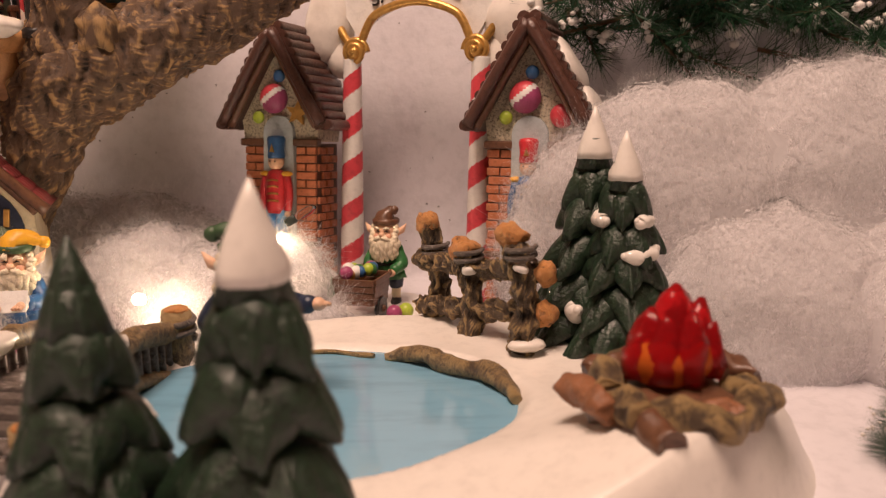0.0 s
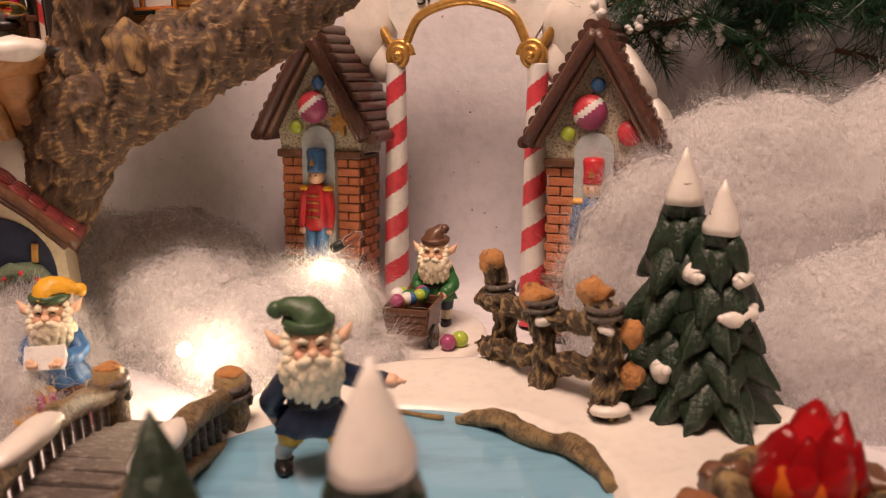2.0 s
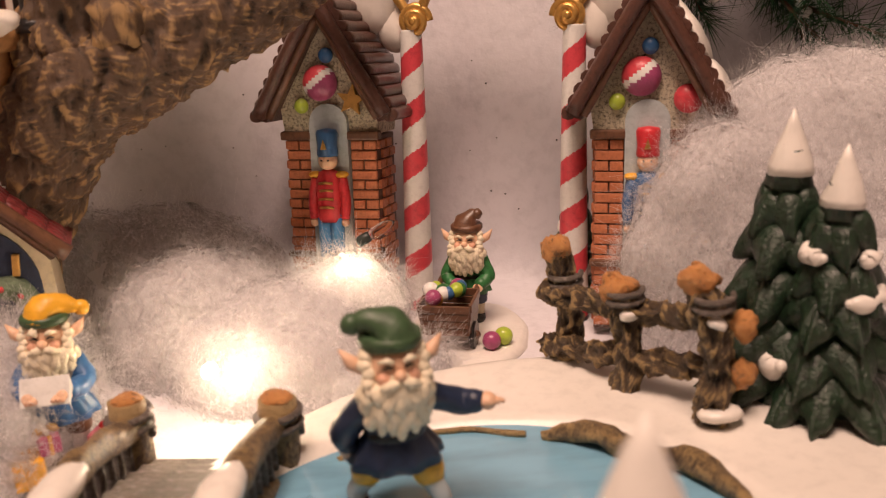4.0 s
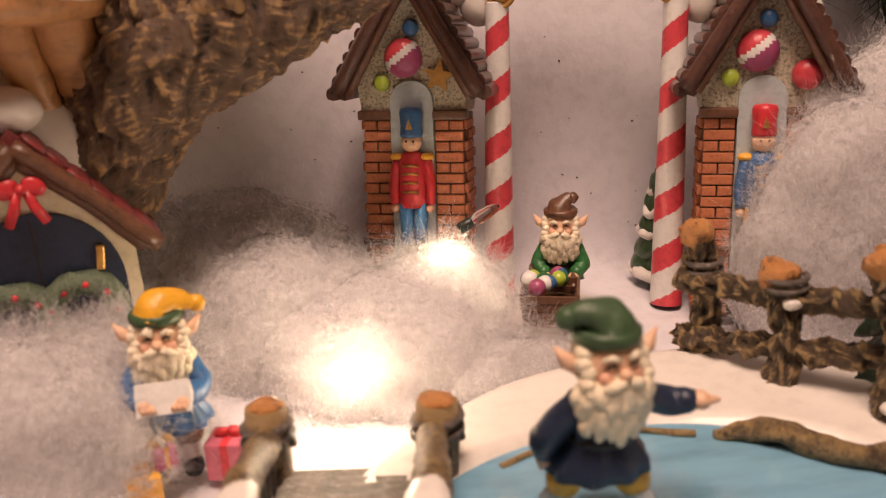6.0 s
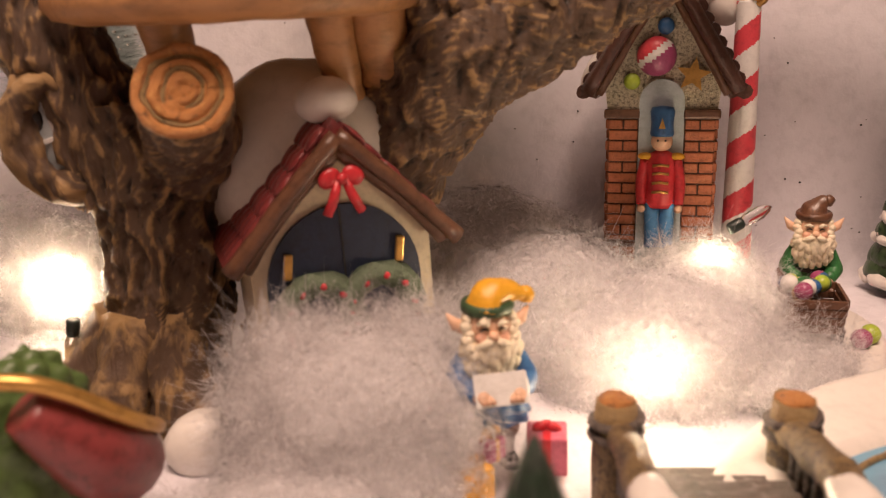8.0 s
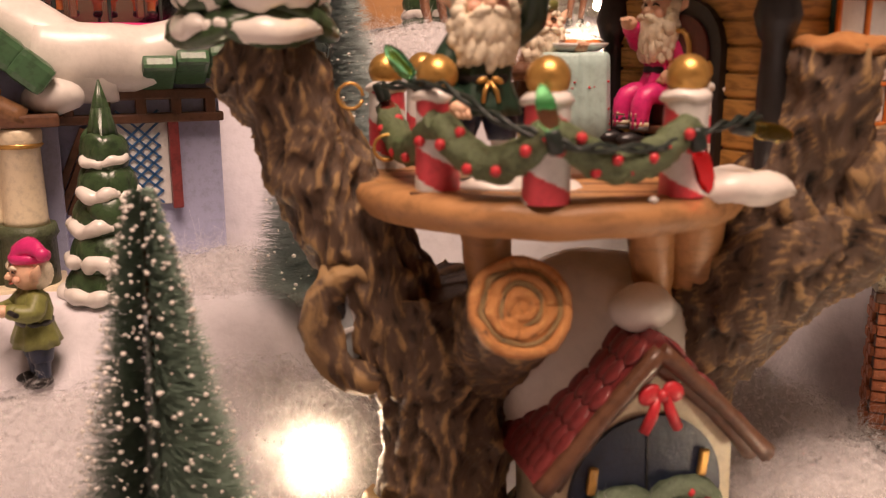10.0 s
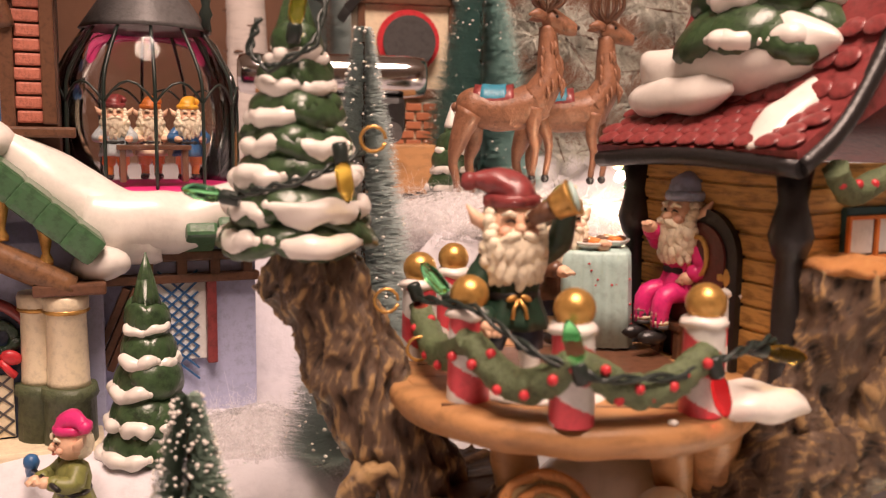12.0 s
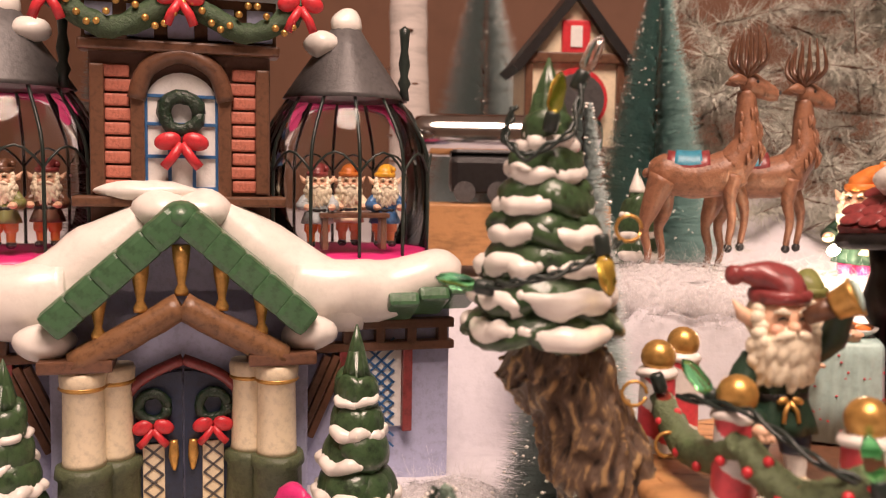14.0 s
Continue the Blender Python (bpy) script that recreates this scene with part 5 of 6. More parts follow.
def mini_bulb(name, at, rot, kind, label, lit=False, size=1.0):
    top = thing(name, label, "light bulb", at, group="string lights")
    top.matrix_world = pose(at[0] * CM, at[1] * CM, at[2] * CM, *rot)
    s = Shape()
    s.lathe(PINE_BULB[kind], (0, 0, 0), [(0.18, 0), (0.26, 0.25), (0.26, 0.8), (0.16, 1.1), (0.03, 1.25)], 16)
    part("glass", s, top).visible_shadow = False
    if lit:
        s = Shape()
        s.ball(HOT, (0, 0, 0.5), (0.17, 0.17, 0.36), 12)
        part("filament", s, top, "glowing filament")
        return
    s = Shape()
    s.lathe(WIRE, (0, 0, -0.6), [(0.2, 0), (0.24, 0.1), (0.24, 0.55), (0.18, 0.65)], 12)
    part("socket", s, top)


for (bx, by, bz, bw), rt in zip(BULBS, ((75, 10, 0), (70, -10, 20), (75, 0, -10), (75, 0, 0))):
    mini_bulb("mini_light", (bx * 100, by * 100 + 0.4, bz * 100), rt, "clear", "lit clear mini light bulb in the cotton", True)
mini_bulb("mini_light", (-2.0, -5.6, 5.0), (20, 60, 20), "clear", "clear mini light bulb on its wire")

# ---- platform rail, table, hut ----
def rail_posts():
    spots = [(-25.6, -4.0), (-23.9, -9.0), (-21.0, -11.0), (-17.0, -9.8), (-14.7, -4.8), (-24.4, -1.2)]
    for i, (x, y) in enumerate(spots):
        top = new("rail_post")
        top.parent = TREE
        top.matrix_local = pose(x * CM, y * CM, 14.6 * CM)
        s = Shape()
        n, seg, h = 80, 40, 2.75
        rings = [[s.bm.verts.new(((0.66 - 0.06 * j / n) * math.cos(2 * math.pi * k / seg), (0.66 - 0.06 * j / n) * math.sin(2 * math.pi * k / seg), h * j / n)) for k in range(seg)] for j in range(n + 1)]
        a, b = s.slot(WHITE), s.slot(CANDY)
        for j in range(n):
            for k in range(seg):
                f = s.bm.faces.new((rings[j][k], rings[j][(k + 1) % seg], rings[j + 1][(k + 1) % seg], rings[j + 1][k]))
                f.smooth, f.material_index = True, b if ((j / n * 1.5 + k / seg + 0.2 * i) % 1.0) < 0.48 else a
        s.bm.faces.new(rings[-1])
        part("striped_post", s, top)
        s = Shape()
        s.ball(SNOW, (0, 0, h), (0.72, 0.72, 0.3), 16, lump=0.1, freq=1.5)
        part("snow_cap", s, top)
        s = Shape()
        s.ball(GOLD, (0, 0, h + 0.55), 0.6, 20)
        part("gold_ball", s, top, "brushed gold ball")
    for (x0, y0), (x1, y1) in zip(spots, spots[1:4]):
        s = Shape()
        pts = [(x0 + (x1 - x0) * u, y0 + (y1 - y0) * u - 0.75, 16.7 - 1.1 * math.sin(math.pi * u)) for u in [i / 8 for i in range(9)]]
        s.tube(paint("sage_garland", (0.13, 0.17, 0.08), 0.5, 0.5, 700, 1.0), pts, [0.36, 0.44, 0.48, 0.5, 0.5, 0.5, 0.48, 0.44, 0.36], 14, 0.12, 4, steps=4)
        for k in range(1, 9, 2):
            p = pts[k]
            for q in (-0.3, 0.25):
                s.ball(RED, (p[0] + q, p[1] - 0.42, p[2] + q * 0.6), 0.16, 8)
        part("garland", s, TREE, "sage garland with red berries")


rail_posts()


def table():
    top = thing("round_table", "table under pale mint cloth with plates of cookies", "table", (-19.0, -1.9, 14.65), -9)
    s = Shape()
    for v in s.lathe(MINT, (0, 0, 0.3), [(1.42, 0), (1.36, 1.5), (1.30, 3.0), (1.27, 3.4), (1.18, 3.52), (0.1, 3.54)], 96, lump=0.03, freq=2, wave=(24, 0.028)):
        a = math.atan2(v.co.y, v.co.x)
        f = (math.cos(a) ** 6 + math.sin(a) ** 6) ** (-1 / 6)
        v.co.x, v.co.y = v.co.x * f, v.co.y * f
    part("cloth", s, top)
    rng = random.Random(2)
    C = []
    for _ in range(46):
        t, z = rng.uniform(0, 6.28), rng.uniform(0.6, 3.4)
        r = (1.43 - 0.04 * z) * (math.cos(t) ** 6 + math.sin(t) ** 6) ** (-1 / 6)
        C.append((r * math.cos(t), r * math.sin(t), z))
    dabs("cloth_dots", C, [0.055] * 46, RED, top)
    for x, y in ((-0.25, -0.45), (0.6, 0.35)):
        top2 = thing("plate", "small white plate with brown cookies", "plate", (-19.0 + x, -1.9 + y, 18.5), group="plates on the table")
        s = Shape()
        s.lathe(WHITE, (0, 0, 0), [(0.4, 0), (0.68, 0.18), (0.76, 0.3), (0.5, 0.12)], 22)
        part("dish", s, top2)
        for k in range(4):
            s = Shape()
            s.ball(ORANGE if k % 2 else BROWN, (0.3 * math.cos(k * 1.7), 0.3 * math.sin(k * 1.7), 0.3), (0.3, 0.26, 0.12), 10, lump=0.05, freq=4)
            part("cookie", s, top2)
    s = Shape()
    s.box(BROWN, (0, 0, 1.2), (1.6, 1.5, 0.3), bevel=0.08)
    for a in (-0.6, 0.6):
        for b in (-0.55, 0.55):
            s.box(BROWN, (a, b, 0.55), (0.28, 0.28, 1.2), bevel=0.05)
    single("stool", s, "dark wooden stool under the seated elf", "stool", (-16.0, -3.0, 14.65), -62)
    s = Shape()
    s.box(BROWN, (0, 0, 0.12), (6.0, 4.6, 0.22), bevel=0.08)
    single("rug", s, "dark brown board under the table", "board", (-19.6, -4.8, 14.6), 10)


table()


def hut():
    """Timber hut; local x runs back along the eave, local y into the hut."""
    a = math.degrees(math.atan2(0.88, -0.476))
    top = thing("timber_hut", "ochre timber hut with maroon shingle roof and heavy snow", "hut", (-13.6, -7.2, 14.6))
    top.matrix_world = Matrix(((-0.476, 0.88, 0, -0.136), (0.88, 0.476, 0, -0.072), (0, 0, 1, 0.146), (0, 0, 0, 1))) @ Matrix.Diagonal((1, 1, 1, 1))
    ochre = paint("ochre_timber", (0.56, 0.32, 0.09), 0.42, 0.5, 240, 0.6, dark=(0.13, 0.06, 0.02), stretch=(0.3, 0.3, 2.5))
    s = Shape()
    s.box(ochre, (3.9, 3.4, 3.4), (7.6, 6.6, 7.6), bevel=0.1)
    part("body", s, top)
    for i in range(9):
        s = Shape()
        s.box(ochre, (0, 0, 0), (7.4, 0.16, 0.72), bevel=0.05)
        part("plank", s, top, at=(3.9, 0.06, 0.4 + 0.82 * i))
        s = Shape()
        s.box(ochre, (0, 0, 0), (0.16, 6.4, 0.72), bevel=0.05)
        part("plank", s, top, at=(0.06, 3.4, 0.4 + 0.82 * i))
    for x, y in ((0.1, 0.0), (7.6, 0.0)):
        s = Shape()
        s.lathe(BLACK, (0, 0, -0.4), [(0.7, 0), (0.7, 0.4), (0.42, 0.6), (0.46, 3.2), (0.40, 4.6), (0.55, 4.8), (0.72, 5.4), (0.55, 6.1), (0.45, 6.5), (0.6, 7.6)], 20)
        part("corner_post", s, top, "black turned corner post", (x, y, 0))
    s = Shape()
    arch = [(2.0, 0)] + [(3.7 + 1.7 * math.cos(t), 3.9 + 1.7 * math.sin(t)) for t in [math.pi - math.pi * i / 14 for i in range(15)]] + [(5.4, 0)]
    s.prism(BLACK, arch, -0.3, 0.1)
    part("door_frame", s, top, "black arched door frame")
    s = Shape()
    arch = [(2.5, 0)] + [(3.7 + 1.2 * math.cos(t), 3.9 + 1.2 * math.sin(t)) for t in [math.pi - math.pi * i / 14 for i in range(15)]] + [(4.9, 0)]
    s.prism(paint("dark_red_door", (0.10, 0.02, 0.015), 0.3, 0.4), arch, -0.4, -0.25)
    s.tube(GOLD, [(3.7 + 0.45 * math.cos(t), -0.45, 3.9 + 0.7 * math.sin(t)) for t in [i * 0.45 for i in range(15)]], 0.09, 8)
    part("door", s, top, "dark red arched door")
    # gable window, on the wall that meets the front corner
    s = Shape()
    s.box(paint("teal_frame", (0.03, 0.10, 0.12), 0.4, 0.3), (-0.1, 3.6, 3.6), (0.3, 2.9, 4.6), bevel=0.15)
    part("window_frame", s, top, "dark teal window frame")
    for i in range(2):
        for j in range(3):
            s = Shape()
            s.box(WHITE, (-0.22, 2.9 + 1.4 * i, 2.2 + 1.35 * j), (0.14, 1.15, 1.15), bevel=0.05)
            part("pane", s, top)
    s = Shape()
    for y in (2.2, 3.6, 5.0):
        s.box(ORANGE, (-0.32, y, 3.55), (0.14, 0.14, 4.1), bevel=0.03)
    for z in (1.55, 2.85, 4.2, 5.55):
        s.box(ORANGE, (-0.32, 3.6, z), (0.14, 2.9, 0.14), bevel=0.03)
    part("muntin", s, top, "orange window bars")
    s = Shape()
    prof = [(-1.1, 7.3), (-1.25, 7.75), (0.6, 8.9), (2.4, 11.2), (3.4, 13.2), (4.4, 11.2), (6.4, 8.9), (8.2, 7.5), (8.0, 7.2), (3.4, 9.6)]
    idx = s.slot(MAROON)
    va = [s.bm.verts.new((-1.0, y, z)) for y, z in prof]
    vb = [s.bm.verts.new((8.7, y, z)) for y, z in prof]
    k = len(prof)
    s.bm.faces.new(va), s.bm.faces.new(vb[::-1])
    for i in range(k):
        s.bm.faces.new((va[i], vb[i], vb[(i + 1) % k], va[(i + 1) % k]))
    part("roof", s, top, "maroon roof")
    s = Shape()
    s.tube(BLACK, [(-1.0, -1.0, 7.2), (3.8, -1.25, 7.45), (8.7, -1.0, 7.2)], 0.32, 10, steps=4)
    s.tube(BLACK, [(-0.95, -1.0, 7.2), (-1.0, 0.7, 8.5), (-1.0, 2.4, 10.9), (-1.0, 3.4, 12.8)], 0.30, 10, steps=4)
    part("eave_board", s, top, "glossy black eave")
    s = Shape()
    s.ball(MAROON, (0, 0, 0), (0.5, 0.42, 0.11), 12)
    tile = None
    for r in range(7):
        u = r / 7
        y, z = (-1.0 + 1.8 * u / 0.5, 8.0 + 1.15 * u / 0.5) if u < 0.5 else (0.8 + 2.4 * (u - 0.5) / 0.5, 9.1 + 3.6 * (u - 0.5) / 0.5)
        sl = 32 if u < 0.5 else 54
        for c in range(11):
            at, rot = (-0.55 + 0.88 * c + 0.44 * (r % 2), y, z + 0.05), (sl, 0, 90)
            if tile is None:
                tile = part("shingle", s, top, at=at, rot=(sl, 0, 0))
            else:
                repeat(tile, "shingle", top, at, (sl, 0, 0))
    s = Shape()
    s.ball(SNOW, (0.9, 0.6, 9.0), (0.75, 2.3, 0.45), 20, (36, 0, 0), 0.15, 1)
    part("roof_snow", s, top)
    s = Shape()
    s.tube(SNOW, [(0.4, 1.7, 11.2), (1.6, 1.6, 11.1), (4.0, 1.2, 10.7), (6.4, 1.0, 10.4), (8.0, 1.0, 10.3), (8.7, 1.0, 10.2)], [0.1, 1.0, 1.25, 1.15, 0.9, 0.1], 22, 0.45, 0.55, steps=7)
    s.tube(SNOW, [(3.2, 0.1, 9.7), (4.2, 0.1, 9.6), (6.0, 0.0, 9.5), (7.6, 0.1, 9.5), (8.3, 0.1, 9.5)], [0.08, 0.6, 0.75, 0.55, 0.08], 18, 0.3, 0.7, steps=6)
    part("roof_snow", s, top)
    s = Shape()
    s.tube(paint("sage_garland", (0.13, 0.17, 0.08)), [(-0.9, 0.6, 7.2), (-0.75, 1.6, 6.4), (-0.7, 3.4, 6.9), (-0.7, 5.0, 6.4)], 0.4, 12, 0.14, 4, steps=5)
    for i in range(6):
        s.ball(RED, (-1.05, 0.8 + 0.75 * i, 6.7), 0.16, 8)
    part("garland", s, top, "sage garland with red berries")


hut()
glazed_pine("ceramic_pine", "broad ceramic pine with heavy snow on the hut roof", (-13.0, -2.4, 25.4), 7.0, 3.2, 4, 0.75, 31, 9, bare_tip=True)


# ---- workshop ----
HOUSE = thing("toy_workshop", "ceramic workshop with green roof, brick tower and glass domes", "house", (-46.0, 3.0, 8.2), 23)


def house():
    H = HOUSE
    s = Shape()
    s.box(LILAC, (0, 4.6, 5.2), (11.4, 8.8, 10.4), bevel=0.1)
    s.prism(LILAC, [(-5.2, 9.3), (5.2, 9.3), (0, 13.6)], 0.2, 6)
    part("wall", s, H, "lilac plaster wall")
    s = Shape()
    s.box(CREAM, (0, -0.9, 0.15), (11.0, 3.4, 0.6), bevel=0.15)
    part("step", s, H)
    for sx in (-1, 1):
        s = Shape()
        arch = [(0.05 * sx, 0.4)] + [(sx * (0.05 + 2.5 * math.sin(t)), 4.6 + 2.1 * math.cos(t)) for t in [i * math.pi / 2 / 10 for i in range(11)]] + [(sx * 2.55, 0.4)]
        s.prism(NAVY, arch, -0.35, 0.25)
        d = part("door", s, H, "navy arched door leaf")
        s = Shape()
        s.box(CREAM, (sx * 1.3, -0.42, 2.0), (0.95, 0.12, 2.9), bevel=0.04)
        for k in range(4):
            for q in (-1, 1):
                s.box(SLATE, (sx * 1.3, -0.5, 0.95 + 0.7 * k), (0.09, 0.06, 1.1), (0, q * 50, 0), 0)
        part("door_pane", s, d, "cream lattice pane")
        s = Shape()
        s.tube(LEAF, [(sx * 1.3 + 0.62 * math.cos(t), -0.55, 5.15 + 0.62 * math.sin(t)) for t in [i * 0.45 for i in range(15)]], 0.24, 10, 0.1, 4)
        part("wreath", s, d, "green wreath")
        s = Shape()
        for q in (-1, 1):
            s.ball(RED, (sx * 1.3 + q * 0.45, -0.75, 4.3), (0.48, 0.22, 0.34), 12, (0, q * 20, 0))
            s.tube(RED, [(sx * 1.3, -0.75, 4.2), (sx * 1.3 + q * 0.35, -0.8, 3.7), (sx * 1.3 + q * 0.6, -0.75, 3.45)], 0.17, 8)
        part("bow", s, d, "red bow")
        s = Shape()
        s.tube(GOLD, [(sx * 0.42, -0.55, 3.6), (sx * 0.42, -0.65, 2.9), (sx * 0.4, -0.55, 2.2)], [0.18, 0.24, 0.08], 10, steps=4)
        part("handle", s, d, "gold handle")
        for cx, cy in ((4.1, -1.5), (3.0, -0.5)):
            c = new("column")
            c.parent = H
            c.matrix_local = pose(sx * cx * CM, cy * CM, 0.4 * CM)
            s = Shape()
            s.lathe(CREAM, (0, 0, 2.6), [(0.95, 0), (0.9, 0.3), (0.84, 3.4), (0.95, 3.55), (0.98, 4.0), (0.9, 4.2)], 22)
            part("shaft", s, c, "cream column")
            s = Shape()
            s.lathe(GOLD, (0, 0, 5.95), [(0.9, 0), (1.02, 0.12), (0.9, 0.25)], 20)
            part("ring", s, c, "gold ring")
            s = Shape()
            s.lathe(paint("green_stone", (0.08, 0.10, 0.05), 0.5, 0.5, 300, 0.8), (0, 0, -0.4), [(1.15, 0), (1.12, 2.4), (1.25, 2.6), (1.15, 3.05)], 18, lump=0.08, freq=1.5)
            part("plinth", s, c, "green stone plinth")
        s = Shape()
        s.box(BROWN, (0, 0, 0), (3.0, 2.4, 0.55), bevel=0.12)
        part("beam", s, H, at=(sx * 4.3, -1.3, 7.5))
        s = Shape()
        s.tube(paint("umber_board", (0.20, 0.10, 0.045), 0.4, 0.5), [(sx * 4.4, -1.9, 7.5), (sx * 2.2, -2.0, 8.7), (0, -1.95, 9.95)], [0.62, 0.62, 0.62], 10, 0.06, 1.5, steps=4)
        part("porch_rafter", s, H, "umber porch rafter")
        s = Shape()
        s.tube(MAROON, [(sx * 2.75, -0.45, 0.4), (sx * 2.75, -0.5, 4.6), (sx * 1.95, -0.5, 6.3), (0, -0.5, 7.3)], 0.26, 10, steps=5)
        part("door_surround", s, H, "maroon door surround")
        # green gable roof, tile by tile
        for k in range(5):
            u = (k + 0.5) / 5
            s = Shape()
            s.box(ROOFGREEN, (0, 0, 0.05), (1.62, 3.4, 1.35), (0, 0, 4), 0.30)
            s.roughen(s.bm.verts, 0.05, 1.3)
            part("roof_tile", s, H, at=(sx * (0.2 + 5.1 * u), -1.0, 13.6 - 4.5 * u), rot=(0, sx * 41, 0))
        s = Shape()
        s.tube(SNOW, [(sx * 0.6, 1.9, 14.3), (sx * 3.6, 1.9, 11.9), (sx * 6.6, 1.6, 9.8), (sx * 8.4, 1.5, 9.6)], [0.7, 1.5, 1.8, 1.5], 18, 0.25, 0.5, steps=6)
        s.ball(SNOW, (sx * 0.8, 1.9, 13.9), (1.6, 1.8, 1.0), 16, lump=0.2, freq=0.7)
        s.ball(SNOW, (sx * 5.6, -1.0, 8.4), (1.3, 1.2, 0.8), 16, lump=0.2, freq=0.8)
        part("roof_snow", s, H)
    s = Shape()
    s.ball(ROOFGREEN, (0, -1.6, 13.75), (0.9, 1.2, 0.75), 14)
    part("ridge_cap", s, H, "green ridge cap")
    for x, z in ((0, 11.2), (-1.7, 10.5), (1.7, 10.5), (-3.4, 9.4), (3.4, 9.4)):
        s = Shape()
        s.lathe(GOLD, (0, 0, -1.1), [(0.28, 0), (0.3, 0.2), (0.16, 0.5), (0.36, 1.6), (0.4, 2.2)], 12)
        part("gold_drop", s, H, "gold drop ornament", (x, -1.9, z + 0.3))
    # tower
    s = Shape()
    s.box(MORTAR, (0, 5.6, 17.6), (8.2, 6.4, 9.0), bevel=0.1)
    part("tower_wall", s, H)
    b = None
    for i in range(9):
        for x in ((-2.75, 2.75) if i % 2 else (-2.95, 2.95)):
            if b is None:
                s = Shape()
                s.box(paint("salmon_brick", (0.52, 0.17, 0.11), 0.5, 0.35, 500, 0.5), (0, 0, 0), (1.3, 0.35, 0.56), bevel=0.1)
                b = part("brick", s, H, at=(x, 2.3, 15.0 + 0.66 * i))
            else:
                repeat(b, "brick", H, (x, 2.3, 15.0 + 0.66 * i))
    for x in (-3.7, 3.7, -1.95, 1.95):
        s = Shape()
        s.box(BROWN, (0, 0, 0), (0.62, 0.7, 5.9), bevel=0.1)
        part("timber", s, H, at=(x, 2.15, 17.6 if abs(x) > 2 else 16.9))
    s = Shape()
    s.tube(BROWN, [(-2.0, 2.0, 19.0), (-1.5, 1.95, 20.4), (0, 1.9, 21.1), (1.5, 1.95, 20.4), (2.0, 2.0, 19.0)], 0.42, 10, steps=4)
    part("window_arch", s, H, "brown timber window arch")
    s = Shape()
    arch = [(-1.7, 14.8)] + [(1.7 * math.cos(t), 18.6 + 1.7 * math.sin(t)) for t in [math.pi - math.pi * i / 14 for i in range(15)]] + [(1.7, 14.8)]
    s.prism(WHITE, arch, 2.2, 2.6)
    part("pane", s, H, "white window pane")
    s = Shape()
    for x in (-1.6, -0.55, 0.55, 1.6):
        s.box(BLUE, (x, 2.15, 16.9), (0.16, 0.16, 4.4), bevel=0.03)
    for z in (14.9, 16.4, 17.9, 19.2):
        s.box(BLUE, (0, 2.14, z), (3.2, 0.16, 0.16), bevel=0.03)
    part("muntin", s, H, "blue window bars")
    s = Shape()
    s.tube(LEAF, [(0.8 * math.cos(t), 1.9, 18.4 + 0.8 * math.sin(t)) for t in [i * 0.45 for i in range(15)]], 0.32, 10, 0.12, 4)
    part("wreath", s, H, "green wreath")
    s = Shape()
    for q in (-1, 1):
        s.ball(RED, (q * 0.62, 1.6, 17.1), (0.62, 0.28, 0.42), 12, (0, q * 15, 0))
        s.tube(RED, [(0, 1.6, 17.0), (q * 0.45, 1.55, 16.3), (q * 0.8, 1.6, 15.9)], 0.24, 8)
    part("bow", s, H, "red bow")
    for z, w in ((14.3, 9.6), (21.4, 9.0)):
        s = Shape()
        s.box(BROWN, (0, 2.3, z), (w, 1.6, 0.5), bevel=0.12)
        part("beam", s, H)
    s = Shape()
    s.ball(SNOW, (-1.6, 1.9, 14.75), (2.4, 0.8, 0.5), 18, lump=0.15, freq=1)
    part("sill_snow", s, H)
    s = Shape()
    for i in range(5):
        s.box(LILAC, (-3.6 + 1.8 * i, 2.35, 22.6), (1.2, 0.3, 1.5), bevel=0.05)
    s.box(BROWN, (0, 5.4, 22.7), (8.8, 6.0, 2.2), bevel=0.1)
    part("frieze", s, H)
    s = Shape()
    s.tube(paint("pine_garland", (0.05, 0.09, 0.04), 0.5, 0.5, 700, 1.0), [(-5.6, 1.6, 23.5), (-3.0, 1.4, 22.1), (0, 1.5, 23.4), (3.0, 1.4, 22.1), (5.6, 1.6, 23.5)], 0.5, 12, 0.2, 3, steps=7)
    for i in range(26):
        s.ball(GOLD, (-5.2 + 0.41 * i, 0.95, 22.8 + 0.6 * math.cos(i * 0.92)), 0.17, 8)
    part("garland", s, H, "green garland with gold beads")
    for x in (-5.6, 0, 5.4):
        s = Shape()
        for q in (-1, 1):
            s.ball(RED, (x + q * 0.55, 1.0, 23.6), (0.55, 0.3, 0.4), 12, (0, q * 20, 0))
            s.tube(RED, [(x, 1.0, 23.4), (x + q * 0.4, 0.95, 22.8), (x + q * 0.6, 1.0, 22.3)], 0.22, 8)
        part("bow", s, H, "red bow")
    s = Shape()
    s.tube(ROOFGREEN, [(-6.0, 2.0, 24.9), (6.4, 2.0, 24.9)], 1.0, 12, 0.1, 1, steps=8)
    s.prism(ROOFGREEN, [(-5.8, 24.6), (5.8, 24.6), (4.0, 27.2), (-4.0, 27.2)], 1.6, 9)
    part("top_roof", s, H, "green top roof")
    # glass domes
    for sx in (-1, 1):
        d = new("glass_dome")
        d.parent = H
        d.matrix_local = pose(sx * 8.4 * CM, 6.4 * CM, 11.2 * CM)
        s = Shape()
        s.lathe(DOMEGLASS, (0, 0, 0), [(4.6, 0.3), (4.6, 4.2), (4.35, 6.2), (3.6, 7.8), (2.8, 8.6)], 40)
        g = part("glass", s, d, "clear glass dome")
        g.visible_shadow = False
        s = Shape()
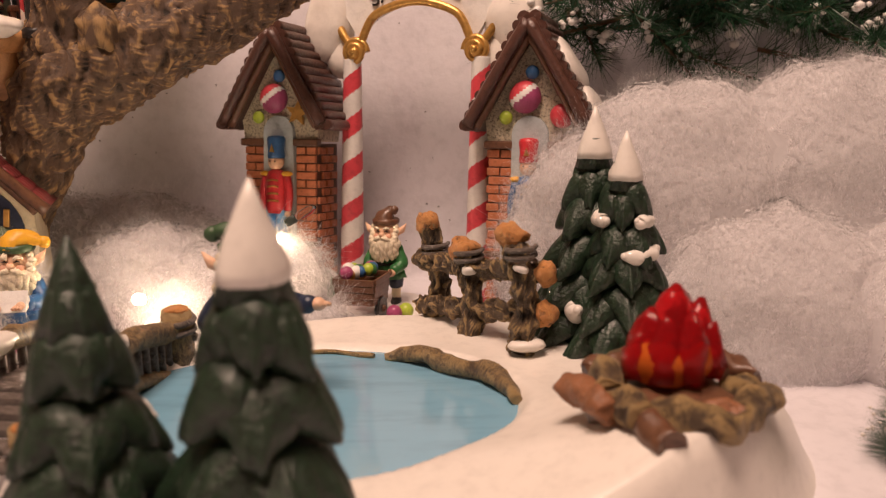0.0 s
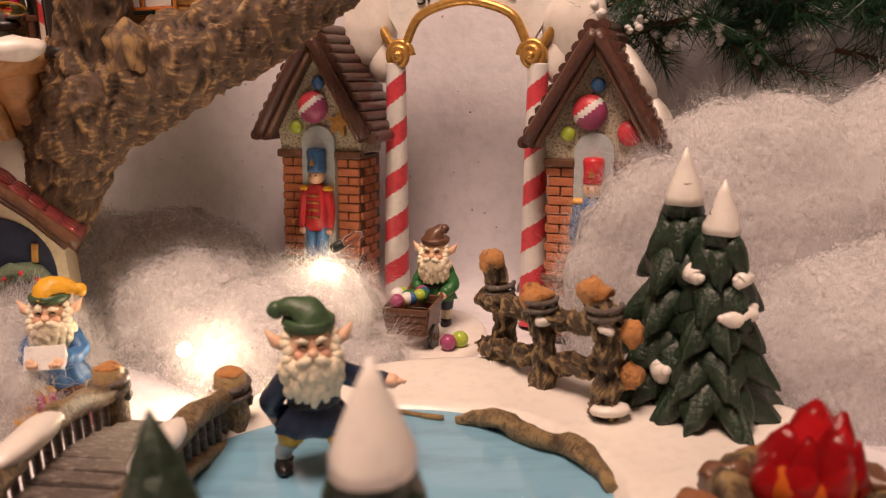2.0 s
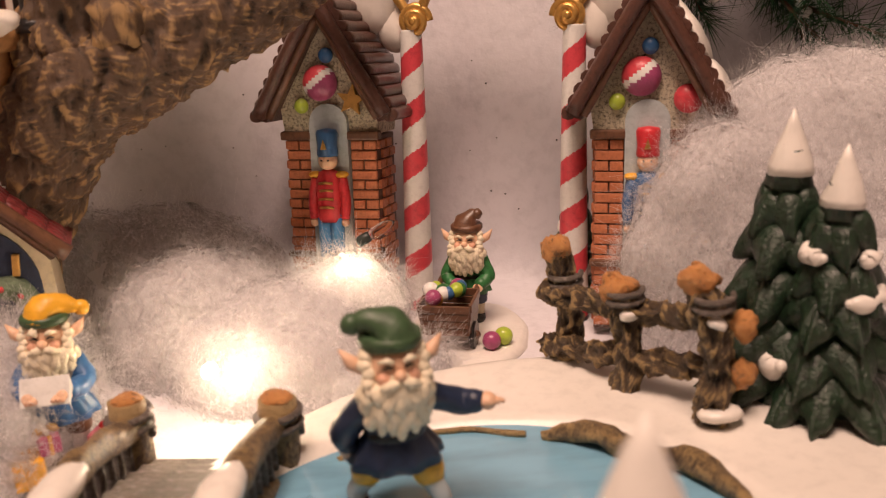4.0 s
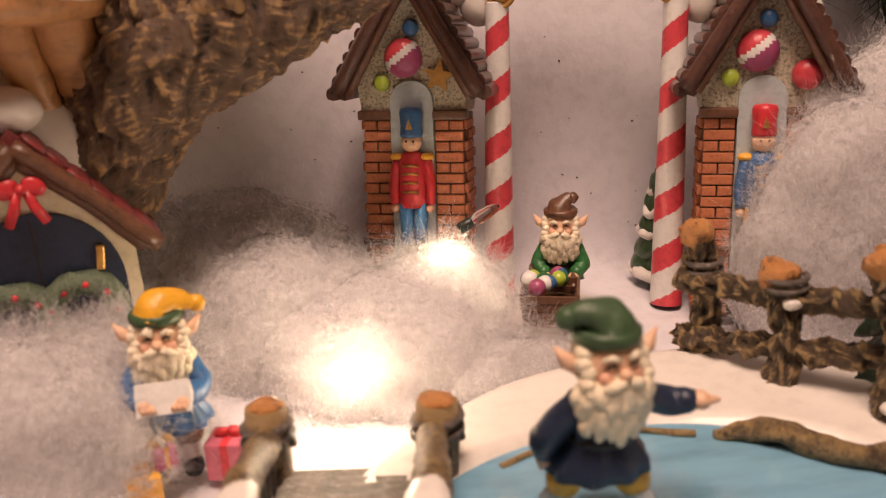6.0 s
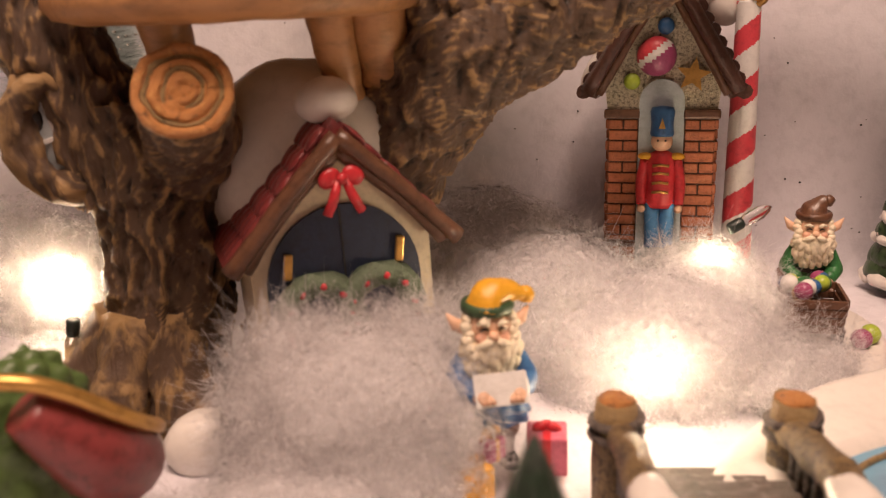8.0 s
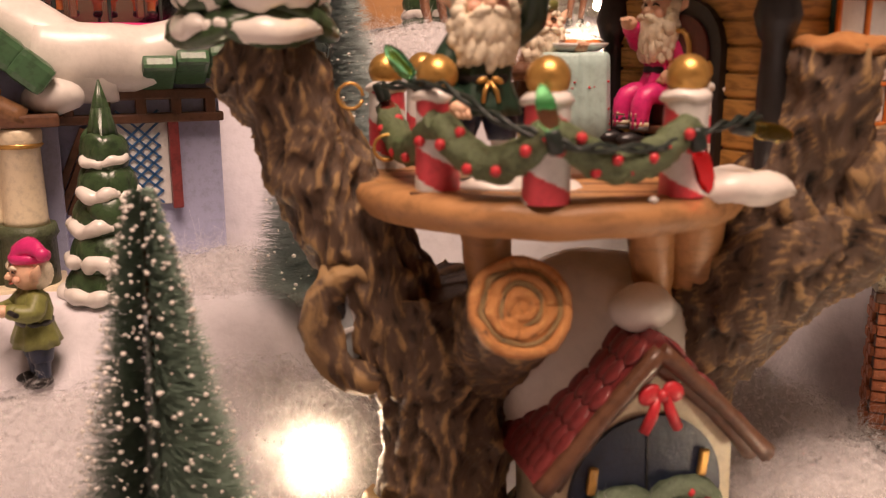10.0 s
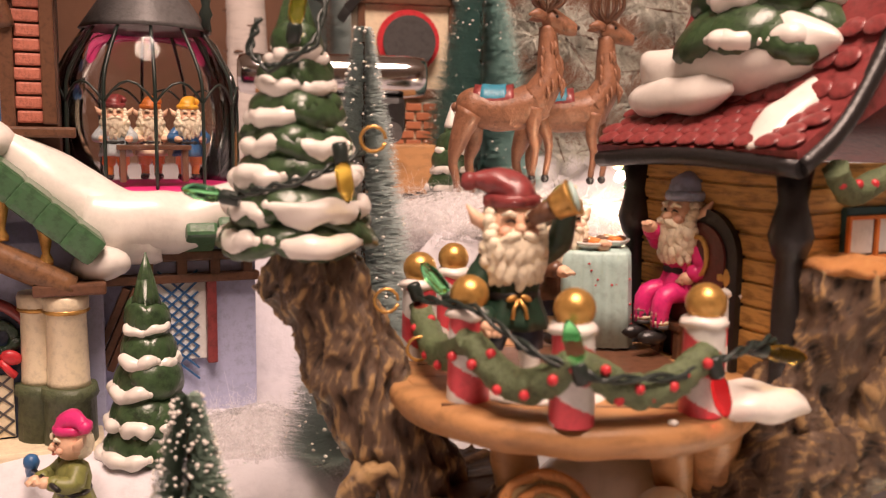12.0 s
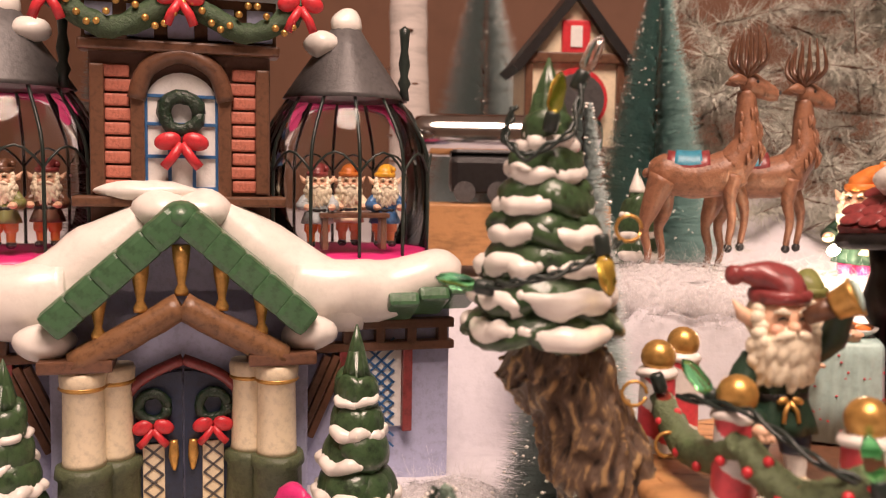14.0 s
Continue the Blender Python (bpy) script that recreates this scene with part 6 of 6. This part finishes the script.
        s.lathe(MAGENTA, (0, 0, -0.4), [(4.85, 0), (4.85, 0.6), (4.7, 0.8), (0.1, 0.8)], 36)
        part("base", s, d, "magenta base band")
        for k in range(12):
            t = 2 * math.pi * k / 12
            s = Shape()
            s.tube(WIRE, [(4.65 * math.cos(t), 4.65 * math.sin(t), 0.3), (4.65 * math.cos(t), 4.65 * math.sin(t), 4.2), (4.4 * math.cos(t), 4.4 * math.sin(t), 6.2), (2.9 * math.cos(t), 2.9 * math.sin(t), 8.6)], 0.09, 6, steps=3)
            t2 = t + math.pi / 6
            s.tube(WIRE, [(4.65 * math.cos(t + (t2 - t) * u), 4.65 * math.sin(t + (t2 - t) * u), 4.6 + 1.0 * math.sin(math.pi * u)) for u in [i / 6 for i in range(7)]], 0.07, 5)
            part("rib", s, d, "black metal rib")
        s = Shape()
        s.lathe(SLATE, (0, 0, 8.4), [(3.3, 0), (3.1, 0.3), (2.3, 1.5), (1.4, 2.8), (0.5, 4.2)], 30, wave=(22, 0.025))
        part("cone_roof", s, d, "grey ribbed cone roof")
        s = Shape()
        s.ball(SNOW, (0, 0, 12.4), (0.9, 0.9, 0.8), 14, lump=0.15, freq=1)
        s.ball(SNOW, (-sx * 1.4, -0.8, 11.2), (0.9, 0.8, 0.7), 14, lump=0.15, freq=1)
        part("roof_snow", s, d)
        s = Shape()
        s.lathe(WIRE, (0, 0, 0), [(0.3, 0), (0.22, 0.6), (0.36, 0.9), (0.2, 1.3), (0.32, 1.9), (0.2, 2.6), (0.26, 3.3), (0.3, 3.7), (0.05, 3.9)], 12)
        part("finial", s, d, "black turned finial", (2.9, -1.4, 8.4))
    # wings with lattice windows
    for sx in (-1, 1):
        s = Shape()
        s.box(LILAC, (sx * 9.3, 5.0, 4.6), (7.6, 6.6, 9.2), bevel=0.1)
        part("wing_wall", s, H, "lilac wing wall")
        s = Shape()
        s.tube(SNOW, [(sx * 5.0, 1.2, 10.2), (sx * 9.0, 1.2, 10.0), (sx * 12.6, 1.6, 11.0), (sx * 13.6, 1.6, 11.3)], [1.5, 1.5, 1.1, 0.15], 20, 0.35, 0.5, steps=7)
        part("wing_snow", s, H)
        for k in range(3):
            s = Shape()
            s.box(ROOFGREEN, (0, 0, 0), (1.5, 2.4, 0.7), (-28, 0, 0), 0.2)
            part("roof_tile", s, H, at=(sx * (10.2 + 1.5 * k), 0.4, 9.3 + 0.25 * k))
        s = Shape()
        s.box(BROWN, (sx * 9.4, 1.4, 8.3), (7.6, 0.6, 0.5), bevel=0.1)
        s.box(BROWN, (sx * 9.4, 1.4, 7.2), (7.6, 0.7, 0.45), bevel=0.1)
        for k in range(5):
            s.box(BROWN, (sx * (6.2 + 1.6 * k), 1.4, 7.8), (0.5, 0.6, 1.0), bevel=0.08)
        part("timber_band", s, H, "dark timber band")
        s = Shape()
        s.box(WHITE, (sx * 9.2, 1.55, 5.0), (2.7, 0.2, 4.0), bevel=0.05)
        part("pane", s, H, "white window pane")
        for k in range(-3, 5):
            for q in (-1, 1):
                s = Shape()
                s.box(BLUE, (0, 0, 0), (0.10, 0.10, 2.6), bevel=0)
                part("lattice_bar", s, H, at=(sx * 9.2 + 0.0, 1.42, 4.5 + 0.55 * (k - 0.0)), rot=(0, q * 48, 0))
        for x in (7.6, 10.8):
            s = Shape()
            s.box(MAROON, (sx * x, 1.4, 5.0), (0.5, 0.6, 4.4), bevel=0.08)
            part("window_jamb", s, H, "red window jamb")
        s = Shape()
        for k in range(3):
            s.box(BROWN, (sx * (5.9 + 0.45 * k), 1.35, 4.8), (0.35, 0.5, 4.4), (0, sx * 24, 0), 0.06)
        part("brace", s, H, "diagonal timber brace")


house()
m = HOUSE.matrix_world
for lx, ly, cap, coat in ((6.6, 4.0, MAROON, GREYSTONE), (8.4, 5.2, ORANGE, CREAM), (10.2, 4.4, YELLOW, BLUE), (-8.2, 4.4, BROWN, OLIVE), (-6.4, 5.4, MAROON, BROWN)):
    p = m @ Vector((lx * CM, ly * CM, 0.119))
    figure("elf_figurine", "small resin elf at work inside the glass dome", (p.x * 100, p.y * 100, p.z * 100), 23, 4.6, (cap,), coat, ORANGE, BLACK, (0.5, 0.2, 0))
p = m @ Vector((8.4 * CM, 3.6 * CM, 0.119))
s = Shape()
s.box(BROWN, (0, 0, 1.7), (3.6, 1.3, 0.25), bevel=0.06)
for a in (-1.5, 1.5):
    s.box(BROWN, (a, 0, 0.8), (0.3, 1.0, 1.7), bevel=0.05)
single("workbench", s, "small brown workbench inside the glass dome", "workbench", (p.x * 100, p.y * 100, p.z * 100), 23)


# ---- deer, far tower, brush trees ----
def deer(at, yaw, rear, label):
    """A prancing reindeer, facing +x: rump low, neck upright, head level."""
    s = Shape()
    r = rear
    s.tube(DEER, [(-3.5, 0, 6.0), (-2.6, 0, 6.3), (-0.8, 0, 6.1), (1.0, 0, 6.2 + r * 0.5), (2.3, 0, 6.5 + r)], [0.55, 1.15, 1.15, 1.2, 1.05], 22, 0.10, 1.2, steps=6)
    s.tube(DEER, [(1.7, 0, 6.4 + r), (2.5, 0, 7.6 + r), (2.45, 0, 9.0 + r), (2.35, 0, 10.5 + r)], [1.15, 0.95, 0.72, 0.55], 20, 0.05, 2.2, steps=6)
    rng = random.Random(5)
    for k in range(26):
        a, z = rng.uniform(-2.2, 2.2), rng.uniform(6.6, 9.4)
        w = 1.12 - 0.16 * (z - 6.4)
        s.tube(DEER, [(2.45 + w * math.cos(a), w * math.sin(a), z + 0.35 + r), (2.55 + w * 1.06 * math.cos(a), w * 1.06 * math.sin(a), z + r), (2.5 + w * math.cos(a), w * math.sin(a), z - 0.4 + r)], [0.06, 0.16, 0.03], 6, steps=2)
    s.tube(DEER, [(1.95, 0, 10.7 + r), (2.6, 0, 10.85 + r), (3.3, 0, 10.6 + r), (4.0, 0, 10.35 + r), (4.3, 0, 10.3 + r)], [0.40, 0.66, 0.55, 0.40, 0.26], 16, 0.03, 2, steps=5)
    s.ball(BLACK, (4.35, 0, 10.42 + r), (0.16, 0.2, 0.14), 8)
    s.tube(BROWN, [(3.45, -0.46, 10.2 + r), (3.45, -0.3, 10.95 + r), (3.45, 0.3, 10.95 + r), (3.45, 0.46, 10.2 + r)], 0.07, 6, steps=4)
    for sy in (-1, 1):
        s.ball(BLACK, (2.95, sy * 0.52, 10.95 + r), 0.12, 8)
        s.tube(DEER, [(2.2, sy * 0.5, 11.0 + r), (1.7, sy * 0.9, 11.1 + r), (1.1, sy * 1.2, 11.0 + r)], [0.2, 0.30, 0.04], 10, steps=3)
        for k, (dx, dz) in enumerate(((-0.9, 2.1), (-0.45, 2.5), (0.05, 2.7), (0.55, 2.6), (1.0, 2.2))):
            s.tube(BROWN, [(2.3, sy * 0.35, 11.3 + r), (2.3 + dx, sy * (0.7 + 0.08 * k), 11.9 + r), (2.3 + 1.1 * dx, sy * (0.95 + 0.08 * k), 12.5 + r), (2.3 + 0.85 * dx, sy * (0.95 + 0.08 * k), 11.2 + dz + r)], [0.16, 0.15, 0.13, 0.04], 8, steps=4)
        o = 0.45 * sy
        s.tube(DEER, [(-2.7, sy * 0.55, 6.0), (-3.0 + o, sy * 0.7, 4.3), (-3.3 + o, sy * 0.7, 3.2), (-3.0 + o, sy * 0.72, 1.6), (-3.5 + o, sy * 0.75, 0.3)], [0.95, 0.6, 0.32, 0.24, 0.2], 14, 0.04, 2, steps=5)
        s.ball(BLACK, (-3.45 + o, sy * 0.75, 0.2), (0.34, 0.24, 0.22), 10)
        s.tube(DEER, [(1.7, sy * 0.6, 6.0 + r), (2.0 + o, sy * 0.65, 4.6 + r), (2.2 + o, sy * 0.68, 3.6 + r), (2.0 + o, sy * 0.7, 2.2 + r)], [0.62, 0.40, 0.26, 0.2], 14, 0.04, 2, steps=5)
        s.ball(BLACK, (2.0 + o, sy * 0.7, 2.0 + r), (0.3, 0.24, 0.26), 10)
    s.tube(MAROON, [(-2.5, 0, 6.62), (-1.0, 0, 6.50), (0.3, 0, 6.60)], [0.98, 1.02, 1.04], 24, steps=3)
    s.tube(paint("saddle_blue", (0.05, 0.25, 0.36), 0.4, 0.3), [(-2.0, 0, 6.66), (-1.0, 0, 6.58), (-0.2, 0, 6.64)], [0.98, 1.0, 1.0], 24, steps=3)
    s.ball(DEER, (-3.7, 0, 6.3), (0.35, 0.22, 0.3), 10)
    for v in s.bm.verts:
        v.co.x *= 0.84
    single("deer_figurine", s, label, "deer", at, yaw, "reindeer team")


deer((-21.3, 15.6, 17.9), -6, 0.3, "brown resin reindeer with red and blue saddle cloth")
deer((-17.5, 18.8, 17.9), -6, 0.1, "brown resin reindeer rearing with raised forelegs")


def far_tower():
    top = thing("tower_house", "ceramic tower house with red window and dark gable roof", "house", (-28.4, 37.0, 20.4), 12)
    top.matrix_world = top.matrix_world @ Matrix.Scale(1.18, 4)
    s = Shape()
    s.box(CREAM, (0, 3, 5.5), (6.4, 6, 11), bevel=0.1)
    s.prism(CREAM, [(-3.2, 11), (3.2, 11), (0, 15)], 0, 5)
    part("wall", s, top)
    for sx in (-1, 1):
        s = Shape()
        s.prism(BLACK, [(sx * 4.3, 10.2), (sx * 3.8, 9.8), (0, 14.6), (0, 15.6)], -0.8, 5.6)
        part("roof_slope", s, top)
        s = Shape()
        s.box(BROWN, (sx * 3.1, -0.1, 5.5), (0.5, 0.5, 11), bevel=0.08)
        part("timber", s, top)
    for z in (4.6, 10.8):
        s = Shape()
        s.box(BROWN, (0, -0.15, z), (7.0, 0.7, 0.7), bevel=0.1)
        part("beam", s, top)
    s = Shape()
    s.box(RED, (0, -0.15, 12.2), (1.9, 0.4, 2.2), bevel=0.1)
    s.box(WHITE, (0, -0.4, 12.2), (0.8, 0.1, 1.4), bevel=0.03)
    part("window", s, top, "red framed window")
    s = Shape()
    s.tube(RED, [(0, -0.2, 8.0), (0, -0.9, 8.0)], 2.1, 30)
    s.tube(SLATE, [(0, -0.5, 8.0), (0, -1.4, 7.9)], 1.75, 30)
    part("barrel_drum", s, top, "red rimmed grey drum")
    b = None
    for i in range(6):
        for k in range(5):
            at = (-2.4 + 1.2 * k + 0.5 * (i % 2), -0.1, 0.6 + 0.62 * i)
            if b is None:
                b = part("brick", brick_shape(1.05, 0.5, 0.4), top, at=at)
            else:
                repeat(b, "brick", top, at)


far_tower()


def brush_tree(name, label, at, tall, wide, mat, needles, snow, seed, group="bottle brush trees"):
    """A twisted-wire brush tree: bristles all round, paler dabs at their tips."""
    rng = np.random.default_rng(seed)
    top = thing(name, label, "tree", at, group=group)
    s = Shape()
    s.tube(BROWN, [(0, 0, -0.4), (0, 0, tall * 0.97)], [0.16, 0.06], 6)
    part("wire_stem", s, top)
    u = rng.random(needles) ** 1.35
    a, r = rng.random(needles) * 2 * math.pi, wide * (1 - u) ** 0.9 * (0.75 + 0.35 * rng.random(needles)) + 0.12 * wide
    z = tall * u
    base = np.stack([0 * z, 0 * z, z], 1)
    tip = np.stack([r * np.cos(a), r * np.sin(a), z + 0.35 * r * (rng.random(needles) - 0.15)], 1)
    w = 0.022
    side = np.stack([-np.sin(a) * w, np.cos(a) * w, np.full(needles, w)], 1)
    mid = base + (tip - base) * 0.25
    v = np.stack([mid - side, mid + side, tip], 1).reshape(-1, 3)
    f = np.arange(needles * 3).reshape(-1, 3)
    ob = new("bristles", soup("bristles", v, f, [mat]))
    ob.parent = top
    tagged(ob, kind="stuff")
    if snow:
        i = rng.choice(needles, snow, replace=False)
        dabs("snow_dabs", tip[i] * [0.93, 0.93, 1], 0.03 + 0.075 * rng.random(snow) ** 2, SNOW, top)
    return top


brush_tree("brush_tree", "green bottle brush tree with dabs of snow", (-32.4, -9.4, -0.5), 15.2, 3.5, FROSTGREEN, 22000, 1700, 41)
brush_tree("brush_tree", "tall frosted grey bottle brush tree", (-28.3, 2.4, 8.5), 18.5, 3.3, FROST, 22000, 700, 42)
brush_tree("brush_tree", "tall frosted teal bottle brush tree", (-22.6, 31.0, 18.0), 20.0, 4.6, paint("frosted_sea_green", (0.28, 0.46, 0.43), 0.6, 0.5, 600), 24000, 500, 43)
brush_tree("brush_tree", "grey frosted bottle brush tree far behind", (-37.0, 52.0, 20.5), 24.0, 6.0, FROST, 16000, 300, 46)
brush_tree("brush_tree", "frosted green bottle brush tree", (-54.0, 12.0, 12.0), 22.0, 4.2, FROST, 12000, 250, 44)
brush_tree("brush_tree", "small snowy bottle brush tree beside the pond", (21.5, -24.0, -0.5), 6.2, 2.2, FROSTGREEN, 7000, 250, 45)


def fir(name, label, at, size, mat, boughs, per, clumps, seed):
    """A fir made of boughs with long bristle needles and stuck-on clumps of snow."""
    rng = np.random.default_rng(seed)
    top = thing(name, label, "tree", at)
    V, wood, C = [], Shape(), []
    for b in range(boughs):
        o = np.array([rng.uniform(-1, 1) * size[0], rng.uniform(-0.3, 1) * size[1], rng.uniform(0, 1) * size[2]])
        d = np.array([rng.normal(0, 1), -0.6 + rng.normal(0, 0.5), rng.normal(-0.1, 0.35)])
        d = d / np.linalg.norm(d) * rng.uniform(4, 8)
        wood.tube(BROWN, [o, o + d * 0.5, o + d], [0.16, 0.12, 0.05], 5)
        t = rng.random(per)
        p = o + t[:, None] * d
        n = rng.normal(0, 1, (per, 3)) + d / np.linalg.norm(d) * 0.9
        n = n / np.linalg.norm(n, axis=1)[:, None] * (1.5 + 1.1 * rng.random(per))[:, None]
        sd = np.cross(n, rng.normal(0, 1, (per, 3)))
        sd = sd / np.linalg.norm(sd, axis=1)[:, None] * 0.035
        V.append(np.stack([p - sd, p + sd, p + n], 1).reshape(-1, 3))
        for _ in range(clumps):
            i = rng.integers(per)
            q = p[i] + n[i] * rng.uniform(0.5, 1.0)
            for k in range(3):
                C.append(q + rng.normal(0, 0.25, 3))
    v = np.concatenate(V)
    f = np.arange(len(v)).reshape(-1, 3)
    part("wood", wood, top)
    ob = new("needles", soup("needles", v, f, [mat]))
    ob.parent = top
    tagged(ob, kind="stuff")
    if clumps:
        dabs("snow_clumps", C, rng.uniform(0.12, 0.34, len(C)), WHITE, top)


fir("fir_tree", "dark green tinsel fir with clumps of white snow", (27.0, 0.5, 13.0), (14.0, 2.5, 11.0), NEEDLE, 85, 260, 3, 51)
fir("fir_tree", "pale sage frosted fir boughs behind the deer", (-3.0, 36.0, 19.0), (18.0, 5.0, 22.0), PALEBRUSH, 190, 260, 0, 52)


# ---- birch stem and silver car behind the workshop ----
def birch():
    top = thing("birch_stem", "pale birch stem with dark bands", "tree", (-43.0, 44.0, 19.0))
    s = Shape()
    s.tube(paint("birch_bark", (0.62, 0.56, 0.52), 0.6, 0.3, 60, 0.4, stretch=(0.5, 0.5, 3.0)), [(0, 0, -2), (0.2, 0, 10), (-0.1, 0, 22), (0.3, 0, 34)], [1.9, 1.75, 1.6, 1.4], 24, 0.15, 0.5, steps=8)
    part("stem", s, top)
    rng = random.Random(9)
    for _ in range(16):
        a, z = rng.uniform(3.4, 6.0), rng.uniform(0, 28)
        s = Shape()
        s.ball(BROWN, (1.62 * math.cos(a), 1.62 * math.sin(a), z), (0.5, 0.3, 0.14), 10, (0, 0, math.degrees(a) + 90), 0.05, 2)
        part("bark_band", s, top)


birch()


def silver_car():
    top = thing("toy_train_car", "silver toy train car with a dark underframe", "toy train", (-32.5, 27.5, 22.0), 10)
    s = Shape()
    s.tube(paint("polished_silver", (0.62, 0.60, 0.60), 0.12, 0.2, 60, 0.05, metal=1.0), [(-7, 0, 4.6), (-5.5, 0, 4.6), (4.5, 0, 4.6), (6, 0, 4.6)], [1.0, 1.5, 1.5, 1.1], 28, steps=4)
    part("barrel", s, top, "polished silver barrel")
    s = Shape()
    s.box(BLACK, (0, 0, 1.9), (9.0, 2.6, 2.6), bevel=0.5)
    part("underframe", s, top, "black underframe")
    for x in (-3.5, -1.2, 1.2, 3.5):
        s = Shape()
        s.tube(SLATE, [(x, -1.5, 0.7), (x, -1.3, 0.7)], 0.75, 18)
        part("wheel", s, top)
    s = Shape()
    s.box(TAN, (0, 0, -2.2), (13.0, 4.4, 4.2), bevel=0.15)
    part("track_board", s, top, "tan wooden board")


silver_car()


# ---- sleigh ----
def sleigh():
    top = thing("toy_sleigh", "maroon toy sleigh with green quilted seat and gold trim", "sleigh", (-27.0, -16.8, 0.3), 22)
    quilt = paint("quilted_green", (0.09, 0.15, 0.045), 0.4, 0.45)
    s = Shape()
    idx = s.slot(quilt)
    n, mm = 60, 36
    grid = []
    for j in range(mm + 1):
        row = []
        for i in range(n + 1):
            a, b = i / n, j / mm
            t = math.pi * (0.06 + 0.88 * a)
            puff = 0.30 * abs(math.sin(math.pi * (a * 7 + b * 4.5))) * abs(math.sin(math.pi * (a * 7 - b * 4.5)))
            r = 1.0 - 0.55 * b ** 2.2
            row.append(s.bm.verts.new((-3.2 * math.cos(t) * (r + 0.1) * (1 + puff * 0.26), 2.6 * math.sin(t) * r * -1 * (1 + puff * 0.26), 1.2 + 4.6 * math.sin(b * math.pi / 2) + puff * 0.5 * b)))
        grid.append(row)
    for j in range(mm):
        for i in range(n):
            f = s.bm.faces.new((grid[j][i], grid[j][i + 1], grid[j + 1][i + 1], grid[j + 1][i]))
            f.material_index, f.smooth = idx, True
    part("seat_back", s, top, "green diamond quilted seat back")
    s = Shape()
    s.tube(MAROON, [(3.0, 1.5, 1.6), (3.6, -0.6, 2.4), (3.0, -2.2, 3.6), (1.6, -2.6, 5.2)], [1.1, 1.2, 1.1, 0.5], 18, steps=7)
    s.ball(MAROON, (0, 0.6, 1.2), (3.6, 3.2, 1.5), 24)
    part("body", s, top, "maroon lacquered body")
    s = Shape()
    s.tube(GOLD, [(4.1, 1.6, 2.2), (4.7, -0.7, 3.1), (3.9, -2.6, 4.4), (2.0, -2.9, 5.9), (0, -2.2, 6.1)], 0.2, 10, steps=7)
    s.tube(GOLD, [(-4.0, 1.0, 1.8), (-4.2, -1.2, 2.6), (-3.2, -2.6, 3.6)], 0.26, 10, steps=6)
    part("trim", s, top, "gold trim")
    for sx in (-1, 1):
        s = Shape()
        s.tube(GOLD, [(sx * 2.6, 3.4, 0.2), (sx * 2.6, -2.6, 0.2), (sx * 2.6, -4.0, 1.2)], 0.2, 8, steps=5)
        part("runner", s, top, "gold runner")


sleigh()


# ---- light string over the pine and the rail ----
def wire(pts, label):
    s = Shape()
    P = [Vector(p) for p in pts]
    for ph in (0, math.pi):
        line = []
        for i in range(len(P) - 1):
            for k in range(8):
                u = k / 8
                q = P[i].lerp(P[i + 1], u)
                a = (i * 8 + k) * 0.9 + ph
                line.append((q.x + 0.09 * math.cos(a), q.y, q.z + 0.09 * math.sin(a)))
        s.tube(WIRE, line, 0.075, 6)
    single("light_string_wire", s, label, "cable")


wire([(-31.6, -8.0, 20.6), (-30.5, -8.9, 20.9), (-29.2, -9.0, 21.2), (-28.0, -8.5, 21.7), (-27.2, -7.4, 22.2)], "dark twisted light wire round the pine")
wire([(-30.6, -7.0, 26.2), (-30.9, -7.2, 25.2), (-30.2, -7.6, 24.6), (-28.8, -7.4, 25.4), (-28.5, -6.6, 27.2)], "dark twisted light wire at the pine's top")
wire([(-25.4, -8.2, 17.6), (-23.8, -10.0, 17.7), (-22.2, -11.6, 16.8), (-20.4, -12.2, 16.2), (-18.0, -11.3, 16.1), (-16.2, -10.4, 16.6), (-14.9, -9.4, 16.8), (-14.4, -8.6, 16.2)], "dark twisted light wire along the candy rail")
mini_bulb("mini_light", (-31.6, -8.2, 20.7), (0, -80, 0), "green", "green glass mini light bulb")
mini_bulb("mini_light", (-27.8, -8.7, 21.8), (10, 170, 0), "yellow", "yellow glass mini light bulb")
mini_bulb("mini_light", (-29.4, -7.4, 26.0), (10, 10, 0), "yellow", "yellow glass mini light bulb")
mini_bulb("mini_light", (-28.5, -6.6, 27.3), (0, 25, 0), "clear", "clear glass mini light bulb")
mini_bulb("mini_light", (-21.0, -12.0, 16.6), (0, -15, 0), "green", "green glass mini light bulb")
mini_bulb("mini_light", (-24.6, -8.4, 17.8), (0, -40, 0), "green", "green glass mini light bulb")
mini_bulb("mini_light", (-16.9, -10.9, 16.0), (0, 165, 0), "red", "red glass mini light bulb")
mini_bulb("mini_light", (-15.0, -9.4, 16.4), (0, 100, 0), "yellow", "yellow glass mini light bulb")
mini_bulb("mini_light", (-25.6, -5.2, 17.0), (0, 160, 0), "red", "red glass mini light bulb")
mini_bulb("mini_light", (-27.0, -7.5, 3.0), (0, 190, 0), "clear", "clear glass mini light bulb on its wire")
for at, rad in (((-26.6, -6.6, 17.2), 0.4), ((-25.5, -6.6, 15.6), 0.4), ((-27.0, -7.2, 22.5), 0.4)):
    s = Shape()
    s.tube(GOLD, [(rad * math.cos(i * 0.5), 0, rad * math.sin(i * 0.5)) for i in range(13)], 0.06, 6)
    single("wire_hook", s, "thin gold ornament hook", "hook", at, 10, "gold hooks")
